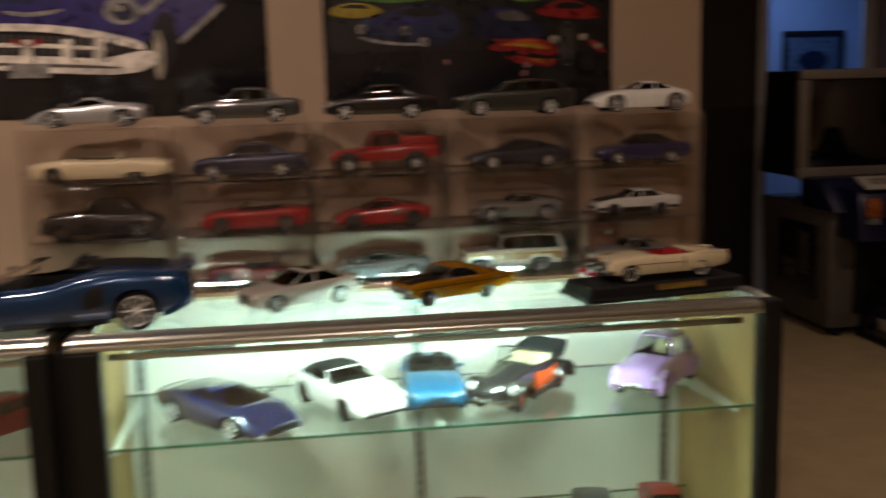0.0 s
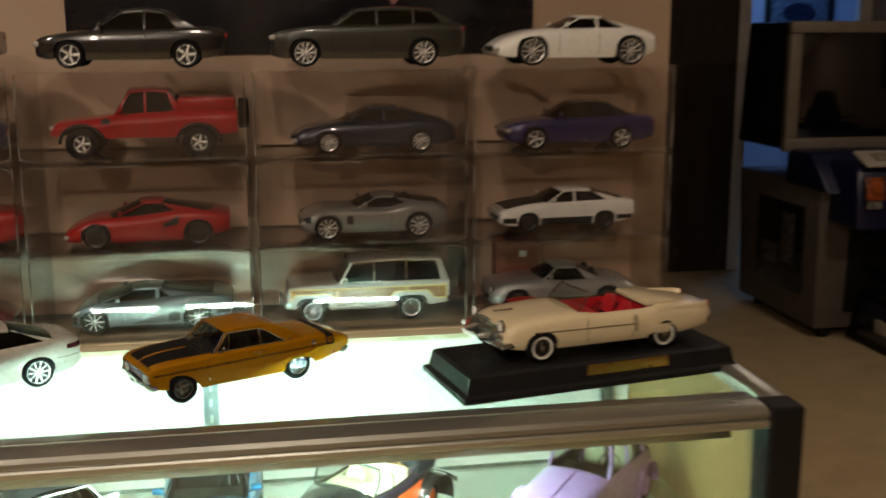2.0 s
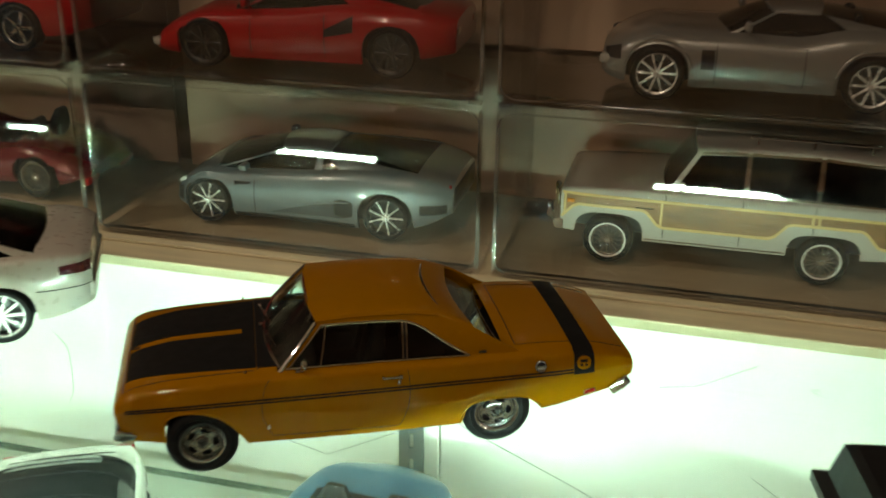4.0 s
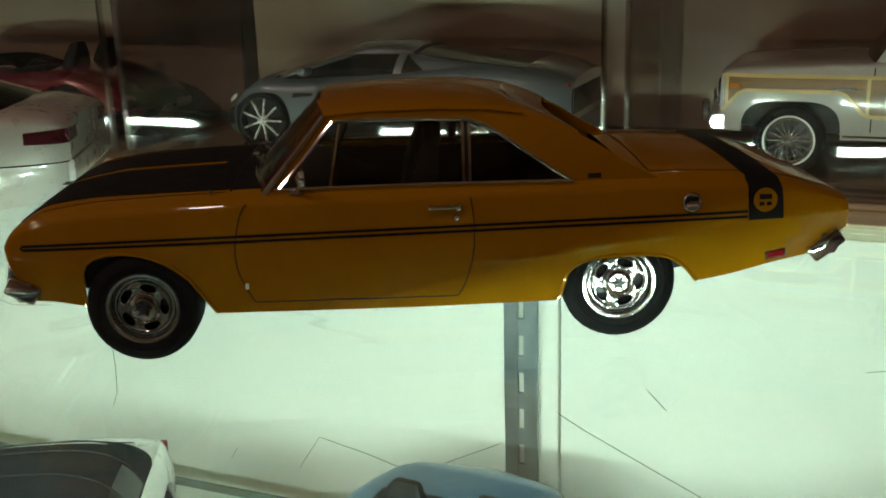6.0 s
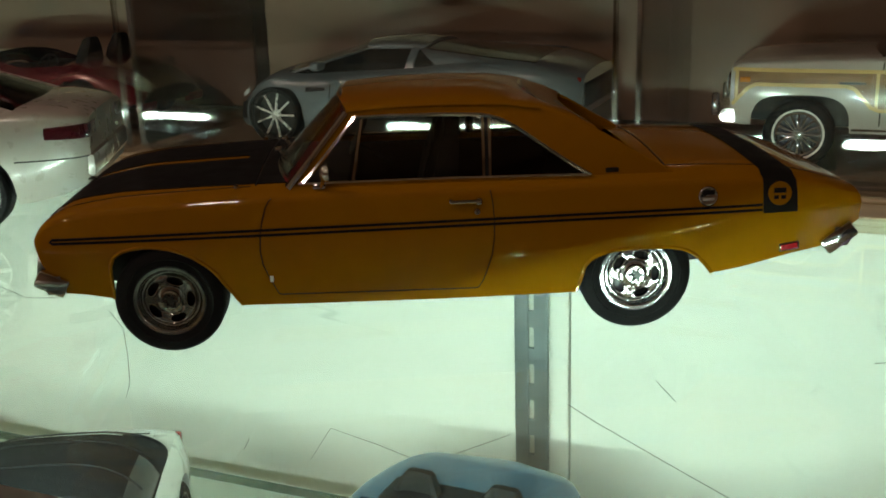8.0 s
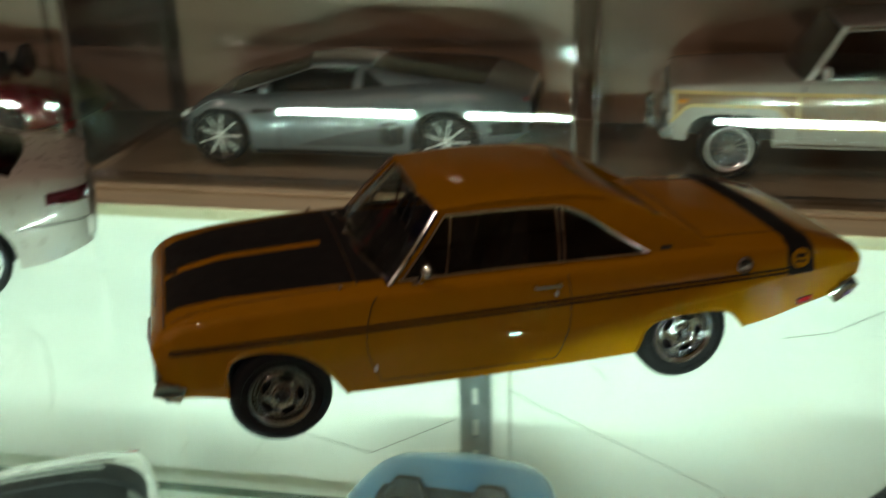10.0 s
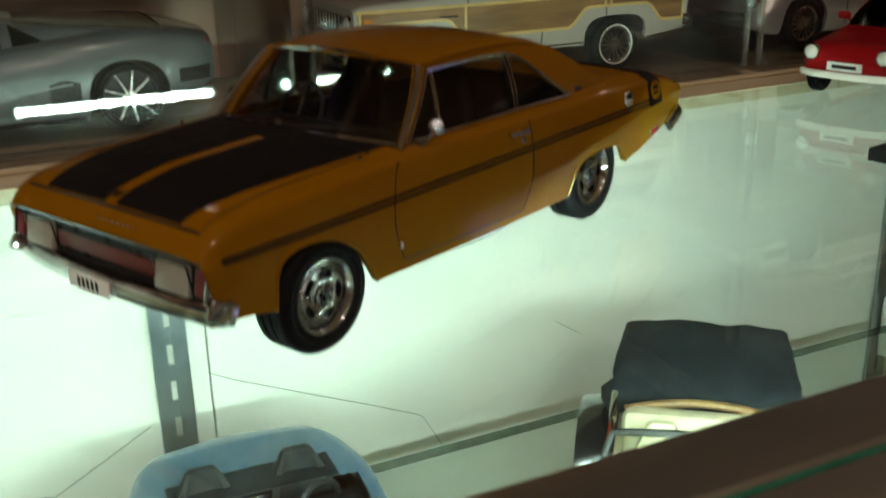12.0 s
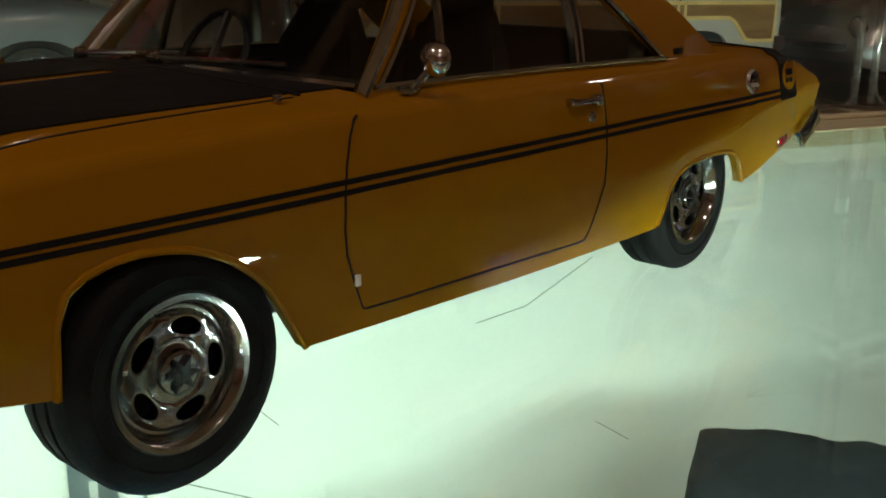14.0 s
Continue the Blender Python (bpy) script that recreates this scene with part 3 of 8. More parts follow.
class Car:
    def __init__(self, **k):
        self.p = p = {**BASE, **k}
        fo, wb, ro = p["fo"], p["wb"], p["ro"]
        # outlines not given are stretched from the base car to this one's length
        for key in ("top", "sill", "plan"):
            if key not in k:
                p[key] = tuple((x / 0.9 * fo if x < 0 else (x / 2.7 * wb if x <= 2.7 else wb + (x - 2.7) / 0.95 * ro), v) for x, v in BASE[key])
        self.top, self.sill, self.plan, self.prof = (curve(p[q]) for q in ("top", "sill", "plan", "side"))
        self.x0, self.x1 = -fo, wb + ro

    def arch(self, x):
        p = self.p
        for c, h, v in ((0, p["ahf"], p["avf"]), (p["wb"], p["ahr"], p["avr"])):
            if abs(x - c) < h:
                return p.get("az", p["tr"]) + v * (1 - (abs(x - c) / h) ** p.get("arch_n", 2.3)) ** (1 / p.get("arch_n", 2.3))
        return -9

    def crown(self, x):
        c = self.p["crown"]
        return c(x) if callable(c) else c

    def side_y(self, x, z):
        zs = self.top(x) - self.crown(x)
        v = (z - self.sill(x)) / max(0.05, zs - self.sill(x))
        return self.p["w"] * self.plan(x) * self.prof(min(max(v, 0), 1))

    def section(self, x):
        zs, zt, lo = self.top(x) - self.crown(x), self.top(x), self.sill(x)
        zb = max(lo, min(self.arch(x), zs - 0.03))
        pts = [(self.side_y(x, zb) - 0.05, zb + 0.09), (self.side_y(x, zb) - 0.045, zb)]
        for j in range(8):
            z = zb + (zs - zb) * j / 7
            pts.append((self.side_y(x, z), z))
        y = pts[-1][0]
        g = min(self.p["wg"] * self.plan(x), y * 0.93)
        c = zt - zs
        pts += [(y - 0.25 * (y - g), zs + 0.34 * c), (y - 0.62 * (y - g), zs + 0.56 * c), (g, zs + 0.72 * c), (g * 0.72, zs + 0.87 * c), (g * 0.4, zs + 0.97 * c), (0, zt)]
        return pts

    def top_z(self, x, y):
        pts = self.section(x)[9:]
        ys, zs = [q[0] for q in pts][::-1], [q[1] for q in pts][::-1]
        return float(np.interp(abs(y), ys, zs))

    def stations(self):
        p = self.p
        n = 34
        xs = [self.x0 + (self.x1 - self.x0) * i / n for i in range(n + 1)]
        xs += [self.x0 + d for d in (0.03, 0.07)] + [self.x1 - d for d in (0.03, 0.07)]
        arches = ((0, p["ahf"]), (p["wb"], p["ahr"]))
        xs = [x for x in xs if all(abs(x - c) > h + 0.012 for c, h in arches)]
        for c, h in arches:
            xs += [c + h * math.cos(math.pi * k / 14) * 0.9999 for k in range(15)] + [c - h - 0.004, c + h + 0.004]
        if p["ws"]:
            xs += [p["ws"][0] - 0.02, p["rw"][1] + 0.02]
        return sorted(xs)

    def body(self):
        bm, s, p = bmesh.new(), self.p["s"], self.p
        xs = self.stations()
        c0, c1 = p["ws"][0] - 0.02, p["rw"][1] + 0.02
        rows = []
        for x in xs:
            h = self.section(x)
            full = [(y, z) for y, z in h] + [(-y, z) for y, z in h[-2::-1]]
            rows.append([bm.verts.new((x * s, y * s, z * s)) for y, z in full])
        n, g = len(rows[0]), 12
        for a, b, xa, xb in zip(rows, rows[1:], xs, xs[1:]):
            for i in range(n - 1):
                if g <= i < n - 1 - g and xa >= c0 - 1e-6 and xb <= c1 + 1e-6:
                    continue
                bm.faces.new((a[i], a[i + 1], b[i + 1], b[i]))
        bm.faces.new(rows[0][1:-1]), bm.faces.new(rows[-1][1:-1][::-1])
        bmesh.ops.recalc_face_normals(bm, faces=bm.faces)
        return bm

    def patch(self, xs, zlo, zhi, lift=0.006, mirror=1, nz=5):
        """A thin layer on the flank between two heights (numbers or functions of x)."""
        s = self.p["s"]
        lo, hi = (q if callable(q) else (lambda x, q=q: q) for q in (zlo, zhi))
        rows = []
        for x in xs:
            r = []
            for j in range(nz):
                z = lo(x) + (hi(x) - lo(x)) * j / (nz - 1)
                r.append((x * s, mirror * (self.side_y(x, z) + lift) * s, z * s))
            rows.append(r)
        return slab(rows, (lift + 0.004) * s, (0, mirror, 0))

    def ribbon(self, path, width, lift=0.004, mirror=1):
        """A thin line on the flank along (x, z) points."""
        s, rows = self.p["s"], []
        for i, (x, z) in enumerate(path):
            a, b = path[max(0, i - 1)], path[min(len(path) - 1, i + 1)]
            d = Vector((b[0] - a[0], b[1] - a[1])).normalized()
            n = Vector((-d.y, d.x)) * width / 2
            rows.append([((x + k * n.x) * s, mirror * (self.side_y(x + k * n.x, z + k * n.y) + lift) * s, (z + k * n.y) * s) for k in (-1, 0, 1)])
        return slab(rows, (lift + 0.004) * s, (0, mirror, 0))

    def deck(self, xs, y0, y1, lift=0.006, ny=6):
        """A thin layer on the bonnet or the boot; y0, y1 are numbers or functions of x."""
        s, rows = self.p["s"], []
        lo, hi = (q if callable(q) else (lambda x, q=q: q) for q in (y0, y1))
        for x in xs:
            rows.append([(x * s, (lo(x) + (hi(x) - lo(x)) * j / (ny - 1)) * s, (self.top_z(x, lo(x) + (hi(x) - lo(x)) * j / (ny - 1)) + lift) * s) for j in range(ny)])
        return slab(rows, (lift + 0.004) * s, (0, 0, 1))

    def wrap(self, xs, zmin, lift=0.008):
        """A thin band laid over the body from flank to flank."""
        s, rows = self.p["s"], []
        for x in xs:
            zs = self.top(x) - self.crown(x)
            h = [(self.side_y(x, zmin + (zs - zmin) * j / 7), zmin + (zs - zmin) * j / 7) for j in range(7)] + self.section(x)[9:]
            full = h + [(-y, z) for y, z in h[-2::-1]]
            r = []
            for i, (y, z) in enumerate(full):
                a, b = full[max(0, i - 1)], full[min(len(full) - 1, i + 1)]
                d = Vector((b[0] - a[0], b[1] - a[1])).normalized()
                r.append((x * s, (y + d.y * lift) * s, (z - d.x * lift) * s))
            rows.append(r)
        return slab(rows, 0.004 * s, (0, 0, 1))

    # --- upper part of the closed cars
    def belt(self, x):
        y = min(self.p["wg"] * self.plan(x), self.section(x)[12][0])
        return y, self.top_z(x, y)

    def glassline(self, xb, xt, v):
        """A point of the upper flank: xb along the waist, xt along the roof edge, v upwards."""
        p = self.p
        yb, zb = self.belt(xb)
        zr = self.roof_edge(xt)
        return ((xb + (xt - xb) * v), yb + (p["wr"] - yb) * v + 0.035 * math.sin(math.pi * v), zb + (zr - zb) * v)

    def roof_edge(self, x):
        p = self.p
        a, b = p["ws"][1], p["rw"][0]
        t = min(max((x - a) / max(0.01, b - a), 0), 1)
        return p["zr"] - 0.075 + 0.055 * math.sin(math.pi * t) * min(1, (b - a) / 1.2) - p.get("drop", 0.0) * t * t

    def flank_panel(self, a, b, mirror, thick, inset=0.0, v0=0.0, v1=1.0, cols=2):
        s = self.p["s"]
        rows = []
        for k in range(cols):
            t = k / (cols - 1)
            r = []
            for j in range(6):
                x, y, z = self.glassline(a[0] + (b[0] - a[0]) * t, a[1] + (b[1] - a[1]) * t, v0 + (v1 - v0) * j / 5)
                r.append((x * s, mirror * (y - inset) * s, z * s))
            rows.append(r)
        return slab(rows, thick * s, (0, mirror, 0.25))

    def screen(self, base, topx, bow_b, bow_t, inset=0.0, ends=1.0, v0=0.0, v1=1.0, sink=0.0):
        """A bowed windscreen or rear window between the waist and the roof."""
        p, s = self.p, self.p["s"]
        yb, zb = self.belt(base)
        zt = self.roof_edge(topx)
        rows = []
        for j in range(6):
            v = v0 + (v1 - v0) * j / 5
            r = []
            for k in range(13):
                u = (-1 + k / 6) * ends
                y = u * (yb + (p["wr"] - yb) * v + 0.035 * math.sin(math.pi * v))
                zc = self.top_z(base, 0) - zb
                bow = bow_b + (bow_t - bow_b) * v
                z = zb + (zt - zb) * v + (1 - u * u) * (0.055 * v + zc * 0.8 * (1 - v)) - sink * math.sin(math.pi * v)
                r.append(((base + (topx - base) * v + bow * (1 - u * u)) * s, y * s, (z - inset) * s))
            rows.append(r)
        return rows

    def roof_rows(self):
        p, s = self.p, self.p["s"]
        (a, b), rows = (p["ws"][1], p["rw"][0]), []
        for i in range(9):
            t = i / 8
            r = []
            for u, dz in ((-1.012, -0.012), (-1.0, 0.006), (-0.95, 0.024), (-0.8, 0.042), (-0.45, 0.066), (0, 0.076), (0.45, 0.066), (0.8, 0.042), (0.95, 0.024), (1.0, 0.006), (1.012, -0.012)):
                bow = (-p["bow"] * 0.6 * (1 - t) + p["rbow"] * 0.6 * t) * (1 - min(1, abs(u)) ** 2)
                x = a + (b - a) * t + bow
                r.append((x * s, u * p["wr"] * s, (self.roof_edge(a + (b - a) * t) + dz) * s))
            rows.append(r)
        return rows


def wheel_meshes(p):
    """Tyre, rim with spokes and cap, about the local y axis, the outside towards -y."""
    s, r, w, q = p["s"], p["tr"], p["tw"], p["rim"]
    h = w / 2
    tyre = lathe([(q * s, h * 0.9 * s), ((q + 0.02) * s, h * s), ((r - 0.045) * s, h * s), ((r - 0.015) * s, h * 0.9 * s), (r * s, h * 0.7 * s), (r * s, h * 0.34 * s), ((r - 0.009) * s, h * 0.31 * s), ((r - 0.009) * s, h * 0.22 * s), (r * s, h * 0.19 * s), (r * s, -h * 0.19 * s), ((r - 0.009) * s, -h * 0.22 * s), ((r - 0.009) * s, -h * 0.31 * s), (r * s, -h * 0.34 * s), (r * s, -h * 0.7 * s),
                  ((r - 0.015) * s, -h * 0.9 * s), ((r - 0.045) * s, -h * s), ((q + 0.055) * s, -h * 1.03 * s), ((q + 0.05) * s, -h * 0.98 * s), ((q + 0.008) * s, -h * 0.93 * s), (q * s, -h * 0.82 * s)], 36)
    barrel = lathe([(0.0001, -h * 0.18 * s), (q * 0.96 * s, -h * 0.15 * s), (q * 0.97 * s, -h * 0.8 * s), (q * 1.01 * s, -h * 0.93 * s), ((q + 0.012) * s, -h * 0.95 * s), ((q + 0.01) * s, -h * 0.8 * s), (q * s, h * 0.9 * s)], 32)
    face = bmesh.new()
    n = p["spokes"]
    if n == 0:        # dished disc with five oval slots, as pressed wheels have
        seg = 60
        for prof in (((0.0001, 0.90), (0.24, 0.90), (0.28, 0.86), (0.30, 0.74), (0.37, 0.70), (0.42, 0.70)), ((0.76, 0.70), (0.80, 0.62), (0.84, 0.62), (0.90, 0.90), (0.95, 1.0), (1.03, 1.0))):
            sheet(face, [[(q * f * math.cos(2 * math.pi * i / seg) * s, -h * d * s, q * f * math.sin(2 * math.pi * i / seg) * s) for i in range(seg)] for f, d in prof], close=True)
        rim_dir = [math.pi / 4 + 2 * math.pi * k / 32 for k in range(32)]
        for k5 in range(5):
            rows = []
            for kind in ("wall", "edge", "lip", "mid", "out"):
                row = []
                for a in rim_dir:
                    ca, sa_ = math.cos(a), math.sin(a)
                    sq = 1 / max(abs(ca), abs(sa_))
                    el = 1 / math.hypot(ca / 0.60, sa_ / 0.66)
                    k_ = {"wall": el, "edge": el, "lip": el * 1.07, "mid": (el + sq) / 2, "out": sq}[kind]
                    u, v = ca * k_, sa_ * k_
                    r_, th = q * (0.59 + 0.17 * v), math.radians(72 * k5 + 36 * u)
                    d = {"wall": 0.45, "edge": 0.70, "lip": 0.745, "mid": 0.755, "out": 0.70}[kind] if kind != "out" else 0.70 + 0.04 * (1 - v * v)
                    row.append((r_ * math.cos(th) * s, -h * d * s, r_ * math.sin(th) * s))
                rows.append(row)
            sheet(face, rows, close=True)
        bmesh.ops.remove_doubles(face, verts=face.verts, dist=1e-7)
        bmesh.ops.recalc_face_normals(face, faces=face.faces)
    else:
        bmesh.ops.create_cone(face, cap_ends=True, segments=20, radius1=q * 0.24 * s, radius2=q * 0.20 * s, depth=h * 0.35 * s, matrix=Matrix.Translation((0, -h * 0.66 * s, 0)) @ pose(0, 0, 0, 90))
        for i in range(n):
            m = pose(0, 0, 0, 0, 360 * i / n, 0)
            box(face, m @ Vector((q * 0.57 * s, -h * 0.68 * s, 0)), (q * 0.86 * s, h * 0.26 * s, p["spoke_w"] * s), 0.012 * s, m)
        ring_w = ((0.93, 0.55), (0.93, 0.82), (1.0, 0.88)) if p.get("bright_ring", True) else ((0.985, 0.80), (0.99, 0.86), (1.0, 0.88))
        rows = [[((q * f) * math.cos(2 * math.pi * i / 28) * s, -h * d * s, (q * f) * math.sin(2 * math.pi * i / 28) * s) for i in range(28)] for f, d in ring_w]
        sheet(face, rows, close=True)
    return tyre, barrel, face


def add_wheels(car, thing_ob, white_wall=False):
    p = car.p
    s = p["s"]
    tyre, barrel, face = wheel_meshes(p)
    y = p["w"] - p["tw"] / 2 - p.get("tuck", 0.01)
    grow, tuck_r = p.get("rear", (1.0, 0.0))
    ws = []
    base = None
    for x in (0, p["wb"]):
        for side in (-1, 1):
            g, yy = (grow, y - tuck_r) if x else (1.0, y)
            m = pose(x * s, side * yy * s, (p["tr"] * g - p.get("raise", 0.0)) * s, 0, 0 if side < 0 else 17, 0 if side < 0 else 180) @ Matrix.Diagonal((g, 1, g, 1))
            if base is None:
                base = part("wheel", barrel, p.get("barrel_mat", DARK_ALLOY), thing_ob)
                part("tyre", tyre, RUBBER, base)
                part("rim", face, p["rim_mat"], base, smooth=30)
                cap = lathe([(0.0001, -p["tw"] / 2 * 0.98 * s), (p["rim"] * 0.11 * s, -p["tw"] / 2 * 0.94 * s), (p["rim"] * 0.15 * s, -p["tw"] / 2 * 0.8 * s)], 14)
                part("centre_cap", cap, p["rim_mat"], base)
                if white_wall:
                    q = p["rim"]
                    wwl = lathe([((q + 0.012) * s, -p["tw"] * 0.484 * s), ((q + 0.02) * s, -p["tw"] * 0.503 * s), ((q + white_wall) * s, -p["tw"] * 0.520 * s), ((q + white_wall + 0.004) * s, -p["tw"] * 0.50 * s)], 32)
                    part("white_wall", wwl, WHITEWALL, base)
                base.matrix_local = m
                ws.append(base)
            else:
                ws.append(again(base, m, thing_ob))
    return ws


WHITEWALL = mat("white_rubber", (0.68, 0.67, 0.62), 0.5, vary=0.05, scale=100)


def lump(c, size, bevel=0.4, rot=None):
    """A rounded block."""
    bm = bmesh.new()
    box(bm, c, size, bevel * min(size), rot)
    return bm


def seat(x, y, z, s, w=0.5):
    """A bucket seat: bolstered cushion and a back that narrows to the shoulders."""
    bm = bmesh.new()
    box(bm, ((x + 0.02) * s, y * s, (z + 0.12) * s), (0.5 * s, w * s, 0.16 * s), 0.06 * s)
    for d in (-1, 1):
        box(bm, ((x + 0.02) * s, (y + d * w * 0.43) * s, (z + 0.16) * s), (0.46 * s, w * 0.16 * s, 0.18 * s), 0.04 * s)
    rows = []
    for h, k, d in ((0.10, 0.94, 0.18), (0.30, 1.0, 0.18), (0.48, 0.98, 0.16), (0.60, 0.86, 0.14), (0.68, 0.66, 0.12), (0.745, 0.52, 0.10), (0.77, 0.42, 0.06)):
        cx = x + 0.26 + 0.20 * h
        rows.append([((cx + d * fx) * s, (y + w * k * fy) * s, (z + h) * s) for fx, fy in ((0.5, -0.40), (0.5, 0.40), (0.1, 0.5), (-0.5, 0.5), (-0.56, 0.38), (-0.36, 0.26), (-0.36, -0.26), (-0.56, -0.38), (-0.5, -0.5), (0.1, -0.5))])
    vs = sheet(bm, rows, close=True)
    bm.faces.new(vs[0][::-1]), bm.faces.new(vs[-1])
    bmesh.ops.recalc_face_normals(bm, faces=bm.faces)
    return bm


def headrest(x, y, z, s):
    return lump(((x + 0.42) * s, y * s, (z + 0.86) * s), (0.10 * s, 0.26 * s, 0.17 * s))


def add_cabin(car, t, deep=None, tall_seats=True):
    """Tub, dashboard, seats and steering wheel."""
    p, s = car.p, car.p["s"]
    a, b = p["ws"][0], p["rw"][1]
    z0 = deep or (car.sill(1.2) + 0.12)
    yb = car.belt((a + b) / 2)[0] - 0.03
    zt = car.belt((a + b) / 2)[1] - 0.05
    bm = bmesh.new()
    for y in (-1, 1):
        box(bm, ((a + b) / 2 * s, y * yb * s, (z0 + zt) / 2 * s), ((b - a) * s, 0.05 * s, (zt - z0) * s))
    box(bm, ((a + b) / 2 * s, 0, z0 * s), ((b - a) * s, 2 * yb * s, 0.06 * s))
    box(bm, ((a + 0.05) * s, 0, (z0 + zt) / 2 * s), (0.08 * s, 2 * yb * s, (zt - z0) * s))
    box(bm, ((b - 0.05) * s, 0, (z0 + zt) / 2 * s), (0.08 * s, 2 * yb * s, (zt - z0) * s))
    part("cabin_tub", bm, p["seats"] if p["roofless"] else INTERIOR, t)
    part("dashboard", lump((p.get("dash_x", a + 0.38) * s, 0, (zt - 0.08) * s), (0.42 * s, 1.9 * yb * s, 0.24 * s), 0.25), INTERIOR if not p["roofless"] else p["seats"], t)
    xs = p.get("seat_x", a + 0.38 + 0.72)
    sh = p.get("seat_drop", 0.0)
    for y in (-0.5, 0.5):
        st = part("seat", seat(xs, y * yb, z0 + 0.02 - sh, s, 0.92 * yb * 0.75), p["seats"], t)
        if tall_seats:
            part("headrest", headrest(xs, y * yb, z0 - 0.02, s), p["seats"], st)
    if b - xs > 1.25:
        bm = bmesh.new()
        box(bm, ((xs + 0.95) * s, 0, (z0 + 0.16) * s), (0.45 * s, 1.7 * yb * s, 0.18 * s), 0.05 * s)
        box(bm, ((xs + 1.22) * s, 0, (z0 + 0.42) * s), (0.16 * s, 1.7 * yb * s, 0.5 * s), 0.05 * s, pose(0, 0, 0, 0, 12, 0))
        part("rear_bench", bm, p["seats"], t)
    bm = bmesh.new()
    c = Vector((p.get("wheel_x", a + 0.72) * s, p.get("drive", -0.5) * yb * s, (zt + p.get("wheel_up", 0.02)) * s))
    m = Matrix.Translation(c) @ pose(0, 0, 0, 0, -62, 0)
    ring(bm, m, 0.185 * s, 0.014 * s, 24, 6)
    rod(bm, m @ Vector((-0.18 * s, 0, 0)), m @ Vector((0.18 * s, 0, 0)), 0.016 * s)
    rod(bm, c, m @ Vector((0, 0, -0.3 * s)), 0.022 * s)
    part("steering_wheel", bm, BLACK, t)


def add_top(car, t, paint_mat):
    """Roof, pillars and windows of a closed car."""
    p, s = car.p, car.p["s"]
    roof_mat = p["roof"] or paint_mat
    part("roof", slab(car.roof_rows(), 0.035 * s, (0, 0, 1)), roof_mat, t)
    (wa, wt), (rt, rb), (qb, qt) = p["ws"], p["rw"], p["qe"]
    part("windscreen", slab(car.screen(wa, wt, -p["bow"], -p["bow"] * 0.6, 0.01, 0.985), 0.012 * s, (0.6, 0, -0.5)), p["glass"] if p["glass"] is not DARK_PANE else DARK_PANE, t)
    part("rear_window", slab(car.screen(rb, rt, p["rbow"], p["rbow"] * 0.6, 0.012, 0.93, sink=p.get("sink", 0.0)), 0.012 * s, (-0.6, 0, -0.5)), p["glass"], t)
    aw_ = 0.075
    for m in (-1, 1):
        part("pillar", car.flank_panel((wa, wt), (wa + aw_ * 1.1, wt + aw_), m, 0.05), roof_mat, t)
        part("pillar", car.flank_panel((qb, qt), p.get("sail", (rb + 0.03, rt + 0.02)), m, 0.05, cols=4), roof_mat, t)
        edges = [(wa + aw_ * 1.1, wt + aw_)]
        pw = p.get("bpw", 0.035)
        for b in p["pillars"]:
            part("pillar", car.flank_panel((b - pw, b - pw * 0.86), (b + pw, b + pw * 0.86), m, 0.04), CHROME if p["chrome_frames"] else roof_mat, t)
            edges += [(b - 0.035, b - 0.03), (b + 0.035, b + 0.03)]
        edges.append((qb, qt))
        for a, b in zip(edges[::2], edges[1::2]):
            part("side_window", car.flank_panel(a, b, m, 0.012, 0.02, 0.0, 0.97), p["glass"], t)
            if p["chrome_frames"]:
                for v0, v1 in ((-0.02, 0.05), (0.93, 1.0)):
                    part("window_trim", car.flank_panel(a, b, m, 0.03, -0.004, v0, v1), CHROME, t)


def add_floor(car, t):
    """Dark underbody between the wheels."""
    p, s = car.p, car.p["s"]
    bm = bmesh.new()
    rows = []
    for i in range(15):
        x = car.x0 + 0.06 + (car.x1 - car.x0 - 0.12) * i / 14
        lo, hi = car.sill(x) + 0.02, car.top(x) - car.crown(x) - 0.06
        inside = p["ws"][0] < x < p["rw"][1]
        hi = min(hi, car.sill(x) + 0.2) if inside else hi
        hw = min(p["w"] * car.plan(x) * 0.9, p["w"] - p["tw"] - 0.06)
        rows.append([(x * s, hw * s, lo * s), (x * s, hw * s, hi * s), (x * s, -hw * s, hi * s), (x * s, -hw * s, lo * s)])
    vs = sheet(bm, rows, close=True)
    bm.faces.new(vs[0]), bm.faces.new(vs[-1][::-1])
    bmesh.ops.recalc_face_normals(bm, faces=bm.faces)
    part("underbody", bm, BLACK, t)


def bumper(car, t, x, z, h, d, material, front=True, wide=1.02, curl=0.12, name="bumper"):
    """A bar across the nose or tail that curls round the corners."""
    p, s = car.p, car.p["s"]
    sg = -1 if front else 1
    rows = []
    for k in range(17):
        u = -1 + k / 8
        y = u * p["w"] * car.plan(x) * wide
        xx = x - sg * (curl * abs(u) ** 5 + 0.05 * u * u)
        rows.append([((xx + sg * a) * s, y * s, (z + b) * s) for a, b in ((-d / 2, -h / 2), (d * 0.3, -h / 2), (d / 2, -h * 0.2), (d / 2, h * 0.2), (d * 0.3, h / 2), (-d / 2, h / 2))])
    bm = bmesh.new()
    vs = sheet(bm, rows, close=True)
    bm.faces.new(vs[0]), bm.faces.new(vs[-1][::-1])
    bmesh.ops.recalc_face_normals(bm, faces=bm.faces)
    return part(name, bm, material, t)


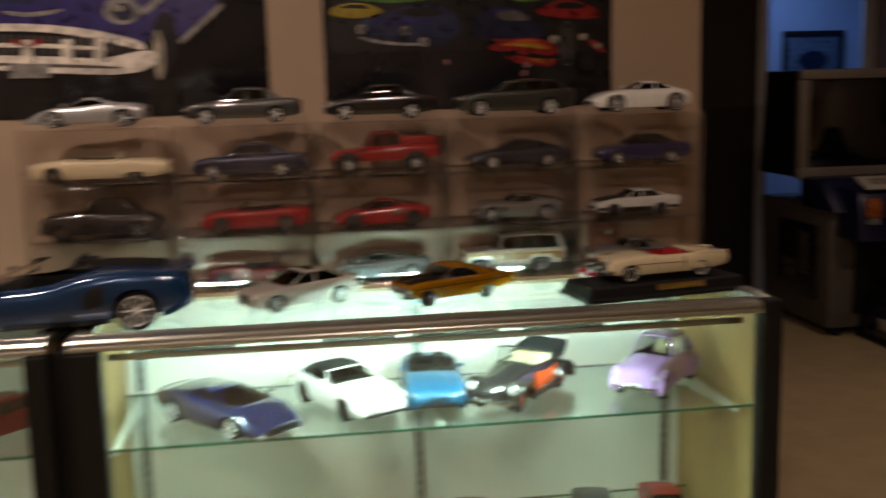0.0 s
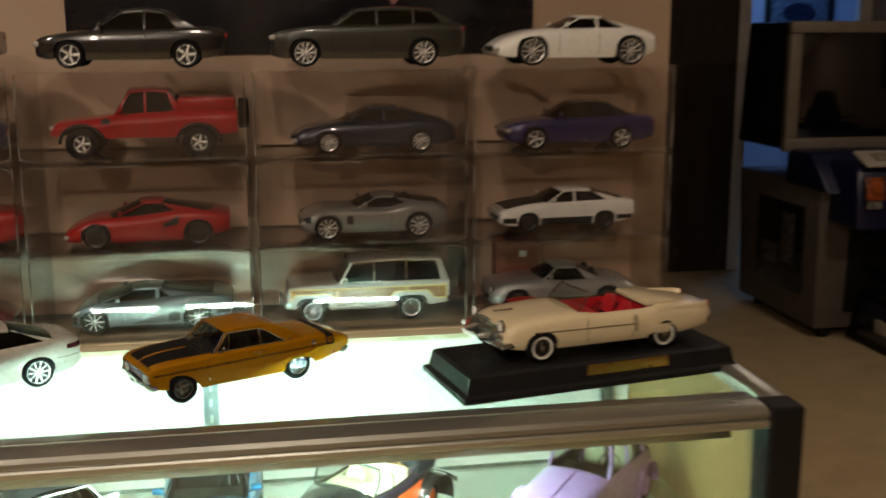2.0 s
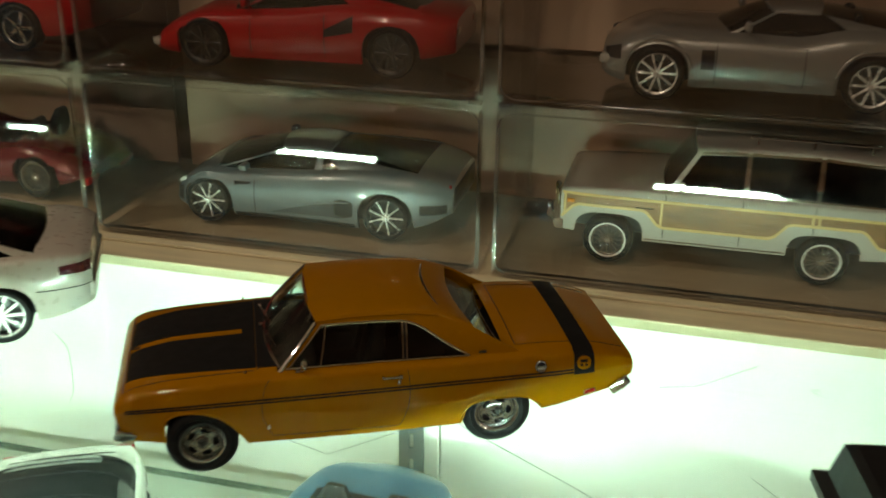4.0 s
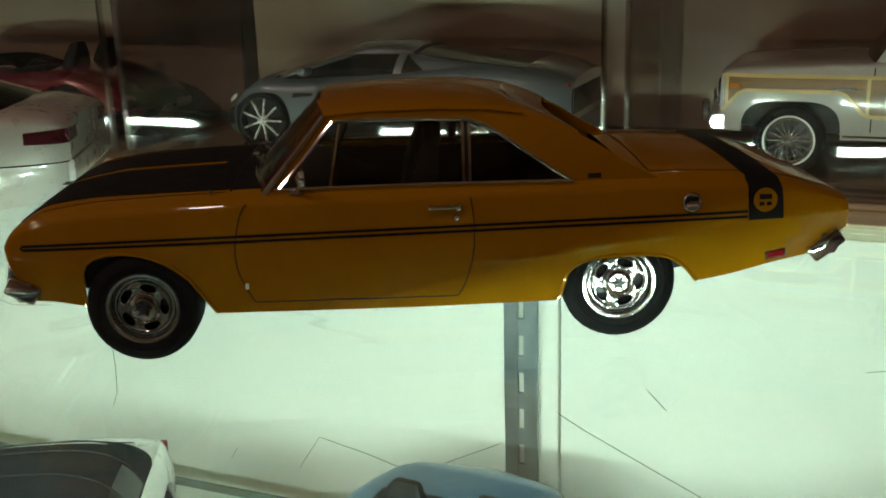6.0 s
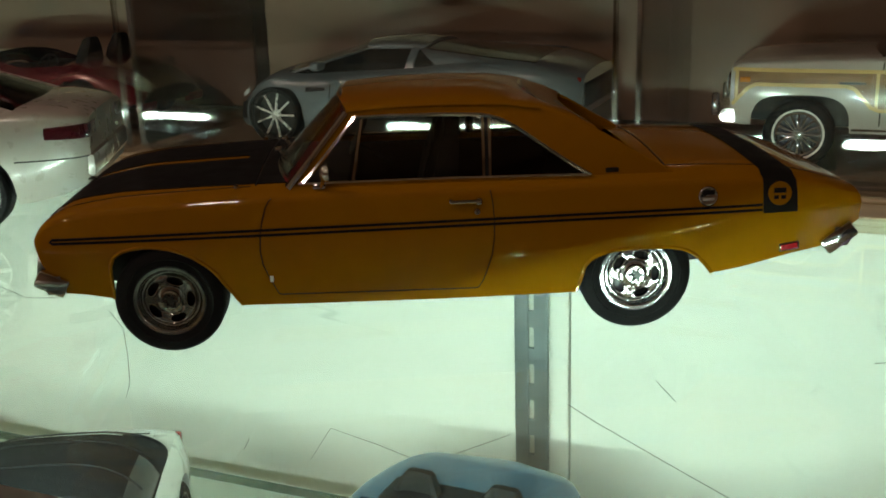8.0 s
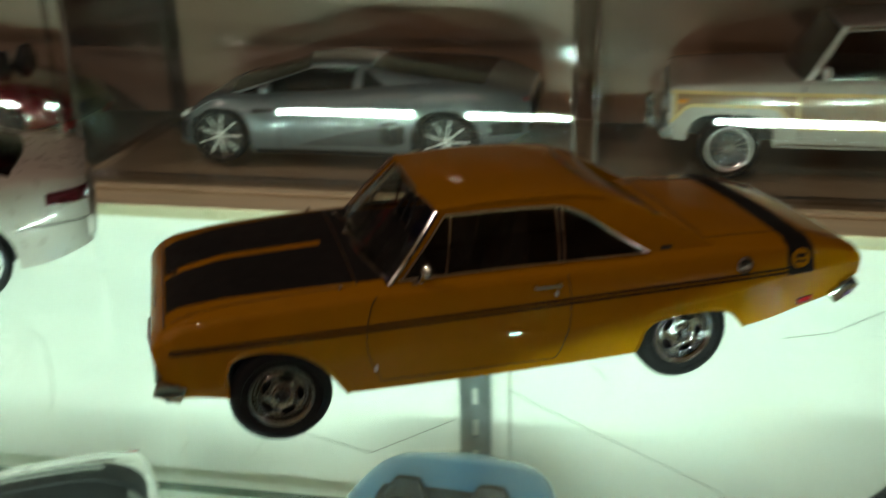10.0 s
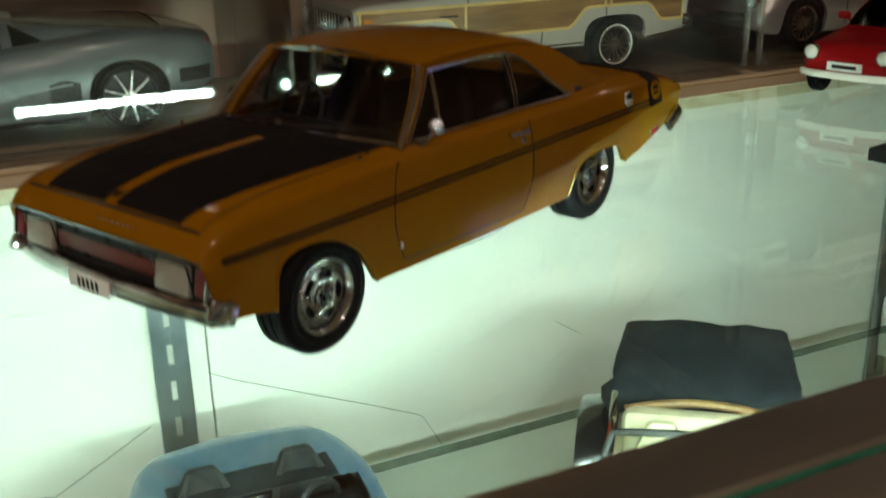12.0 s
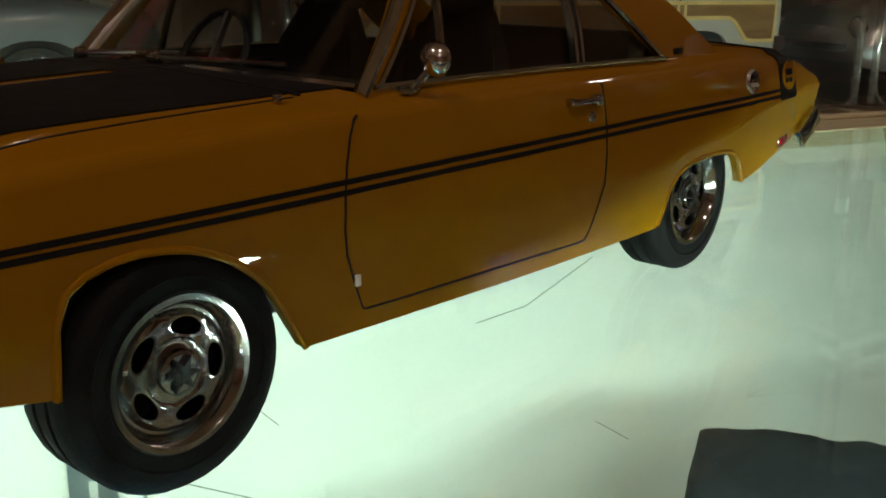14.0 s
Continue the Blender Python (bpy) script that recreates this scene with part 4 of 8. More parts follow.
def pair(t, name, c, size, material, s, bevel=0.4, rot=None, label=""):
    for m in (-1, 1):
        part(name, lump((c[0] * s, m * c[1] * s, c[2] * s), tuple(q * s for q in size), bevel, pose(0, 0, 0, rot[0] * m, rot[1], rot[2] * m) if rot else None), material, t, label)


def round_pair(t, name, c, r, d, material, s, rim=None):
    for m in (-1, 1):
        a = part(name, lathe([(0.0001, -d * s), (r * 0.6 * s, -d * 0.85 * s), (r * 0.92 * s, -d * 0.4 * s), (r * s, 0)], 20), material, t)
        a.matrix_local = pose(c[0] * s, m * c[1] * s, c[2] * s, 0, 0, -90)
        if rim:
            b = part("lamp_rim", lathe([(r * 0.95 * s, -d * 0.35 * s), (r * 1.06 * s, -d * 0.42 * s), (r * 1.16 * s, -d * 0.1 * s), (r * 1.18 * s, d * 0.6 * s)], 20), rim, a)


def mirror_pair(car, t, x, material):
    s = car.p["s"]
    y, z = car.belt(x)
    for m in (-1, 1):
        bm = bmesh.new()
        rod(bm, (x * s, m * (y + 0.02) * s, z * s), ((x - 0.02) * s, m * (y + 0.12) * s, (z + 0.08) * s), 0.018 * s, 6)
        box(bm, ((x - 0.03) * s, m * (y + 0.16) * s, (z + 0.11) * s), (0.09 * s, 0.20 * s, 0.12 * s), 0.04 * s)
        part("door_mirror", bm, material, t)


def shut_lines(car, t, doors):
    """Fine dark gaps round the doors."""
    for m in (-1, 1):
        for x in doors:
            zt = car.top(x) - car.crown(x)
            lo = car.sill(x) + 0.08
            part("shut_line", car.ribbon([(x, lo + (zt - lo) * k / 14) for k in range(15)], 0.012, 0.004, m), BLACK, t)


def make_car(name, car, m, paint_mat, label, group="model cars", closed=True, doors=(0.7, 1.75), white_wall=False, cabin=True, mirrors=True, tall=True):
    """The common parts of a model car; m places the point on the ground midway between the axles."""
    t = thing(name, m @ pose(-car.p["wb"] / 2 * car.p["s"], 0, car.p.get("raise", 0.0) * car.p["s"]), label, "model car", group)
    part("body", car.body(), paint_mat, t)
    add_floor(car, t)
    add_wheels(car, t, white_wall)
    if cabin:
        add_cabin(car, t, tall_seats=tall and (not closed or car.p["zr"] > 1.3))
    if closed:
        add_top(car, t, paint_mat)
    if mirrors:
        mirror_pair(car, t, car.p["ws"][0] + 0.22, paint_mat)
    if doors:
        shut_lines(car, t, doors)
    return t


def add_windscreen(car, t, frame_mat):
    """Windscreen with its frame, for the open cars."""
    p, s = car.p, car.p["s"]
    wa, wt = p["ws"]
    rows = car.screen(wa, wt, -p["bow"], -p["bow"] * 0.8, 0.0, 1.0)
    part("windscreen", slab(rows, 0.012 * s, (0.6, 0, -0.5)), PANE, t)
    edge = [r[0] for r in rows[:-1]] + rows[-1] + [r[-1] for r in rows[-2::-1]]
    part("windscreen_frame", tube(edge, 0.022 * s), frame_mat, t)


def rng(a, b, n):
    return [a + (b - a) * i / (n - 1) for i in range(n)]


def plates(t, car, z, front=True, w=0.5):
    s = car.p["s"]
    x = car.x0 - 0.03 if front else car.x1 + 0.03
    o = part("number_plate", lump((x * s, 0, z * s), (0.02 * s, w * s, 0.12 * s), 0.2), WHITE_STEEL, t)
    sg = -1 if front else 1
    part("plate_bar", boxes((((x + sg * 0.0125) * s, 0, z * s), (0.006 * s, w * 0.7 * s, 0.05 * s))), BLACK, o)


# ---------------------------------------------------------------- the orange coupe
ORANGE = paint("golden_orange_paint", (0.238, 0.101, 0.0006), 0.0, 0.5, 0.7, 0.03, 0.015)


def line(*pts):
    """Straight steps between (x, value) points."""
    xs, ys = [p[0] for p in pts], [p[1] for p in pts]
    return lambda x: float(np.interp(x, xs, ys))


class Coupe(Car):
    """The slab-sided hardtop: creased flanks, rounded shoulders, leaning nose and a tunnel rear window."""
    SHOULDER = staticmethod(curve(((-0.745, 0.695), (-0.72, 0.735), (-0.685, 0.770), (-0.63, 0.805), (-0.52, 0.842), (-0.15, 0.872), (0.40, 0.893), (0.62, 0.899), (1.2, 0.902), (2.4, 0.900), (2.97, 0.905), (3.43, 0.885), (3.70, 0.860), (3.95, 0.805), (4.08, 0.762))))
    CREASE = staticmethod(curve(((-0.745, 0.62), (0.4, 0.60), (1.4, 0.50), (1.9, 0.495), (2.40, 0.505), (2.50, 0.535), (2.70, 0.556), (3.02, 0.592), (3.32, 0.655), (3.68, 0.683), (4.08, 0.695))))
    ARCHES = (((-0.320, 0.315), (-0.322, 0.50), (-0.295, 0.568), (-0.25, 0.600), (-0.18, 0.620), (-0.10, 0.626), (-0.03, 0.620), (0.04, 0.606), (0.10, 0.584), (0.16, 0.554), (0.22, 0.510), (0.277, 0.458), (0.348, 0.352), (0.420, 0.245)),
              ((2.385, 0.240), (2.415, 0.335), (2.425, 0.385), (2.445, 0.420), (2.479, 0.446), (2.53, 0.470), (2.595, 0.486), (2.70, 0.495), (2.80, 0.496), (2.92, 0.490), (3.00, 0.476), (3.06, 0.450), (3.105, 0.415), (3.151, 0.365), (3.195, 0.310)))

    def arch(self, x):
        for a, pts in zip(self.arcs, self.ARCHES):
            if pts[1][0] <= x <= pts[-1][0] and x >= min(p[0] for p in pts):
                return a(x)
        return -9

    def side_y(self, x, z):
        zc, zs, lo = self.CREASE(x), self.SHOULDER(x), self.sill(x)
        w = self.p["w"] * self.plan(x)
        aft = min(1, max(0, (x - 1.6) / 0.9))
        if z <= zc:
            u = min(1, (zc - z) / max(0.05, zc - lo))
            return w * (1 - (0.035 + 0.020 * aft) * u ** (1.5 - 0.45 * aft)) + 0.006 * aft * math.exp(-((z - zc) / 0.02) ** 2)
        u = min(1, (z - zc) / max(0.05, zs - zc))
        return w * (1 - (0.040 + 0.012 * aft) * u ** 1.7) + 0.006 * aft * math.exp(-((z - zc) / 0.02) ** 2)

    def section(self, x):
        zs, lo = self.SHOULDER(x), self.sill(x)
        zb = max(lo, min(self.arch(x), zs - 0.10))
        zc = max(self.CREASE(x), zb + 0.05)
        pts = [(self.side_y(x, zb) - 0.05, zb + 0.05), (self.side_y(x, zb) - 0.045, zb), (self.side_y(x, zb) - 0.008, zb - 0.001)]
        for z in (zb + 0.004, zb + (zc - 0.03 - zb) * 0.35, zb + (zc - 0.03 - zb) * 0.7, zc - 0.022, zc, zc + 0.022, zc + (zs - zc) * 0.30, zc + (zs - zc) * 0.55, zc + (zs - zc) * 0.75, zs - 0.05 * min(1, (zs - zc) / 0.15)):
            pts.append((self.side_y(x, z), z))
        y = pts[-1][0]
        f = min(1.0, max(0.15, (x + 0.745) / 0.5)) * min(1.0, max(0.3, (4.08 - x) / 0.5))
        g = min(self.p["wg"] * self.plan(x), y * 0.92)
        pts += [(y - 0.010, zs - 0.024), (y - 0.030, zs - 0.008), (y - 0.058, zs), (g, zs + 0.026 * f), (0.50, zs + 0.040 * f), (0.26, zs + 0.050 * f), (0, zs + 0.055 * f)]
        return pts

    def top_z(self, x, y):
        pts = self.section(x)[12:]
        return float(np.interp(abs(y), [q[0] for q in pts][::-1], [q[1] for q in pts][::-1]))

    def stations(self):
        xs = [self.x0 + (self.x1 - self.x0) * i / 60 for i in range(61)]
        spans = [(min(p[0] for p in a), max(p[0] for p in a)) for a in self.ARCHES]
        xs = [x for x in xs if all(x < a - 0.012 or x > b + 0.012 for a, b in spans)]
        for a in self.ARCHES:
            xs += [p[0] for p in a[1:]] + [min(p[0] for p in a) - 0.004, a[-1][0] + 0.004]
        xs += [-0.735, -0.72, -0.70, -0.675, -0.64, -0.60, -0.56, 3.98, 4.03, 4.06, self.p["ws"][0] - 0.02, self.p["rw"][1] + 0.02]
        return sorted(set(round(x, 4) for x in xs))

    def lean(self, x, z):
        """The nose falls back towards the bumper, the tail tucks in under it."""
        if x < -0.36:
            return 0.24 * max(0, 0.69 - z) * min(1, (-0.36 - x) / 0.3)
        if x > 3.3:
            return -1.25 * max(0, 0.59 - z) * ((x - 3.3) / 0.78) ** 1.5 - 0.10 * max(0, z - 0.72) * ((x - 3.3) / 0.78) ** 2
        return 0

    def body(self):
        bm, s, p = bmesh.new(), self.p["s"], self.p
        xs = self.stations()
        c0, c1 = p["ws"][0] - 0.02, p["rw"][1] + 0.02
        rows = []
        for x in xs:
            h = self.section(x)
            full = h + [(-y, z) for y, z in h[-2::-1]]
            rows.append([bm.verts.new(((x + self.lean(x, z)) * s, y * s, z * s)) for y, z in full])
        n, g = len(rows[0]), 16
        for a, b, xa, xb in zip(rows, rows[1:], xs, xs[1:]):
            for i in range(n - 1):
                if g <= i < n - 1 - g and xa >= c0 - 1e-6 and xb <= c1 + 1e-6:
                    continue
                bm.faces.new((a[i], a[i + 1], b[i + 1], b[i]))
        # folded lip round the grille opening, closed tail
        lip = [bm.verts.new((v.co.x + 0.05 * s, v.co.y * 0.975, (v.co.z - 0.55 * s) * 0.94 + 0.55 * s)) for v in rows[0]]
        for i in range(n - 1):
            bm.faces.new((rows[0][i + 1], rows[0][i], lip[i], lip[i + 1]))
        bm.faces.new(rows[-1][1:-1][::-1])
        bmesh.ops.recalc_face_normals(bm, faces=bm.faces)
        return bm

    def wrap(self, xs, zmin, lift=0.008):
        s, rows = self.p["s"], []
        for x in xs:
            zs = self.SHOULDER(x) - 0.05
            h = [(self.side_y(x, zmin + (zs - zmin) * j / 7), zmin + (zs - zmin) * j / 7) for j in range(7)] + self.section(x)[12:]
            full = h + [(-y, z) for y, z in h[-2::-1]]
            r = []
            for i, (y, z) in enumerate(full):
                a, b = full[max(0, i - 1)], full[min(len(full) - 1, i + 1)]
                d = Vector((b[0] - a[0], b[1] - a[1])).normalized()
                r.append(((x + self.lean(x, z)) * s, (y + d.y * lift) * s, (z - d.x * lift) * s))
            rows.append(r)
        return slab(rows, 0.004 * s, (0, 0, 1))

    # --- hardtop
    def upper_y(self, z):
        u = (z - 0.925) / 0.40
        return 0.768 - 0.135 * u + 0.022 * math.sin(math.pi * min(1, max(0, u)))

    def belt(self, x):
        y = min(self.p["wg"] * self.plan(x), self.section(x)[16][0])
        return y, self.top_z(x, y)

    def on_side(self, x, z, m, off=0.0):
        s = self.p["s"]
        return Vector((x * s, m * (self.upper_y(z) + off) * s, z * s))

    def side_strip(self, a, b, m, thick, off=0.0, n=8, across=2):
        """A layer of the upper flank between two lines of (x, z) points of equal length."""
        a, b = resample(a, n), resample(b, n)
        rows = [[self.on_side(p[0] + (q[0] - p[0]) * j / across, p[1] + (q[1] - p[1]) * j / across, m, off) for j in range(across + 1)] for p, q in zip(a, b)]
        return slab(rows, thick * self.p["s"], (0, m, 0.2))

    def roof_mesh(self):
        """Roof skin with the rails over the windows and the two rear sails, in one sheet with thickness."""
        s = self.p["s"]
        lo = resample(QUARTER_EDGE, 30)
        hi = resample(RAIL_EDGE, 30)
        bm, out, cut = bmesh.new(), [], 22
        for k, (l, h) in enumerate(zip(lo, hi)):
            side = [l, (l[0] + (h[0] - l[0]) * 0.45, l[1] + (h[1] - l[1]) * 0.45), (l[0] + (h[0] - l[0]) * 0.85, l[1] + (h[1] - l[1]) * 0.85), h]
            half = [(x, self.upper_y(z), z) for x, z in side]
            if k <= cut:
                x, y, z = half[-1]
                f = k / cut
                for u, dz in ((0.975, 0.016), (0.93, 0.028), (0.80, 0.042), (0.55, 0.054), (0.28, 0.061), (0.0, 0.064)):
                    bow = (-0.075 * (1 - f) + (-0.10) * f * f) * (1 - u * u)
                    half.append((x + bow, y * u, z + dz * (0.75 + 0.25 * math.sin(math.pi * min(1, f * 1.1)))))
            out.append(half)
        for m in (1, -1):
            sheets = [[bm.verts.new((x * s, m * y * s, z * s)) for x, y, z in half] for half in out]
            for k, (a, b) in enumerate(zip(sheets, sheets[1:])):
                for i in range(min(len(a), len(b)) - 1):
                    bm.faces.new((a[i], a[i + 1], b[i + 1], b[i]))
        bmesh.ops.remove_doubles(bm, verts=bm.verts, dist=1e-6)
        bmesh.ops.recalc_face_normals(bm, faces=bm.faces)
        if sum(f.normal.z for f in bm.faces) < 0:
            bmesh.ops.reverse_faces(bm, faces=bm.faces)
        bmesh.ops.solidify(bm, geom=list(bm.faces), thickness=0.028 * s)
        bmesh.ops.recalc_face_normals(bm, faces=bm.faces)
        return bm

    def glazing(self, foot, head, zf, zh, bow_f, bow_h, half_f, half_h, crown_f, crown_h):
        """Rows of a bowed screen from its foot to its head."""
        s, rows = self.p["s"], []
        for j in range(9):
            v = j / 8
            half = half_f + (half_h - half_f) * v + 0.016 * math.sin(math.pi * v)
            rows.append([((foot + (head - foot) * v + (bow_f + (bow_h - bow_f) * v) * (1 - u * u)) * s, u * half * s, (zf + (zh - zf) * v + (crown_f + (crown_h - crown_f) * v) * (1 - u * u)) * s) for u in rng(-1, 1, 17)])
        return rows


def resample(pts, n):
    """n + 1 points at even steps along a line."""
    d = [0.0]
    for a, b in zip(pts, pts[1:]):
        d.append(d[-1] + math.dist(a, b))
    return [tuple(float(np.interp(d[-1] * k / n, d, [p[i] for p in pts])) for i in range(len(pts[0]))) for k in range(n + 1)]


QUARTER_EDGE = ((1.085, 1.283), (1.30, 1.290), (1.60, 1.288), (1.86, 1.278), (1.95, 1.255), (2.05, 1.205), (2.20, 1.100), (2.36, 0.992), (2.475, 0.920))
RAIL_EDGE = ((1.070, 1.322), (1.35, 1.338), (1.70, 1.340), (2.00, 1.328), (2.20, 1.302), (2.40, 1.238), (2.60, 1.135), (2.80, 1.010), (2.985, 0.908))
# chrome darkened in its colour to stand for dark surroundings reflected in it
WHEEL_CHROME = mat("dulled_wheel_chrome", (0.36, 0.35, 0.35), 0.08, 1.0, vary=0.1, scale=150)
COUPE = Coupe(s=1 / 18.2, fo=0.745, wb=2.743, ro=1.337, w=0.890, tr=0.322, az=0.30, tw=0.235, rim=0.200, tuck=0.012, rear=(1.04, 0.06), ahf=0.385, avf=0.335, ahr=0.37, avr=0.225,
              sill=((-0.745, 0.355), (-0.55, 0.345), (-0.322, 0.315), (0.42, 0.240), (2.385, 0.225), (3.195, 0.305), (3.45, 0.340), (3.80, 0.392), (4.08, 0.42)),
              plan=((-0.745, 0.955), (-0.70, 0.968), (-0.55, 0.980), (0, 0.993), (1.3, 1.0), (3.0, 0.985), (3.7, 0.945), (4.08, 0.90)),
              wg=0.768, wr=0.633, ws=(0.72, 1.08), rw=(2.24, 2.80), zr=1.37, pillars=(), spokes=0, rim_mat=WHEEL_CHROME, glass=PANE, drive=0.5, seat_x=1.27, dash_x=0.86, wheel_x=1.06, wheel_up=0.06)
COUPE.p["raise"] = 0.028
COUPE.top, COUPE.p["crown"] = (lambda x: COUPE.SHOULDER(x) + 0.055), 0.055
COUPE.arcs = [line(*sorted(a)) for a in COUPE.ARCHES]
TH = math.degrees(math.atan2(0.063, 0.136))
COUPE_PLACE = pose(0.3926, 2.268, GZ, 0, 0, TH)
coupe = make_car("model_muscle_coupe", COUPE, COUPE_PLACE, ORANGE, "golden orange model muscle coupe with black bonnet stripes on the glass", doors=(), mirrors=False, closed=False, tall=False)
S = COUPE.p["s"]
part("roof", COUPE.roof_mesh(), ORANGE, coupe, smooth=45)
front_rows = COUPE.glazing(0.735, 1.085, 0.925, 1.305, -0.125, -0.075, 0.745, 0.625, 0.020, 0.052)
rear_rows = COUPE.glazing(2.80, 2.245, 0.915, 1.290, -0.06, -0.09, 0.650, 0.560, 0.030, 0.052)
part("windscreen", slab(front_rows, 0.010 * S, (0.6, 0, -0.5)), PANE, coupe)
part("rear_window", slab(rear_rows, 0.010 * S, (-0.6, 0, -0.5)), PANE, coupe)
for rows_, r_ in ((front_rows, 0.016), (rear_rows, 0.012)):
    nm = "windscreen_trim" if rows_ is front_rows else "rear_window_trim"
    for edge in (rows_[0], rows_[-1]):
        part(nm, tube([Vector(a) + Vector((0, 0, 0.006 * S)) for a in edge], r_ * S), CHROME, coupe, "bright window moulding")
for m in (-1, 1):
    up = lambda *ps, m=m, off=0.0: [COUPE.on_side(x, z, m, off) for x, z in ps]
    part("pillar", COUPE.side_strip([(0.735, 0.905), (1.075, 1.315)], [(0.800, 0.905), (1.125, 1.290)], m, 0.05), ORANGE, coupe)
    part("windscreen_trim", tube(up(*resample([(0.722, 0.912), (1.066, 1.312)], 8), off=0.004), 0.021 * S, 8), CHROME, coupe, "broad bright windscreen moulding")
    part("pillar_trim", tube(up(*resample([(0.803, 0.93), (1.118, 1.288)], 8), off=0.003), 0.012 * S), CHROME, coupe)
    part("window_trim", tube(up(*resample([(1.118, 1.287), *QUARTER_EDGE[1:]], 26), off=0.004), 0.012 * S), CHROME, coupe, "thin bright window moulding")
    part("window_trim", tube(up(*resample([(0.78, 0.930), (1.6, 0.932), (2.475, 0.922)], 16), off=0.006), 0.013 * S), CHROME, coupe, "thin bright window moulding")
    part("side_window", COUPE.side_strip([(0.81, 0.93), (1.10, 0.93)], [(1.115, 1.26), (1.152, 1.288)], m, 0.008, -0.02), PANE, coupe)
    part("side_window", COUPE.side_strip([(1.10, 0.93), (1.84, 0.93)], [(1.16, 1.29), (1.846, 1.28)], m, 0.008, -0.02), PANE, coupe)
    part("side_window", COUPE.side_strip([(1.905, 0.93), (2.18, 0.93), (2.44, 0.925)], [(1.902, 1.272), (2.05, 1.205), (2.44, 0.945)], m, 0.008, -0.024), PANE, coupe)
    part("vent_post", COUPE.side_strip([(1.083, 0.925), (1.152, 1.288)], [(1.100, 0.925), (1.166, 1.289)], m, 0.022, 0.002), CHROME, coupe)
    for xa in (1.842, 1.880):
        part("window_post", COUPE.side_strip([(xa, 0.925), (xa + 0.006, 1.282)], [(xa + 0.016, 0.925), (xa + 0.022, 1.280)], m, 0.03, 0.003), CHROME, coupe)
    part("window_post", COUPE.side_strip([(1.856, 0.925), (1.862, 1.28)], [(1.882, 0.925), (1.888, 1.28)], m, 0.02, -0.006), BLACK, coupe)
    part("drip_rail", tube(up(*resample([(0.99, 1.215), *RAIL_EDGE[:5]], 18), off=0.006), 0.009 * S), ORANGE, coupe)
    part("pillar_badge", boxes((COUPE.on_side(2.60, 0.945, m, 0.002), (0.075 * S, 0.006 * S, 0.028 * S), 0.002 * S)), DARK_ALLOY, coupe)
    # bonnet panels, side stripes
    wide = line((-0.64, 0.575), (-0.2, 0.645), (0.45, 0.69))
    part("bonnet_stripe", COUPE.deck(rng(-0.640, 0.400, 18), (lambda x: 0.050) if m > 0 else (lambda x: -wide(x)), wide if m > 0 else (lambda x: -0.050)), SATIN, coupe, "satin black bonnet panel")
    part("bonnet_gap", COUPE.deck(rng(-0.66, 0.50, 16), lambda x, m=m: m * 0.735 - 0.004, lambda x, m=m: m * 0.735 + 0.004, 0.003, 3), BLACK, coupe)
    for dz, wd in ((-0.0155, 0.015), (0.0135, 0.015)):
        part("side_stripe", COUPE.ribbon([(x, 0.676 + dz * min(1, 0.75 + 0.25 * (x + 0.63)) + 0.0075 * (x + 0.63)) for x in rng(-0.63, 3.47, 60)], wd, 0.003, m), SATIN, coupe, "black side stripe")
    part("side_stripe", COUPE.ribbon([(-0.624, 0.664), (-0.640, 0.674), (-0.624, 0.688)], 0.013, 0.003, m), SATIN, coupe)
    # door gaps
    part("shut_line", COUPE.ribbon(dense([(0.628, 0.875), (0.612, 0.862), (0.590, 0.82), (0.566, 0.74), (0.552, 0.66), (0.547, 0.57), (0.558, 0.49), (0.590, 0.405), (0.632, 0.312), (0.648, 0.304)]), 0.0055, 0.003, m), BLACK, coupe)
    part("shut_line", COUPE.ribbon(dense([(0.648, 0.304), (1.1, 0.300), (1.5, 0.296), (1.780, 0.291), (1.80, 0.296)]), 0.006, 0.003, m), BLACK, coupe)
    part("shut_line", COUPE.ribbon(dense([(1.80, 0.296), (1.828, 0.34), (1.850, 0.40), (1.882, 0.50), (1.896, 0.60), (1.899, 0.70), (1.892, 0.80), (1.880, 0.872)]), 0.0055, 0.003, m), BLACK, coupe)
    part("door_hinge", lump((0.600 * S, m * (COUPE.side_y(0.6, 0.40) + 0.006) * S, 0.405 * S), (0.020 * S, 0.012 * S, 0.035 * S), 0.3), WHITE_STEEL, coupe)
    ft = part("fuel_cap" if m < 0 else "filler_badge", lathe([(0.0001, -0.010 * S), (0.044 * S, -0.010 * S), (0.050 * S, -0.014 * S), (0.058 * S, -0.008 * S), (0.060 * S, 0)], 24), CHROME if m < 0 else BLACK, coupe)
    ft.matrix_local = pose(3.145 * S, m * (COUPE.side_y(3.145, 0.785) + 0.002) * S, 0.785 * S, -6, 0, 0 if m < 0 else 180)
    part("cap_inset", boxes(((0, -0.0125 * S, 0.024 * S), (0.074 * S, 0.006 * S, 0.028 * S), 0.008 * S)), BLACK, ft)
    part("cap_inset", boxes(((0, -0.0125 * S, -0.016 * S), (0.070 * S, 0.006 * S, 0.018 * S), 0.006 * S)), FROST, ft)
    # round emblem in the square end of the tail band
    part("stripe_end", COUPE.patch(rng(3.475, 3.680, 6), 0.672, lambda x: COUPE.SHOULDER(x) - 0.052, 0.005, m, 8), SATIN, coupe, "black end panel of the tail band")
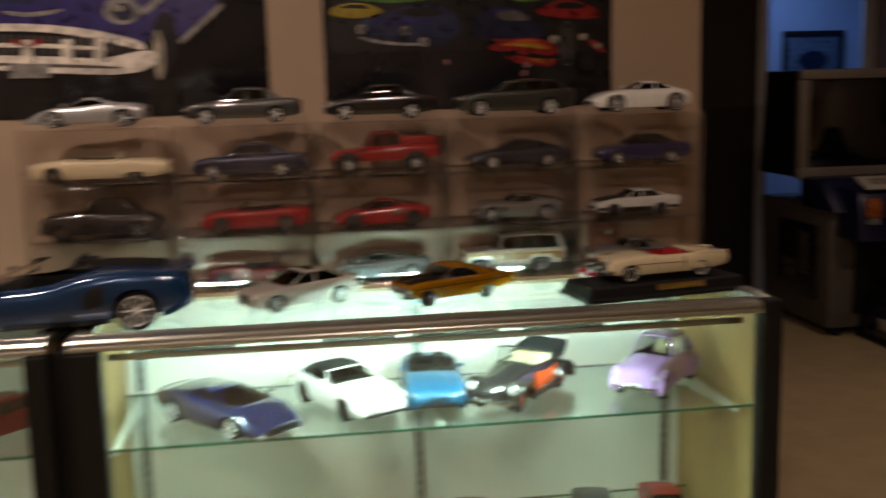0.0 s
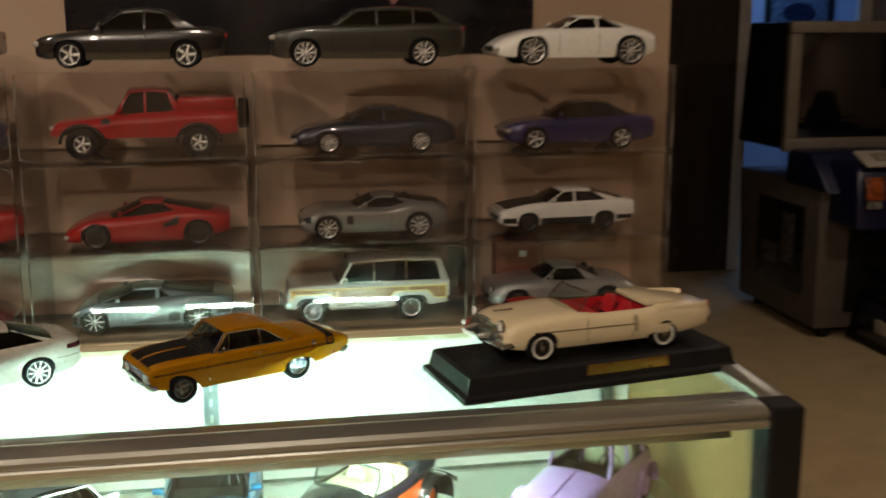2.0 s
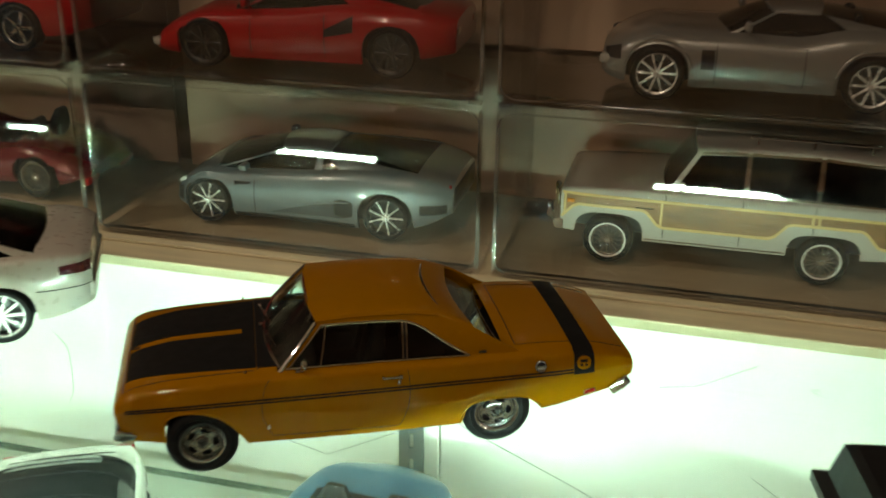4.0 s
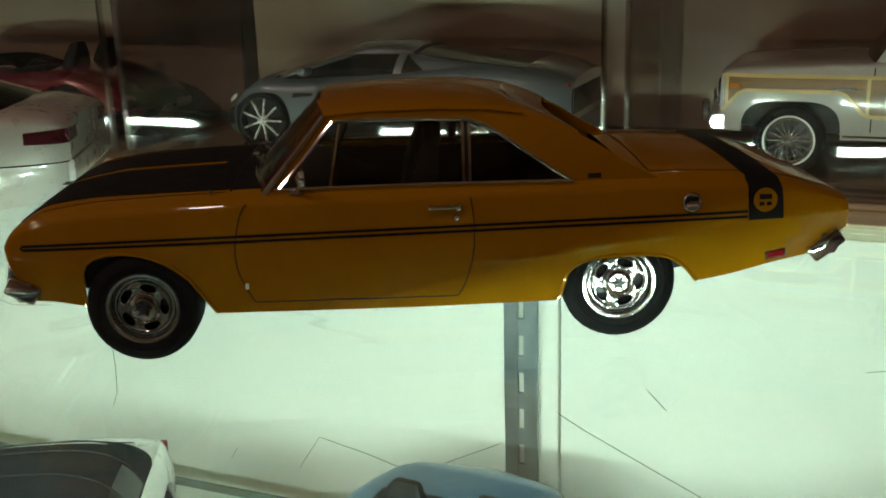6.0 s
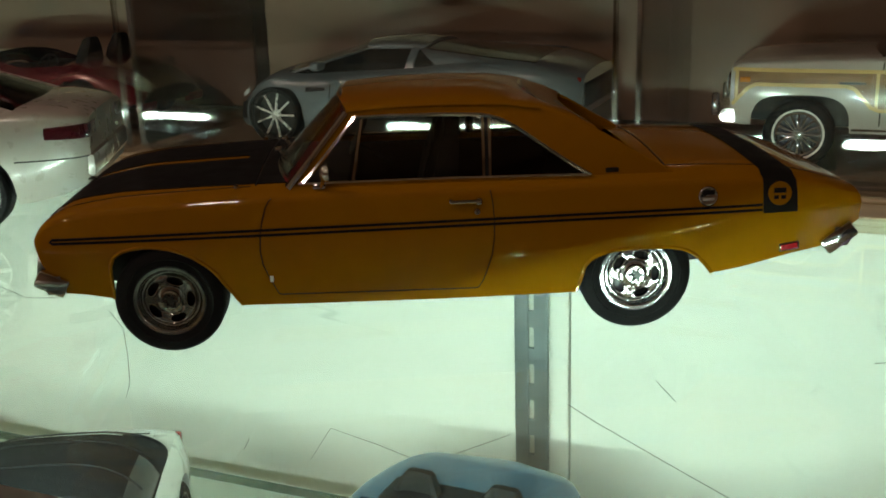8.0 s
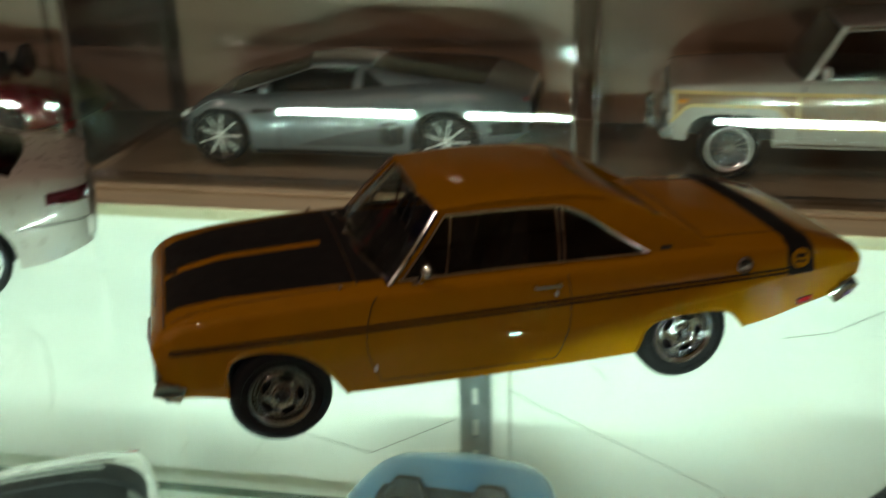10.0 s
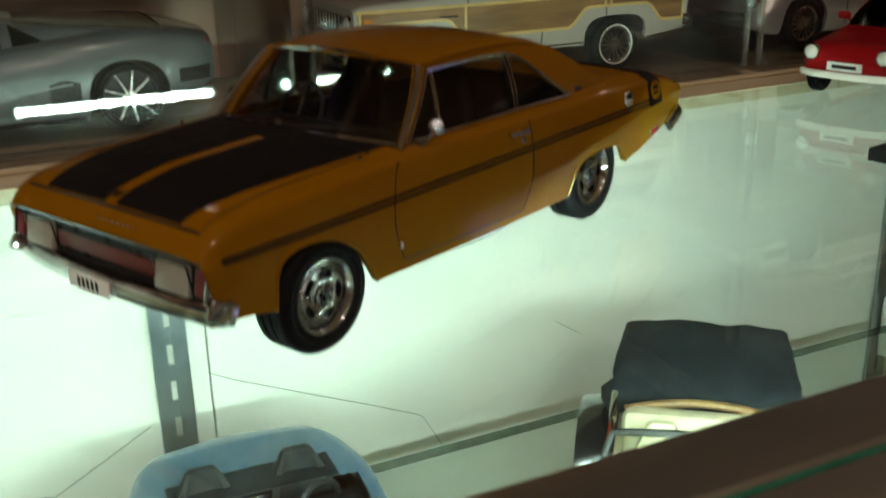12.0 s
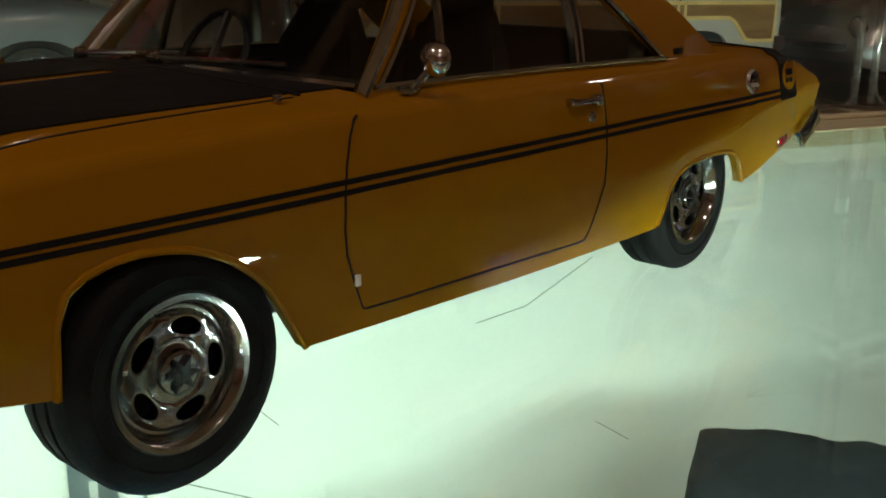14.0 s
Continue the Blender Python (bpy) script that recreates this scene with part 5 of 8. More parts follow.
    bd = part("round_emblem", lathe([(0.0001, -0.003 * S), (0.060 * S, -0.003 * S), (0.068 * S, -0.005 * S), (0.070 * S, 0)], 26), ORANGE, coupe, "round orange emblem")
    bd.matrix_local = pose(3.572 * S, m * (COUPE.side_y(3.572, 0.783) + 0.010) * S, 0.783 * S, -8, 0, 0 if m < 0 else 180)
    part("emblem_bars", boxes(((0, -0.0045 * S, 0.018 * S), (0.072 * S, 0.003 * S, 0.030 * S), 0.006 * S), ((-0.022 * S, -0.0045 * S, -0.022 * S), (0.028 * S, 0.003 * S, 0.022 * S)), ((0.020 * S, -0.0045 * S, -0.022 * S), (0.028 * S, 0.003 * S, 0.022 * S))), SATIN, bd)
    yh = COUPE.side_y(1.73, 0.82)
    bm = bmesh.new()
    box(bm, (1.735 * S, m * (yh + 0.034) * S, 0.822 * S), (0.180 * S, 0.018 * S, 0.022 * S), 0.008 * S)
    box(bm, (1.650 * S, m * (yh + 0.014) * S, 0.824 * S), (0.022 * S, 0.04 * S, 0.026 * S), 0.007 * S)
    box(bm, (1.812 * S, m * (yh + 0.016) * S, 0.818 * S), (0.036 * S, 0.045 * S, 0.040 * S), 0.010 * S)
    part("door_handle", bm, CHROME, coupe, "chrome door handle")
    lk = part("door_lock", lathe([(0.0001, -0.012 * S), (0.016 * S, -0.010 * S), (0.021 * S, 0)], 12), CHROME, coupe)
    lk.matrix_local = pose(1.800 * S, m * COUPE.side_y(1.80, 0.755) * S, 0.755 * S, 0, 0, 0 if m < 0 else 180)
    sm_ = part("side_marker", lump((3.66 * S, m * (COUPE.side_y(3.74, 0.445) + 0.002) * S, 0.447 * S), (0.125 * S, 0.016 * S, 0.050 * S), 0.25, pose(0, 0, 0, 0, -7, -5 * m)), CHROME, coupe)
    part("marker_lens", lump((3.66 * S, m * (COUPE.side_y(3.74, 0.445) + 0.010) * S, 0.447 * S), (0.104 * S, 0.008 * S, 0.034 * S), 0.25, pose(0, 0, 0, 0, -7, -5 * m)), RED_LENS, sm_)
    part("bonnet_pin", lump((0.42 * S, m * 0.765 * S, (COUPE.top_z(0.42, 0.765) + 0.012) * S), (0.026 * S, 0.020 * S, 0.028 * S)), CHROME, coupe)
    for arc_pts, far in ((COUPE.ARCHES[0], 0.006), (COUPE.ARCHES[1], 0.005)):
        part("arch_lip", tube([(x * S, m * (COUPE.side_y(x, z) + far - 0.006) * S, z * S) for x, z in resample(arc_pts, 40)], 0.011 * S, 8), ORANGE, coupe)
    # round mirror on a stem
    y, z = COUPE.belt(0.92)
    bm = bmesh.new()
    rod(bm, (0.905 * S, m * (y + 0.03) * S, (z - 0.02) * S), (0.935 * S, m * (y + 0.085) * S, (z + 0.055) * S), 0.012 * S)
    box(bm, (0.90 * S, m * (y + 0.03) * S, (z - 0.01) * S), (0.075 * S, 0.04 * S, 0.016 * S), 0.006 * S)
    mo = part("door_mirror", bm, CHROME, coupe, "round chrome mirror")
    g = lathe([(0.0001, -0.036 * S), (0.026 * S, -0.032 * S), (0.046 * S, -0.016 * S), (0.054 * S, 0.004 * S), (0.052 * S, 0.012 * S), (0.0001, 0.008 * S)], 20)
    part("mirror_head", g, CHROME, mo).matrix_local = pose(0.945 * S, m * (y + 0.095) * S, (z + 0.085) * S, 0, 0, -80)
part("bonnet_stripe", COUPE.deck(rng(0.400, 0.52, 5), lambda x: -wide(x), wide, ny=10), SATIN, coupe, "satin black bonnet panel")
part("cowl_panel", COUPE.deck(rng(0.53, 0.705, 5), -0.70, 0.70, 0.007, 12), SATIN, coupe, "satin black cowl in front of the windscreen")
for x, w_ in ((-0.66, 0.73), (0.525, 0.73)):
    part("bonnet_gap", COUPE.deck([x, x + 0.004, x + 0.008], -w_, w_, 0.008, 14), BLACK, coupe)
# chevron badge on the bonnet strip
zb_ = (COUPE.top_z(-0.58, 0) + 0.010) * S
part("bonnet_emblem", boxes(((-0.575 * S, -0.018 * S, zb_), (0.11 * S, 0.014 * S, 0.008 * S), 0.002 * S, pose(0, 0, 0, 0, 0, 11)), ((-0.575 * S, 0.018 * S, zb_), (0.11 * S, 0.014 * S, 0.008 * S), 0.002 * S, pose(0, 0, 0, 0, 0, -11))), BLACK, coupe, "dark chevron badge")
part("bonnet_lettering", boxes(*[((-0.712 * S, y * S, (COUPE.top_z(-0.712, 0.2) + 0.003) * S), (0.018 * S, 0.018 * S, 0.006 * S), 0.001 * S) for y in rng(-0.30, 0.0, 8)]), CHROME, coupe, "small bright badge bars")
part("tail_band", COUPE.wrap(rng(3.475, 3.680, 6), 0.83), SATIN, coupe, "black tail band")
part("boot_gap", COUPE.deck([2.93, 2.934, 2.938], -0.66, 0.66, 0.003, 12), BLACK, coupe)
for m in (-1, 1):
    part("boot_gap", COUPE.deck(rng(2.94, 4.02, 12), lambda x, m=m: m * (0.665 - 0.05 * (x - 2.94)) - 0.003, lambda x, m=m: m * (0.665 - 0.05 * (x - 2.94)) + 0.003, 0.003, 3), BLACK, coupe)
# front: deep grille with bright surround, red bar, frosted lamps
NX = -0.690
part("grille_recess", boxes(((NX * S, 0, 0.582 * S), (0.02 * S, 1.66 * S, 0.235 * S), 0.006 * S)), BLACK, coupe)
bm = bmesh.new()
for z, xx in ((0.686, -0.722), (0.480, -0.676)):
    box(bm, (xx * S, 0, z * S), (0.040 * S, 1.665 * S, 0.013 * S), 0.005 * S)
for y in (-0.838, 0.838):
    box(bm, (-0.702 * S, y * S, 0.583 * S), (0.050 * S, 0.013 * S, 0.212 * S), 0.005 * S, pose(0, 0, 0, 0, 12, 0))
part("grille_surround", bm, CHROME, coupe)
part("grille_bar", boxes((((NX - 0.012) * S, 0, 0.565 * S), (0.016 * S, 0.85 * S, 0.085 * S), 0.006 * S)), GRILLE_RED, coupe, "dark red grille bar")
for z in (0.512, 0.530, 0.604, 0.624, 0.644, 0.664):
    part("grille_slat", boxes((((NX - 0.012) * S, 0, z * S), (0.012 * S, 0.86 * S, 0.007 * S))), DARK_ALLOY, coupe)
for m in (-1, 1):
    hb = part("headlight", lump(((NX - 0.026) * S, m * 0.578 * S, 0.565 * S), (0.030 * S, 0.258 * S, 0.160 * S), 0.35, pose(0, 0, 0, 0, 10, 0)), FROST, coupe, "frosted rectangular headlight")
    part("lamp_bezel", tube([((NX - 0.030 - 0.16 * (z - 0.565)) * S, m * y * S, z * S) for y, z in ((0.445, 0.482), (0.445, 0.648), (0.711, 0.648), (0.711, 0.482), (0.445, 0.482))], 0.006 * S), CHROME, hb)
    part("parking_lamp", lump(((NX - 0.022) * S, m * 0.785 * S, 0.575 * S), (0.024 * S, 0.070 * S, 0.130 * S), 0.25, pose(0, 0, 0, 0, 10, 0)), GRILLE_RED, coupe)
    part("tail_lamp", lump((4.075 * S, m * 0.50 * S, 0.68 * S), (0.03 * S, 0.46 * S, 0.10 * S), 0.3), RED_LENS, coupe)
part("valance", boxes(((-0.655 * S, 0, 0.395 * S), (0.05 * S, 1.60 * S, 0.13 * S), 0.012 * S)), ORANGE, coupe)
fb = bumper(COUPE, coupe, -0.735, 0.418, 0.110, 0.10, CHROME, True, 1.03, 0.03)
rb = bumper(COUPE, coupe, 4.055, 0.50, 0.115, 0.10, CHROME, False, 1.03, 0.03)
for m in (-1, 1):
    part("bumper_end", lump((-0.662 * S, m * (COUPE.side_y(-0.70, 0.42) + 0.020) * S, 0.428 * S), (0.185 * S, 0.045 * S, 0.115 * S), 0.42, pose(0, 0, 0, 0, 28, -5 * m)), CHROME, fb)
    part("bumper_end", lump((3.955 * S, m * (COUPE.side_y(3.93, 0.56) + 0.014) * S, 0.492 * S), (0.215 * S, 0.045 * S, 0.110 * S), 0.4, pose(0, 0, 0, 0, -38, 5 * m)), CHROME, rb)
np_ = part("number_plate", lump((-0.792 * S, 0.05 * S, 0.405 * S), (0.012 * S, 0.36 * S, 0.095 * S), 0.2), WHITE_STEEL, coupe, "small pale plate with dark bars")
part("plate_bar", boxes(*[((-0.800 * S, y * S, 0.405 * S), (0.005 * S, 0.018 * S, 0.055 * S)) for y in (-0.03, 0.01, 0.05, 0.09, 0.13)]), BLACK, np_)
# wipers lying on the cowl
for x0_, y0, x1_, y1 in ((0.585, 0.05, 0.700, -0.46), (0.585, 0.50, 0.665, 0.02)):
    bm = bmesh.new()
    a_ = Vector((x0_ * S, y0 * S, (COUPE.top_z(x0_, y0) + 0.030) * S))
    b_ = Vector((x1_ * S, y1 * S, (COUPE.top_z(x1_, y1) + 0.040) * S))
    rod(bm, a_, a_.lerp(b_, 0.6), 0.010 * S, 6)
    rod(bm, a_.lerp(b_, 0.25) + Vector((0.016 * S, 0, 0)), b_ + Vector((0.016 * S, 0, 0)), 0.008 * S, 6)
    box(bm, a_, (0.045 * S, 0.045 * S, 0.04 * S), 0.012 * S)
    part("wiper", bm, CHROME, coupe, "bright wiper arm")
part("rear_view_mirror", boxes(((1.02 * S, 0, 1.255 * S), (0.025 * S, 0.20 * S, 0.055 * S), 0.008 * S), ((1.03 * S, 0, 1.30 * S), (0.015 * S, 0.02 * S, 0.06 * S), 0.003 * S)), BLACK, coupe)
# tall front seat backs and the dark headlining
for y in (-0.34, 0.34):
    part("headrest", lump((1.69 * S, y * S, 1.18 * S), (0.10 * S, 0.27 * S, 0.17 * S)), INTERIOR, coupe)
# star-shaped hub centres
rays = 6
bm = bmesh.new()
outline = []
for k in range(rays * 2):
    r_, a_ = (0.052 if k % 2 == 0 else 0.022) * S, math.pi * k / rays
    outline.append((r_ * math.cos(a_), r_ * math.sin(a_)))
vs = sheet(bm, [[(x, d, z) for x, z in outline] for d in (-0.106 * S, -0.120 * S)], close=True)
bm.faces.new(vs[0][::-1]), bm.faces.new(vs[1])
bmesh.ops.recalc_face_normals(bm, faces=bm.faces)
first_star = None
for wheel in [o for o in coupe.children if o.name.split(".")[0] == "wheel"]:
    if first_star is None:
        first_star = part("hub_star", bm, DARK_ALLOY, wheel, "dark star-shaped hub centre", smooth=20)
    else:
        again(first_star, Matrix(), wheel)

# ---------------------------------------------------------------- cars on the glass top
IVORY = paint("pearl_ivory_paint", (0.33, 0.312, 0.275), 0.0, 0.28)
IVORY_CAR = Car(s=1 / 18.2, fo=0.90, wb=2.75, ro=1.0, w=0.93, tr=0.34, tw=0.25, rim=0.26, ahf=0.385, avf=0.36, ahr=0.385, avr=0.36,
           top=((-0.9, 0.70), (-0.72, 0.80), (0.0, 0.90), (0.5, 0.96), (1.5, 1.0), (2.6, 1.03), (3.3, 1.04), (3.65, 0.99), (3.75, 0.94)),
           ws=(0.55, 1.35), rw=(2.25, 3.15), zr=1.40, qe=(2.95, 2.35), pillars=(1.75,), spokes=10, spoke_w=0.035, wg=0.80, wr=0.60)
IVORY_TURN = math.degrees(math.atan2(0.081, 0.133))
ivory_car = make_car("model_coupe", IVORY_CAR, pose(0.168 - 0.0665 - 0.026, 2.284 - 0.037 + 0.045, GZ, 0, 0, IVORY_TURN - 3), IVORY, "pearl ivory model coupe with dark sunroof on the glass")
sa = IVORY_CAR.p["s"]
rows = IVORY_CAR.roof_rows()
part("sunroof", slab([[tuple(Vector(p_) + Vector((0, 0, 0.008 * sa))) for p_ in r[3:8]] for r in rows[2:6]], 0.012 * sa, (0, 0, 1)), DARK_PANE, ivory_car, "dark glass sunroof")
pair(ivory_car, "headlight", (-0.80, 0.62, 0.66), (0.16, 0.40, 0.14), LENS, sa, 0.3, (0, 0, 20))
DARK_RED_LENS = mat("dark_red_lamp_lens", (0.045, 0.006, 0.010), 0.15, coat=1.0, vary=0.1, scale=300)
for m in (-1, 1):
    tl = part("tail_lamp", IVORY_CAR.patch(rng(3.42, 3.745, 8), lambda x: 0.755 + (3.74 - x) * 0.05, lambda x: 0.875 - (3.74 - x) * 0.03, 0.006, m, 6), DARK_RED_LENS, ivory_car, "dark red wrap-round tail lamp")
    part("lamp_return", lump((3.742 * sa, m * 0.60 * sa, 0.815 * sa), (0.03 * sa, 0.30 * sa, 0.115 * sa), 0.2), DARK_RED_LENS, tl)
    part("bumper_crease", IVORY_CAR.ribbon([(x, 0.60) for x in rng(3.16, 3.74, 10)], 0.012, 0.003, m), BLACK, ivory_car)
part("rear_bumper", lump((3.735 * sa, 0, 0.52 * sa), (0.10 * sa, 1.50 * sa, 0.20 * sa), 0.4), IVORY, ivory_car)
part("grille", lump((-0.885 * sa, 0, 0.52 * sa), (0.06 * sa, 0.60 * sa, 0.36 * sa), 0.2), BLACK, ivory_car)

BLUE_MET = paint("deep_blue_metallic_paint", (0.004, 0.040, 0.12), 0.4, 0.22)
LARGE_CAR = Car(s=1 / 8.8, fo=1.05, wb=2.70, ro=0.95, w=1.0, tr=0.345, tw=0.30, rim=0.265, ahf=0.39, avf=0.38, ahr=0.40, avr=0.38,
            top=((-1.05, 0.36), (-0.6, 0.58), (0.0, 0.78), (0.4, 0.82), (1.2, 0.86), (1.7, 0.98), (2.2, 1.06), (2.9, 1.03), (3.4, 0.98), (3.65, 0.86)),
            sill=((-1.05, 0.18), (-0.6, 0.14), (0.5, 0.15), (2.3, 0.16), (3.2, 0.22), (3.65, 0.40)),
            ws=(0.30, 1.15), rw=(1.55, 1.75), zr=1.18, wg=0.74, wr=0.60, roofless=True, spokes=10, spoke_w=0.03, crown=0.12, rim_mat=ALLOY)
large_car = make_car("model_supercar", LARGE_CAR, pose(-0.396, 2.219, GZ, 0, 0, 5), BLUE_MET, "large deep blue open model supercar on the glass", closed=False, doors=(0.75, 1.70))
add_windscreen(LARGE_CAR, large_car, BLACK)
sl = LARGE_CAR.p["s"]
for m in (-1, 1):
    part("side_intake", LARGE_CAR.patch(rng(1.85, 2.2, 6), lambda x: 0.42 + (x - 1.85) * 0.2, lambda x: 0.70 + (x - 1.85) * 0.45, 0.008, m), BLACK, large_car, "black side intake")
    part("sill_skirt", LARGE_CAR.patch(rng(0.5, 2.2, 8), 0.15, 0.23, 0.02, m), BLACK, large_car)
part("engine_louvre", LARGE_CAR.deck(rng(2.05, 3.2, 8), -0.42, 0.42, 0.01), BLACK, large_car)
part("tail_spoiler", lump((3.60 * sl, 0, 1.02 * sl), (0.22 * sl, 1.7 * sl, 0.03 * sl), 0.3), BLUE_MET, large_car)
part("seat_hump", lump((1.85 * sl, 0, 1.06 * sl), (0.4 * sl, 1.2 * sl, 0.10 * sl), 0.4), BLACK, large_car)

# cream convertible on its black plinth
CREAM = paint("cream_paint", (0.66, 0.56, 0.36), 0.0, 0.3)
FINTAIL_TURN = 10.8
FINTAIL_PLACE = pose(0.842, 2.232, GZ, 0, 0, FINTAIL_TURN)
plinth = thing("display_plinth", FINTAIL_PLACE, "black stepped display plinth with a brass plate", "plinth")
bm = bmesh.new()
rows = []
for inset, z in ((0.0, 0.0), (0.0, 0.006), (0.006, 0.009), (0.010, 0.028), (0.014, 0.031)):
    a, b = 0.192 - inset, 0.073 - inset
    rows.append([(-a, -b, z), (a, -b, z), (a, b, z), (-a, b, z)])
vs = sheet(bm, rows, close=True)
bm.faces.new(vs[0][::-1]), bm.faces.new(vs[-1])
part("stepped_block", bm, BLACK, plinth, smooth=20)
pl = part("brass_plate", boxes(((0.03, -0.0665, 0.0185), (0.115, 0.0016, 0.013), 0.0004)), BRASS, plinth)
pl.rotation_euler = (radians(-3), 0, 0)
FINTAIL = Car(s=1 / 18.6, fo=0.95, wb=3.2, ro=1.45, w=1.0, tr=0.36, tw=0.22, rim=0.20, ahf=0.40, avf=0.37, ahr=0.42, avr=0.10,
          top=((-0.95, 0.88), (-0.7, 0.98), (0.0, 1.06), (0.95, 1.10), (1.6, 1.03), (2.6, 1.03), (3.2, 1.08), (4.0, 1.03), (4.65, 0.92)),
          sill=((-0.95, 0.42), (-0.5, 0.34), (0.6, 0.30), (2.6, 0.30), (3.6, 0.34), (4.65, 0.46)),
          plan=((-0.95, 0.80), (-0.75, 0.93), (0, 1.0), (2.6, 1.0), (3.6, 0.97), (4.4, 0.86), (4.65, 0.70)),
          crown=0.16, ws=(1.0, 1.35), rw=(2.55, 3.0), zr=1.53, wg=0.78, wr=0.66, bow=0.25, roofless=True, seats=RED_VINYL, seat_drop=0.12, spokes=18, spoke_w=0.012, rim_mat=CHROME)
fintail = make_car("model_convertible", FINTAIL, pose(0.847, 2.240, GZ + 0.031, 0, 0, FINTAIL_TURN), CREAM, "cream fifties model convertible with red cabin on a plinth", closed=False, white_wall=0.06, doors=(1.15, 2.35), mirrors=False, tall=False)
add_windscreen(FINTAIL, fintail, CHROME)
sc = FINTAIL.p["s"]
fbc = bumper(FINTAIL, fintail, -1.08, 0.47, 0.15, 0.16, CHROME, True, 1.10, 0.20)
bumper(FINTAIL, fintail, -1.00, 0.845, 0.05, 0.09, CHROME, True, 0.86, 0.12, "grille_bar")
bumper(FINTAIL, fintail, -1.02, 0.70, 0.045, 0.10, CHROME, True, 0.90, 0.12, "grille_bar")
bumper(FINTAIL, fintail, 4.75, 0.55, 0.13, 0.14, CHROME, False, 1.15, 0.2)
part("grille", boxes(((-0.965 * sc, 0, 0.69 * sc), (0.06 * sc, 1.36 * sc, 0.36 * sc), 0.02 * sc)), DARK_ALLOY, fintail)
part("grille_mesh", boxes(*[((-1.005 * sc, y * sc, 0.69 * sc), (0.04 * sc, 0.025 * sc, 0.32 * sc), 0.008 * sc) for y in rng(-0.64, 0.64, 17)], *[((-1.0 * sc, 0, z * sc), (0.03 * sc, 1.34 * sc, 0.02 * sc), 0.006 * sc) for z in (0.60, 0.65, 0.76, 0.80)]), CHROME, fintail, "chrome egg-crate grille")
for m in (-1, 1):
    g = part("bumper_guard", lathe([(0.0001, -0.34 * sc), (0.055 * sc, -0.31 * sc), (0.105 * sc, -0.20 * sc), (0.125 * sc, -0.06 * sc), (0.11 * sc, 0.05 * sc), (0.0001, 0.06 * sc)], 18), CHROME, fintail, "chrome bullet bumper guard")
    g.matrix_local = pose(-1.02 * sc, m * 0.40 * sc, 0.62 * sc, 0, 0, -90)
    part("bumper_end", lump((-0.80 * sc, m * 0.90 * sc, 0.47 * sc), (0.50 * sc, 0.10 * sc, 0.15 * sc), 0.45, pose(0, 0, 0, 0, 0, -14 * m)), CHROME, fbc)
pair(fintail, "fog_lamp", (-0.98, 0.76, 0.64), (0.14, 0.22, 0.18), CHROME, sc, 0.42)
part("bonnet_emblem", lump((-0.98 * sc, 0, 0.93 * sc), (0.05 * sc, 0.50 * sc, 0.05 * sc), 0.4), CHROME, fintail)
round_pair(fintail, "headlight", (-0.93, 0.74, 0.89), 0.125, 0.07, LENS, sc, CHROME)
part("bonnet_ornament", lump((-0.55 * sc, 0, 1.06 * sc), (0.5 * sc, 0.04 * sc, 0.05 * sc), 0.4), CHROME, fintail)
for m in (-1, 1):
    part("side_trim", FINTAIL.ribbon([(x, 0.72 - 0.01 * x) for x in rng(-0.2, 2.35, 12)], 0.022, 0.01, m), CHROME, fintail)
    part("side_trim", FINTAIL.ribbon([(2.42, z) for z in rng(0.48, 0.90, 6)], 0.05, 0.014, m), CHROME, fintail)
    rows = []
    for x in rng(3.0, 4.60, 12):
        f = (x - 3.0) / 1.6
        y, h = FINTAIL.side_y(x, 0.8) - 0.10, 0.01 + 0.10 * f * f
        z = FINTAIL.top_z(x, y) - 0.04
        rows.append([(x * sc, m * (y + dy) * sc, (z + dz) * sc) for dy, dz in ((0.07, -0.02), (0.055, 0.04 + h * 0.7), (0.02, 0.05 + h), (-0.03, 0.05 + h), (-0.065, 0.04 + h * 0.6), (-0.08, -0.02))])
    bm = bmesh.new()
    vs = sheet(bm, rows, close=True)
    bm.faces.new(vs[0]), bm.faces.new(vs[-1][::-1])
    bmesh.ops.recalc_face_normals(bm, faces=bm.faces)
    part("tail_fin", bm, CREAM, fintail)
    yf = FINTAIL.side_y(4.6, 0.8) - 0.10
    part("tail_lamp", lump((4.63 * sc, m * yf * sc, (FINTAIL.top_z(4.6, yf) + 0.05) * sc), (0.06 * sc, 0.09 * sc, 0.13 * sc), 0.4), RED_LENS, fintail)
    part("wheel_spat", FINTAIL.patch(rng(2.80, 3.60, 9), 0.40, 0.62, 0.012, m), CREAM, fintail)
part("hood_cover", lump((3.2 * sc, 0, 1.06 * sc), (0.75 * sc, 1.45 * sc, 0.14 * sc), 0.4), CREAM, fintail)

# small red saloon at the back of the glass
RED = paint("bright_red_paint", (0.27, 0.003, 0.006), 0.0, 0.3, 0.6, 0.2)
SMALL_CAR = Car(s=1 / 24, fo=0.62, wb=2.2, ro=0.8, w=0.75, tr=0.28, tw=0.17, rim=0.19, ahf=0.32, avf=0.30, ahr=0.32, avr=0.26,
           top=((-0.62, 0.62), (-0.45, 0.78), (0.3, 0.86), (0.7, 0.92), (1.8, 0.92), (2.4, 0.88), (3.0, 0.72)),
           sill=((-0.62, 0.34), (0.4, 0.24), (2.0, 0.24), (3.0, 0.36)), ws=(0.7, 1.0), rw=(1.9, 2.3), zr=1.30, wg=0.64, wr=0.5, qe=(2.1, 1.8), pillars=(1.4,), crown=0.14, spokes=12, spoke_w=0.02, rim_mat=CHROME)
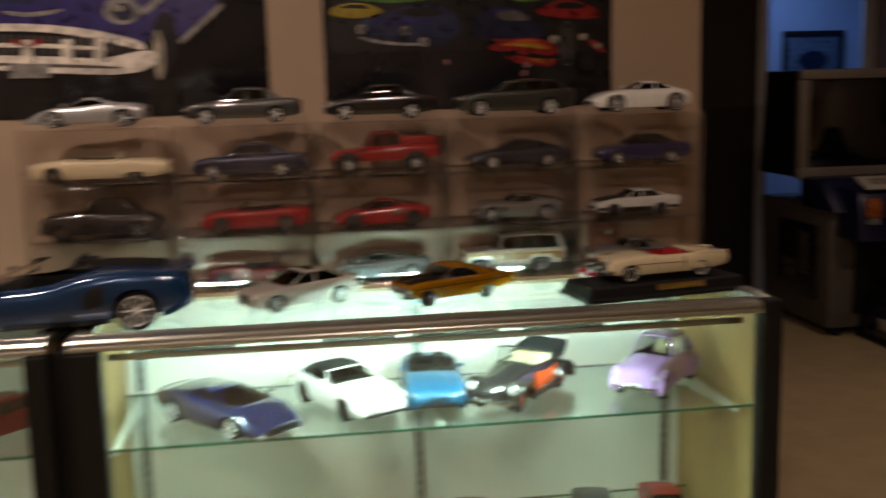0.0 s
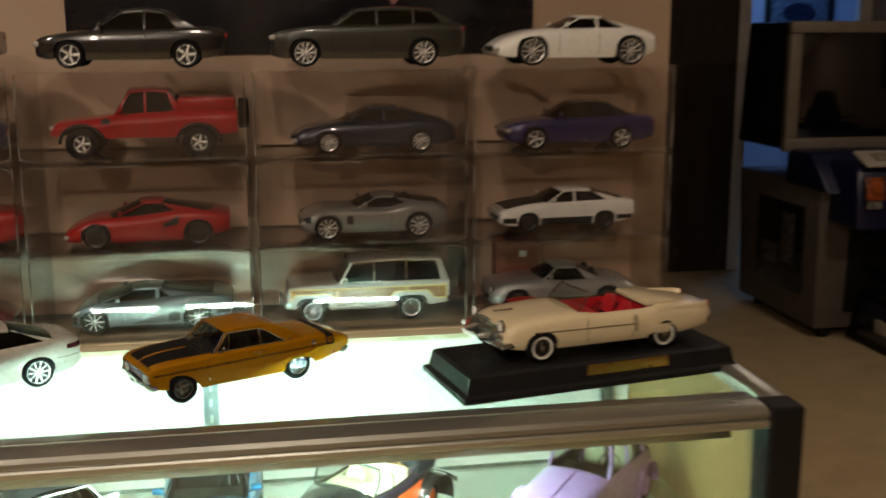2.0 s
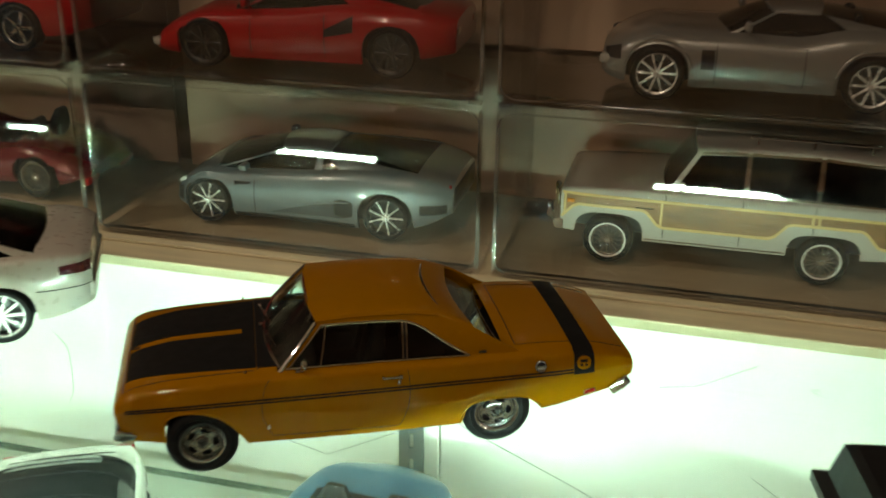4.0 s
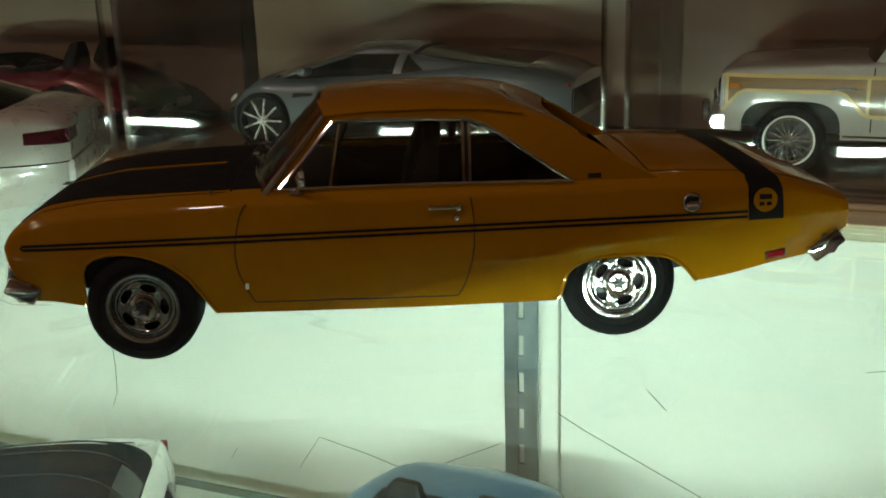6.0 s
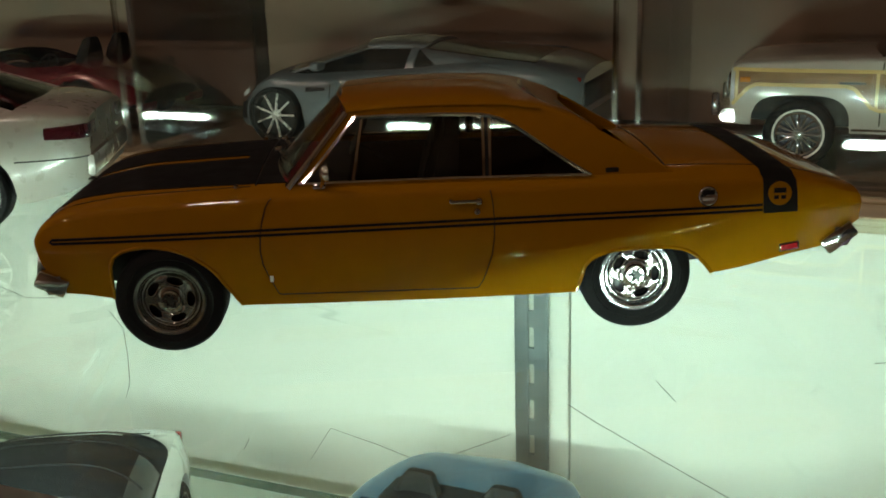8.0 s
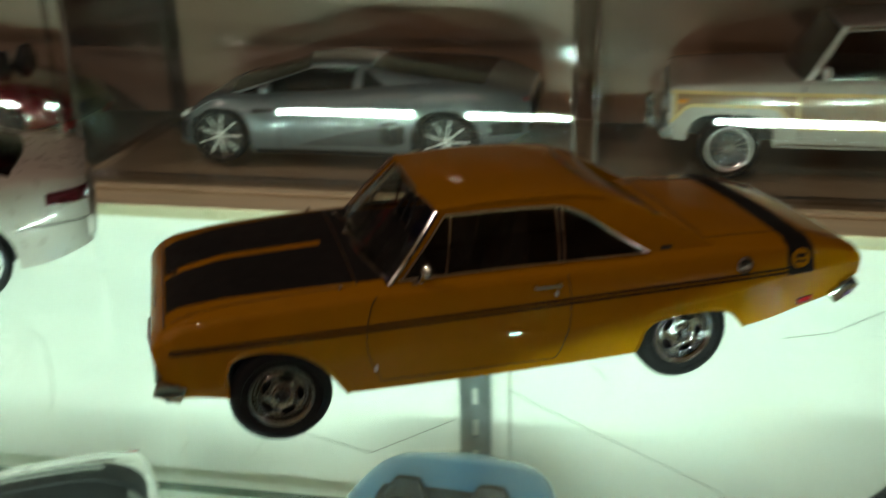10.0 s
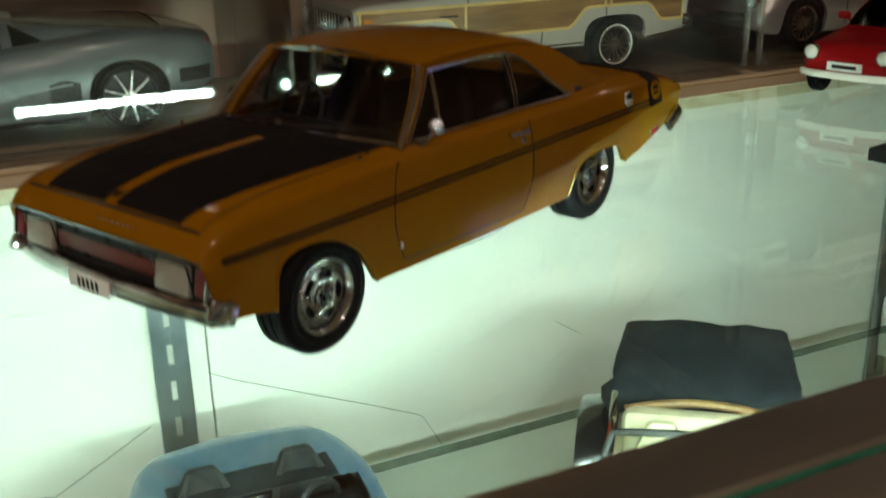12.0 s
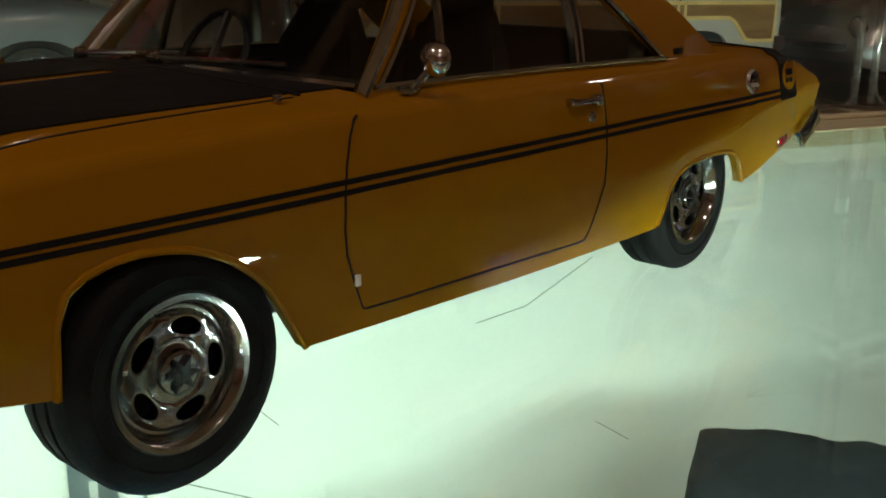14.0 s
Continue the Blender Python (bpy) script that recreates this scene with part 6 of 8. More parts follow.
small_car = make_car("model_small_car", SMALL_CAR, pose(0.792, 2.388, GZ, 0, 0, 18), RED, "bright red small vintage model car with pale bumper")
sm = SMALL_CAR.p["s"]
round_pair(small_car, "headlight", (-0.60, 0.52, 0.66), 0.10, 0.06, LENS, sm, CHROME)
bumper(SMALL_CAR, small_car, -0.70, 0.38, 0.09, 0.08, WHITEWALL, True, 1.25, 0.1)
plates(small_car, SMALL_CAR, 0.50)

# ---------------------------------------------------------------- cars in the acrylic cases
def placed(c, r, dx=0.0, dy=0.0, turn=0.0):
    z = ROWS_Z[r] + (0.0004 if r == 3 else 0.0032)
    return pose(COLS[c] + dx, (2.549, 2.538, 2.524, 2.502)[r] + dy, z, 0, 0, turn)


def simple(name, car, m, pm, label, lamps=True, **k):
    t = make_car(name, car, m, pm, label, "model cars in the acrylic cases", **k)
    s = car.p["s"]
    if lamps:
        zt, zb = car.top(car.x0 + 0.1) - car.crown(0), car.top(car.x1 - 0.1) - car.crown(0)
        pair(t, "headlight", (car.x0 + 0.08, car.p["w"] * 0.66, zt - 0.06), (0.16, 0.34, 0.12), FROST, s, 0.35, (0, 0, 18))
        pair(t, "tail_lamp", (car.x1 - 0.03, car.p["w"] * 0.62, zb - 0.08), (0.08, 0.34, 0.12), RED_LENS, s, 0.35)
        part("grille", lump(((car.x0 + 0.01) * s, 0, (car.sill(car.x0) + 0.12) * s), (0.05 * s, car.p["w"] * 1.1 * s, 0.14 * s), 0.25), BLACK, t)
    return t


SILVER = paint("silver_metallic_paint", (0.42, 0.43, 0.44), 0.6, 0.3)
GREY = paint("dark_grey_metallic_paint", (0.055, 0.057, 0.055), 0.5, 0.32)
GREEN_GREY = paint("dark_green_grey_paint", (0.030, 0.033, 0.029), 0.4, 0.34)
NAVY = paint("navy_blue_paint", (0.012, 0.018, 0.055), 0.3, 0.28)
STEEL_BLUE = paint("steel_navy_paint", (0.010, 0.016, 0.034), 0.4, 0.3)
ROYAL = paint("royal_blue_paint", (0.012, 0.011, 0.085), 0.2, 0.28)
JET = paint("black_paint", (0.008, 0.008, 0.009), 0.0, 0.22)
WHITE = paint("white_paint", (0.70, 0.69, 0.66), 0.0, 0.28)
BURGUNDY = paint("burgundy_paint", (0.12, 0.008, 0.014), 0.2, 0.26)
WOODGRAIN = mat("woodgrain_decal", (0.21, 0.11, 0.036), 0.4, vary=0.3, scale=30, stretch=(1, 6, 6), coat=0.5)
PALE_WOOD = mat("pale_wood_trim", (0.60, 0.42, 0.16), 0.4, vary=0.1, scale=60, coat=0.5)

sedan = dict(fo=0.82, wb=2.75, ro=1.05, w=0.88, top=((-0.82, 0.66), (-0.6, 0.78), (0.55, 0.93), (1.5, 0.95), (2.7, 0.98), (3.4, 0.98), (3.8, 0.88)), ws=(0.55, 1.2), rw=(2.25, 2.95), zr=1.40, qe=(2.6, 2.25), pillars=(1.62, 2.35), wg=0.76, wr=0.58)
super_ = dict(fo=1.0, wb=2.66, ro=0.85, w=0.97, tr=0.34, tw=0.28, rim=0.265, ahf=0.385, avf=0.36, ahr=0.395, avr=0.37,
              top=((-1.0, 0.40), (-0.6, 0.60), (0.0, 0.80), (0.4, 0.83), (1.2, 0.88), (2.2, 0.98), (2.9, 0.95), (3.51, 0.82)),
              sill=((-1.0, 0.18), (0.5, 0.16), (2.2, 0.17), (3.51, 0.36)), ws=(0.25, 1.15), rw=(1.65, 2.6), zr=1.16, qe=(2.0, 1.62), pillars=(), wg=0.76, wr=0.52, crown=0.14)

# bottom row
simple("model_roadster", Car(fo=0.75, wb=2.4, ro=0.8, w=0.80, ws=(0.75, 1.0), rw=(1.75, 2.0), zr=1.2, roofless=True, wg=0.6, wr=0.52, seats=INTERIOR, rim_mat=CHROME, spokes=20, spoke_w=0.012, tr=0.32, tw=0.18,
                             top=((-0.75, 0.66), (-0.4, 0.86), (0.7, 0.92), (1.4, 0.80), (2.2, 0.84), (2.8, 0.72), (3.2, 0.50)), crown=0.2), placed(1, 0, 0.01), BURGUNDY, "burgundy vintage model roadster in an acrylic case", closed=False, mirrors=False, tall=False)
STAR_CAR = Car(**{**super_, "s": 1 / 18.3, "tr": 0.325, "rim": 0.262, "tw": 0.27, "spokes": 9, "spoke_w": 0.022, "bright_ring": False, "barrel_mat": BLACK, "zr": 1.13, "fo": 0.60, "ro": 0.90, "crown": 0.16, "ws": (0.12, 1.02), "rw": (1.72, 3.05), "qe": (1.95, 1.66), "pillars": (1.62,), "bpw": 0.05, "wr": 0.50, "rbow": 0.02,
                  "top": ((-0.60, 0.48), (-0.45, 0.60), (-0.25, 0.74), (0.0, 0.84), (0.35, 0.83), (0.9, 0.86), (1.5, 0.90), (2.2, 0.98), (2.75, 1.02), (3.2, 0.97), (3.56, 0.86)), "sill": ((-0.60, 0.17), (0.4, 0.13), (2.2, 0.13), (3.1, 0.22), (3.56, 0.40)),
                  "plan": ((-0.60, 0.70), (-0.5, 0.82), (-0.25, 0.95), (0.1, 1.0), (0.9, 0.96), (1.6, 0.97), (2.3, 1.02), (3.0, 1.0), (3.4, 0.88), (3.56, 0.74))})
ICE = paint("pale_blue_silver_paint", (0.110, 0.128, 0.140), 0.15, 0.3)
star_car = simple("model_supercar", STAR_CAR, placed(2, 0, -0.002), ICE, "silver-blue model supercar with star wheels in an acrylic case", doors=(0.72,), lamps=False, mirrors=False)
ss = STAR_CAR.p["s"]
for m in (-1, 1):
    scoop_lo, scoop_hi = (lambda x: 0.235 + 0.02 * (x - 0.95)), line((0.92, 0.245), (1.2, 0.33), (1.6, 0.43), (2.0, 0.50), (2.14, 0.515))
    # flat patch: the shade of the scoop's hollow is painted as darker grey
    part("side_scoop", STAR_CAR.patch(rng(0.95, 2.06, 12), scoop_lo, scoop_hi, 0.004, m), mat("scoop_shadow_grey", (0.045, 0.05, 0.055), 0.4, vary=0.1, scale=90, coat=0.5), star_car, "side scoop, its shade painted as flat grey")
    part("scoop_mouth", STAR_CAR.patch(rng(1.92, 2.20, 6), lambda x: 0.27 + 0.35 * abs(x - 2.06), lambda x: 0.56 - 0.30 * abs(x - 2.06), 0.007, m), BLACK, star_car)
    part("scoop_edge", STAR_CAR.ribbon([(x, scoop_hi(x)) for x in rng(0.92, 2.14, 16)], 0.016, 0.010, m), ICE, star_car)
    part("sill_skirt", STAR_CAR.patch(rng(0.42, 2.22, 10), 0.125, 0.185, 0.012, m), BLACK, star_car, "black sill")
    part("wing_vent", STAR_CAR.patch(rng(0.42, 0.66, 5), lambda x: 0.60 + (x - 0.42) * 0.10, 0.655, 0.005, m), BLACK, star_car)
    part("nose_intake", STAR_CAR.patch(rng(-0.585, -0.42, 5), 0.26, lambda x: 0.42 + (x + 0.585) * 0.3, 0.008, m), BLACK, star_car)
    part("headlight", STAR_CAR.patch(rng(-0.50, -0.36, 5), lambda x: 0.50 + (x + 0.5) * 0.5, lambda x: 0.545 + (x + 0.5) * 0.6, 0.006, m), LENS, star_car)
    part("tail_lamp", lump((3.50 * ss, m * 0.62 * ss, 0.72 * ss), (0.08 * ss, 0.16 * ss, 0.16 * ss), 0.45), RED_LENS, star_car)
    part("door_mirror", lump((0.62 * ss, m * 0.98 * ss, 0.90 * ss), (0.12 * ss, 0.20 * ss, 0.10 * ss), 0.4), ICE, star_car)
    part("rear_vent", STAR_CAR.patch(rng(3.15, 3.50, 6), 0.42, 0.56, 0.006, m), BLACK, star_car)
part("tail_panel", lump((3.55 * ss, 0, 0.60 * ss), (0.05 * ss, 1.30 * ss, 0.26 * ss), 0.3), BLACK, star_car)
WOODY = Car(s=1 / 18.7, fo=0.66, wb=2.76, ro=1.08, w=0.90, tr=0.335, tw=0.22, rim=0.215, ahf=0.46, avf=0.385, ahr=0.46, avr=0.36, arch_n=3.6,
           top=((-0.66, 1.00), (-0.58, 1.04), (0.62, 1.10), (1.5, 1.12), (3.5, 1.12), (3.84, 1.10)), sill=((-0.66, 0.42), (0.5, 0.36), (2.4, 0.36), (3.3, 0.40), (3.84, 0.46)),
           plan=((-0.66, 0.95), (-0.58, 0.975), (0, 1.0), (3.6, 1.0), (3.84, 0.97)), crown=0.06, side=((0, 0.95), (0.3, 0.99), (0.8, 1.0), (1.0, 0.98)),
           ws=(0.72, 1.06), rw=(3.62, 3.80), zr=1.70, wg=0.82, wr=0.70, qe=(3.60, 3.48), pillars=(1.72, 2.62), bow=0.08, rbow=0.03, spokes=16, spoke_w=0.02, rim_mat=CHROME, chrome_frames=True)
woody = make_car("model_wagon", WOODY, placed(3, 0, 0.0), paint("aged_white_paint", (0.39, 0.37, 0.335), 0.0, 0.3), "white model wagon with woodgrain sides in an acrylic case", "model cars in the acrylic cases", white_wall=0.028, doors=(0.72, 1.70, 2.60))
sj = WOODY.p["s"]
for m in (-1, 1):
    wood_lo = lambda x: 0.60 + 0.225 * min(1, max(0, (0.66 - min(abs(x), abs(x - 2.76))) / 0.20))
    part("wood_panel", WOODY.patch(rng(-0.62, 3.74, 40), wood_lo, 0.94, 0.006, m), WOODGRAIN, woody, "woodgrain side panel")
    part("wood_trim", WOODY.ribbon([(x, 0.955) for x in rng(-0.64, 3.78, 20)], 0.035, 0.012, m), PALE_WOOD, woody)
    part("wood_trim", WOODY.ribbon([(x, wood_lo(x) - 0.01) for x in rng(-0.64, 3.78, 60)], 0.035, 0.012, m), PALE_WOOD, woody)
    for x_ in (0.68, 2.58, 2.66, -0.60, 3.76):
        part("wood_trim", WOODY.ribbon([(x_, z_) for z_ in rng(max(0.61, wood_lo(x_)), 0.945, 6)], 0.030, 0.011, m), PALE_WOOD, woody)
    part("wing_script", WOODY.ribbon([(x_, 0.845) for x_ in rng(0.34, 0.58, 5)], 0.022, 0.014, m), CHROME, woody, "bright script badge")
    part("sill_moulding", WOODY.ribbon([(x_, 0.395) for x_ in rng(0.48, 2.28, 14)], 0.020, 0.008, m), CHROME, woody)
    part("side_lamp", lump((-0.52 * sj, m * 0.905 * sj, 0.86 * sj), (0.10 * sj, 0.03 * sj, 0.05 * sj), 0.3), AMBER, woody)
    bm = bmesh.new()
    for y in (0.5, ):
        rod(bm, (1.7 * sj, m * 0.55 * sj, 1.83 * sj), (3.3 * sj, m * 0.55 * sj, 1.83 * sj), 0.02 * sj)
    for x in (1.8, 2.5, 3.2):
        rod(bm, (x * sj, m * 0.55 * sj, 1.73 * sj), (x * sj, m * 0.55 * sj, 1.83 * sj), 0.018 * sj)
    part("roof_rail", bm, CHROME, woody)
bumper(WOODY, woody, -0.78, 0.50, 0.13, 0.13, CHROME, True, 1.02, 0.05)
pair(woody, "bumper_guard", (-0.86, 0.42, 0.54), (0.08, 0.09, 0.24), CHROME, sj, 0.4)
bumper(WOODY, woody, 3.94, 0.56, 0.14, 0.14, CHROME, False, 1.02, 0.05)
part("grille", boxes(((-0.675 * sj, 0, 0.80 * sj), (0.03 * sj, 1.1 * sj, 0.22 * sj), 0.01 * sj), *[((-0.695 * sj, y * sj, 0.80 * sj), (0.02 * sj, 0.03 * sj, 0.20 * sj)) for y in rng(-0.5, 0.5, 11)]), CHROME, woody)
round_pair(woody, "headlight", (-0.67, 0.69, 0.80), 0.11, 0.05, LENS, sj, CHROME)
VINTAGE = Car(fo=0.75, wb=2.6, ro=0.95, w=0.87, ws=(0.75, 1.15), rw=(1.75, 2.4), zr=1.24, qe=(2.0, 1.75), pillars=(), wg=0.68, wr=0.5, tr=0.33, rim=0.22, spokes=16, spoke_w=0.02, rim_mat=CHROME, crown=0.2,
            top=((-0.75, 0.66), (-0.4, 0.86), (0.7, 0.96), (1.4, 0.90), (2.4, 0.92), (3.1, 0.86), (3.55, 0.62)))
vintage_car = simple("model_sports_coupe", VINTAGE, placed(4, 0), SILVER, "silver vintage model sports coupe in an acrylic case", lamps=False)
round_pair(vintage_car, "headlight", (-0.70, 0.6, 0.66), 0.1, 0.06, LENS, VINTAGE.p["s"], CHROME)
bumper(VINTAGE, vintage_car, -0.80, 0.44, 0.09, 0.08, CHROME)

# upright brown carton behind the silver coupe
carton = thing("carton", pose(0.842, 2.590, ROWS_Z[0] + 0.0032), "small upright reddish-brown carton inside an acrylic case", "carton")
CARD = mat("brown_card", (0.20, 0.065, 0.035), 0.6, vary=0.15, scale=30, bump=0.05)
part("carton_body", boxes(((0, 0, 0.054), (0.072, 0.030, 0.106), 0.001)), CARD, carton)
part("carton_flap", boxes(((0, -0.0155, 0.098), (0.070, 0.0008, 0.016), 0.0003)), CARD, carton)
part("carton_print", boxes(((0.008, -0.0156, 0.078), (0.012, 0.0006, 0.010))), WHITE_STEEL, carton)

# second row
simple("model_vintage_saloon", Car(fo=0.8, wb=3.1, ro=1.0, w=0.88, tr=0.36, tw=0.18, rim=0.22, ws=(1.05, 1.3), rw=(2.6, 3.1), zr=1.58, qe=(2.7, 2.5), pillars=(1.8, 2.4), wg=0.70, wr=0.58, crown=0.24, rim_mat=CHROME, spokes=20, spoke_w=0.012,
                                   top=((-0.8, 0.82), (-0.5, 1.02), (1.0, 1.14), (2.0, 1.08), (3.2, 1.06), (3.7, 0.96), (4.1, 0.66))), placed(0, 1), JET, "black vintage model saloon in an acrylic case", mirrors=False)
RED_OPEN = Car(fo=0.82, wb=2.6, ro=1.05, w=0.88, ws=(0.70, 1.15), rw=(2.2, 2.5), zr=1.26, roofless=True, seats=INTERIOR, wg=0.76, wr=0.62, rim_mat=CHROME, top=((-0.82, 0.66), (-0.6, 0.80), (0.6, 0.95), (1.5, 0.95), (2.6, 0.99), (3.3, 0.98), (3.65, 0.90)))
red_open = simple("model_convertible", RED_OPEN, placed(1, 1, 0.02), RED, "bright red open model convertible in an acrylic case", closed=False, tall=False)
add_windscreen(RED_OPEN, red_open, BLACK)
RED_SUPER = Car(**{**super_, "s": 1 / 19.0, "ws": (0.45, 1.20), "rw": (1.72, 2.95), "qe": (2.05, 1.72), "zr": 1.20, "wr": 0.50, "fo": 0.80, "top": ((-0.80, 0.42), (-0.5, 0.62), (0.0, 0.80), (0.4, 0.83), (1.2, 0.88), (2.2, 0.98), (2.9, 0.95), (3.51, 0.82)), "sill": ((-0.80, 0.18), (0.5, 0.16), (2.2, 0.17), (3.51, 0.36)), "rim_mat": DARK_ALLOY, "spokes": 10, "spoke_w": 0.03})
red_super = simple("model_supercar", RED_SUPER, placed(2, 1, 0.006, 0, 2), RED, "bright red model supercar with dark wheels in an acrylic case")
for m in (-1, 1):
    part("side_intake", RED_SUPER.patch(rng(1.75, 2.15, 6), lambda x: 0.52 + (x - 1.75) * 0.2, lambda x: 0.62 + (x - 1.75) * 0.5, 0.006, m), BLACK, red_super)
POLISH = paint("satin_silver_paint", (0.21, 0.21, 0.20), 0.4, 0.3)
POLISHED = Car(s=1 / 19.0, fo=0.70, wb=2.55, ro=0.85, w=0.95, tr=0.345, tw=0.27, rim=0.26, ahf=0.39, avf=0.37, ahr=0.40, avr=0.38, spokes=10, spoke_w=0.03, rim_mat=ALLOY, crown=0.16,
          top=((-0.70, 0.60), (-0.5, 0.76), (0.0, 0.92), (0.9, 0.92), (1.6, 0.90), (2.3, 1.02), (2.9, 1.02), (3.4, 0.86)), ws=(0.85, 1.35), rw=(1.9, 3.1), zr=1.18, qe=(2.2, 1.95), pillars=(), wg=0.72, wr=0.50)
polished = simple("model_sports_coupe", POLISHED, placed(3, 1, 0.016, 0, 2), POLISH, "polished silver model sports coupe in an acrylic case")
for m in (-1, 1):
    part("side_vent", POLISHED.patch(rng(0.52, 0.68, 4), 0.44, 0.68, 0.006, m), BLACK, polished)
    part("nose_intake", POLISHED.patch(rng(-0.66, -0.46, 5), 0.50, lambda x: 0.62 + (x + 0.66) * 0.3, 0.006, m), BLACK, polished)
    for ax in (0.0, 2.55):
        part("arch_lip", tube([((ax + 0.42 * math.cos(radians(q))) * POLISHED.p["s"], m * (POLISHED.side_y(ax + 0.42 * math.cos(radians(q)), 0.36 + 0.41 * math.sin(radians(q))) + 0.006) * POLISHED.p["s"], (0.36 + 0.41 * math.sin(radians(q))) * POLISHED.p["s"]) for q in range(10, 171, 10)], 0.022 * POLISHED.p["s"]), POLISH, polished)
HATCH = Car(fo=0.85, wb=2.4, ro=0.95, w=0.82, tr=0.30, rim=0.20, ahf=0.345, avf=0.32, ahr=0.345, avr=0.30, ws=(0.55, 1.1), s=1 / 19.8, rw=(2.0, 2.95), zr=1.25, qe=(2.45, 2.05), pillars=(1.45,), wg=0.72, wr=0.56, rim_mat=DARK_ALLOY,
         top=((-0.85, 0.64), (-0.7, 0.72), (0.5, 0.90), (1.5, 0.92), (2.5, 0.94), (3.0, 0.94), (3.35, 0.88)), plan=((-0.85, 0.92), (-0.7, 0.97), (0, 1.0), (2.8, 1.0), (3.2, 0.97), (3.35, 0.93)))
hatch = simple("model_hatchback", HATCH, placed(4, 1, 0.000, 0, 3), WHITE, "white and black model hatchback coupe in an acrylic case")
for m in (-1, 1):
    part("lower_band", HATCH.patch([x for x in rng(0.38, 2.0, 8)], 0.20, 0.44, 0.006, m), BLACK, hatch, "black lower flank")
    part("lower_band", HATCH.patch([x for x in rng(2.78, 3.3, 5)], 0.32, 0.46, 0.006, m), BLACK, hatch, "black lower flank")
    part("lower_band", HATCH.patch([x for x in rng(-0.8, -0.38, 5)], 0.30, 0.46, 0.006, m), BLACK, hatch, "black lower flank")
part("bonnet_panel", HATCH.deck(rng(-0.8, 0.48, 10), -0.62, 0.62), SATIN, hatch, "black bonnet panel")

# third row
simple("model_convertible", Car(fo=0.95, wb=3.1, ro=1.4, w=0.98, roofless=True, seats=CREAM_VINYL, ws=(1.0, 1.35), rw=(2.4, 2.8), zr=1.35, wg=0.76, wr=0.66, tr=0.34, tw=0.2, rim_mat=CHROME, avr=0.1,
                                top=((-0.95, 0.78), (-0.7, 0.88), (0.8, 1.0), (1.6, 0.96), (2.8, 0.98), (3.8, 0.96), (4.5, 0.84)), crown=0.14), placed(0, 2), CREAM, "cream fifties model convertible in an acrylic case", closed=False, mirrors=False)
simple("model_saloon", Car(**sedan), placed(1, 2, 0.01), NAVY, "navy blue model saloon in an acrylic case")
OFF_ROADER = Car(s=1 / 19.0, fo=0.78, wb=2.95, ro=1.0, w=1.0, tr=0.42, tw=0.32, rim=0.21, ahf=0.54, avf=0.46, ahr=0.54, avr=0.46, crown=0.08,
         top=((-0.78, 0.84), (-0.62, 0.98), (0.5, 1.10), (0.9, 1.18), (2.1, 1.24), (2.5, 1.28), (3.95, 1.26)), sill=((-0.78, 0.62), (0.6, 0.56), (2.3, 0.56), (3.95, 0.66)),
         plan=((-0.78, 0.88), (-0.6, 0.93), (0, 1.0), (3.6, 1.0), (3.95, 0.96)), side=((0, 0.96), (0.3, 0.98), (0.7, 1.0), (1.0, 0.90)), ws=(0.82, 1.18), rw=(2.2, 2.5), zr=1.80, qe=(2.32, 2.15), pillars=(1.6,), wg=0.76, wr=0.66, bow=0.08, rbow=0.02, rim_mat=ALLOY, spokes=5)
off_roader = simple("model_off_roader", OFF_ROADER, placed(2, 2, 0.008), RED, "bright red angular model off-roader in an acrylic case", doors=(0.85, 1.6, 2.3))
slm = OFF_ROADER.p["s"]
spare = part("spare_wheel", lathe([(0.0001, -0.16 * slm), (0.22 * slm, -0.16 * slm), (0.4 * slm, -0.13 * slm), (0.42 * slm, 0), (0.4 * slm, 0.13 * slm), (0.0001, 0.14 * slm)], 26), RUBBER, off_roader)
spare.matrix_local = pose(4.10 * slm, 0, 1.10 * slm, 0, 0, 90)
for m in (-1, 1):
    for ax in (0, 2.95):
        arc = [(ax + 0.56 * math.cos(radians(q)), 0.42 + 0.48 * math.sin(radians(q))) for q in range(0, 181, 12)]
        part("arch_flare", tube([(x * slm, m * (OFF_ROADER.side_y(x, z) + 0.01) * slm, z * slm) for x, z in arc], 0.045 * slm), BLACK, off_roader)
    part("flank_vent", OFF_ROADER.patch(rng(0.5, 0.72, 4), 0.92, 1.05, 0.008, m), BLACK, off_roader)
part("bed_cover", lump((3.17 * slm, 0, 1.40 * slm), (1.50 * slm, 1.60 * slm, 0.36 * slm), 0.25), RED, off_roader, "raised red bed cover")
for x in (2.75, 3.15, 3.55):
    part("bed_gap", boxes(((x * slm, 0, 1.581 * slm), (0.02 * slm, 1.36 * slm, 0.012 * slm))), BLACK, off_roader)
simple("model_sports_coupe", Car(s=1 / 19.0, fo=0.95, wb=2.5, ro=1.0, w=0.92, ws=(0.45, 1.15), rw=(1.85, 3.1), zr=1.27, qe=(2.35, 2.0), pillars=(1.5,), wg=0.74, wr=0.54, crown=0.18, rim=0.22, spokes=12, spoke_w=0.03,
                                 top=((-0.95, 0.56), (-0.6, 0.74), (0.4, 0.90), (1.5, 0.93), (2.4, 0.98), (3.1, 0.92), (3.5, 0.74))), placed(3, 2, 0.020), STEEL_BLUE, "dark navy model sports coupe in an acrylic case")
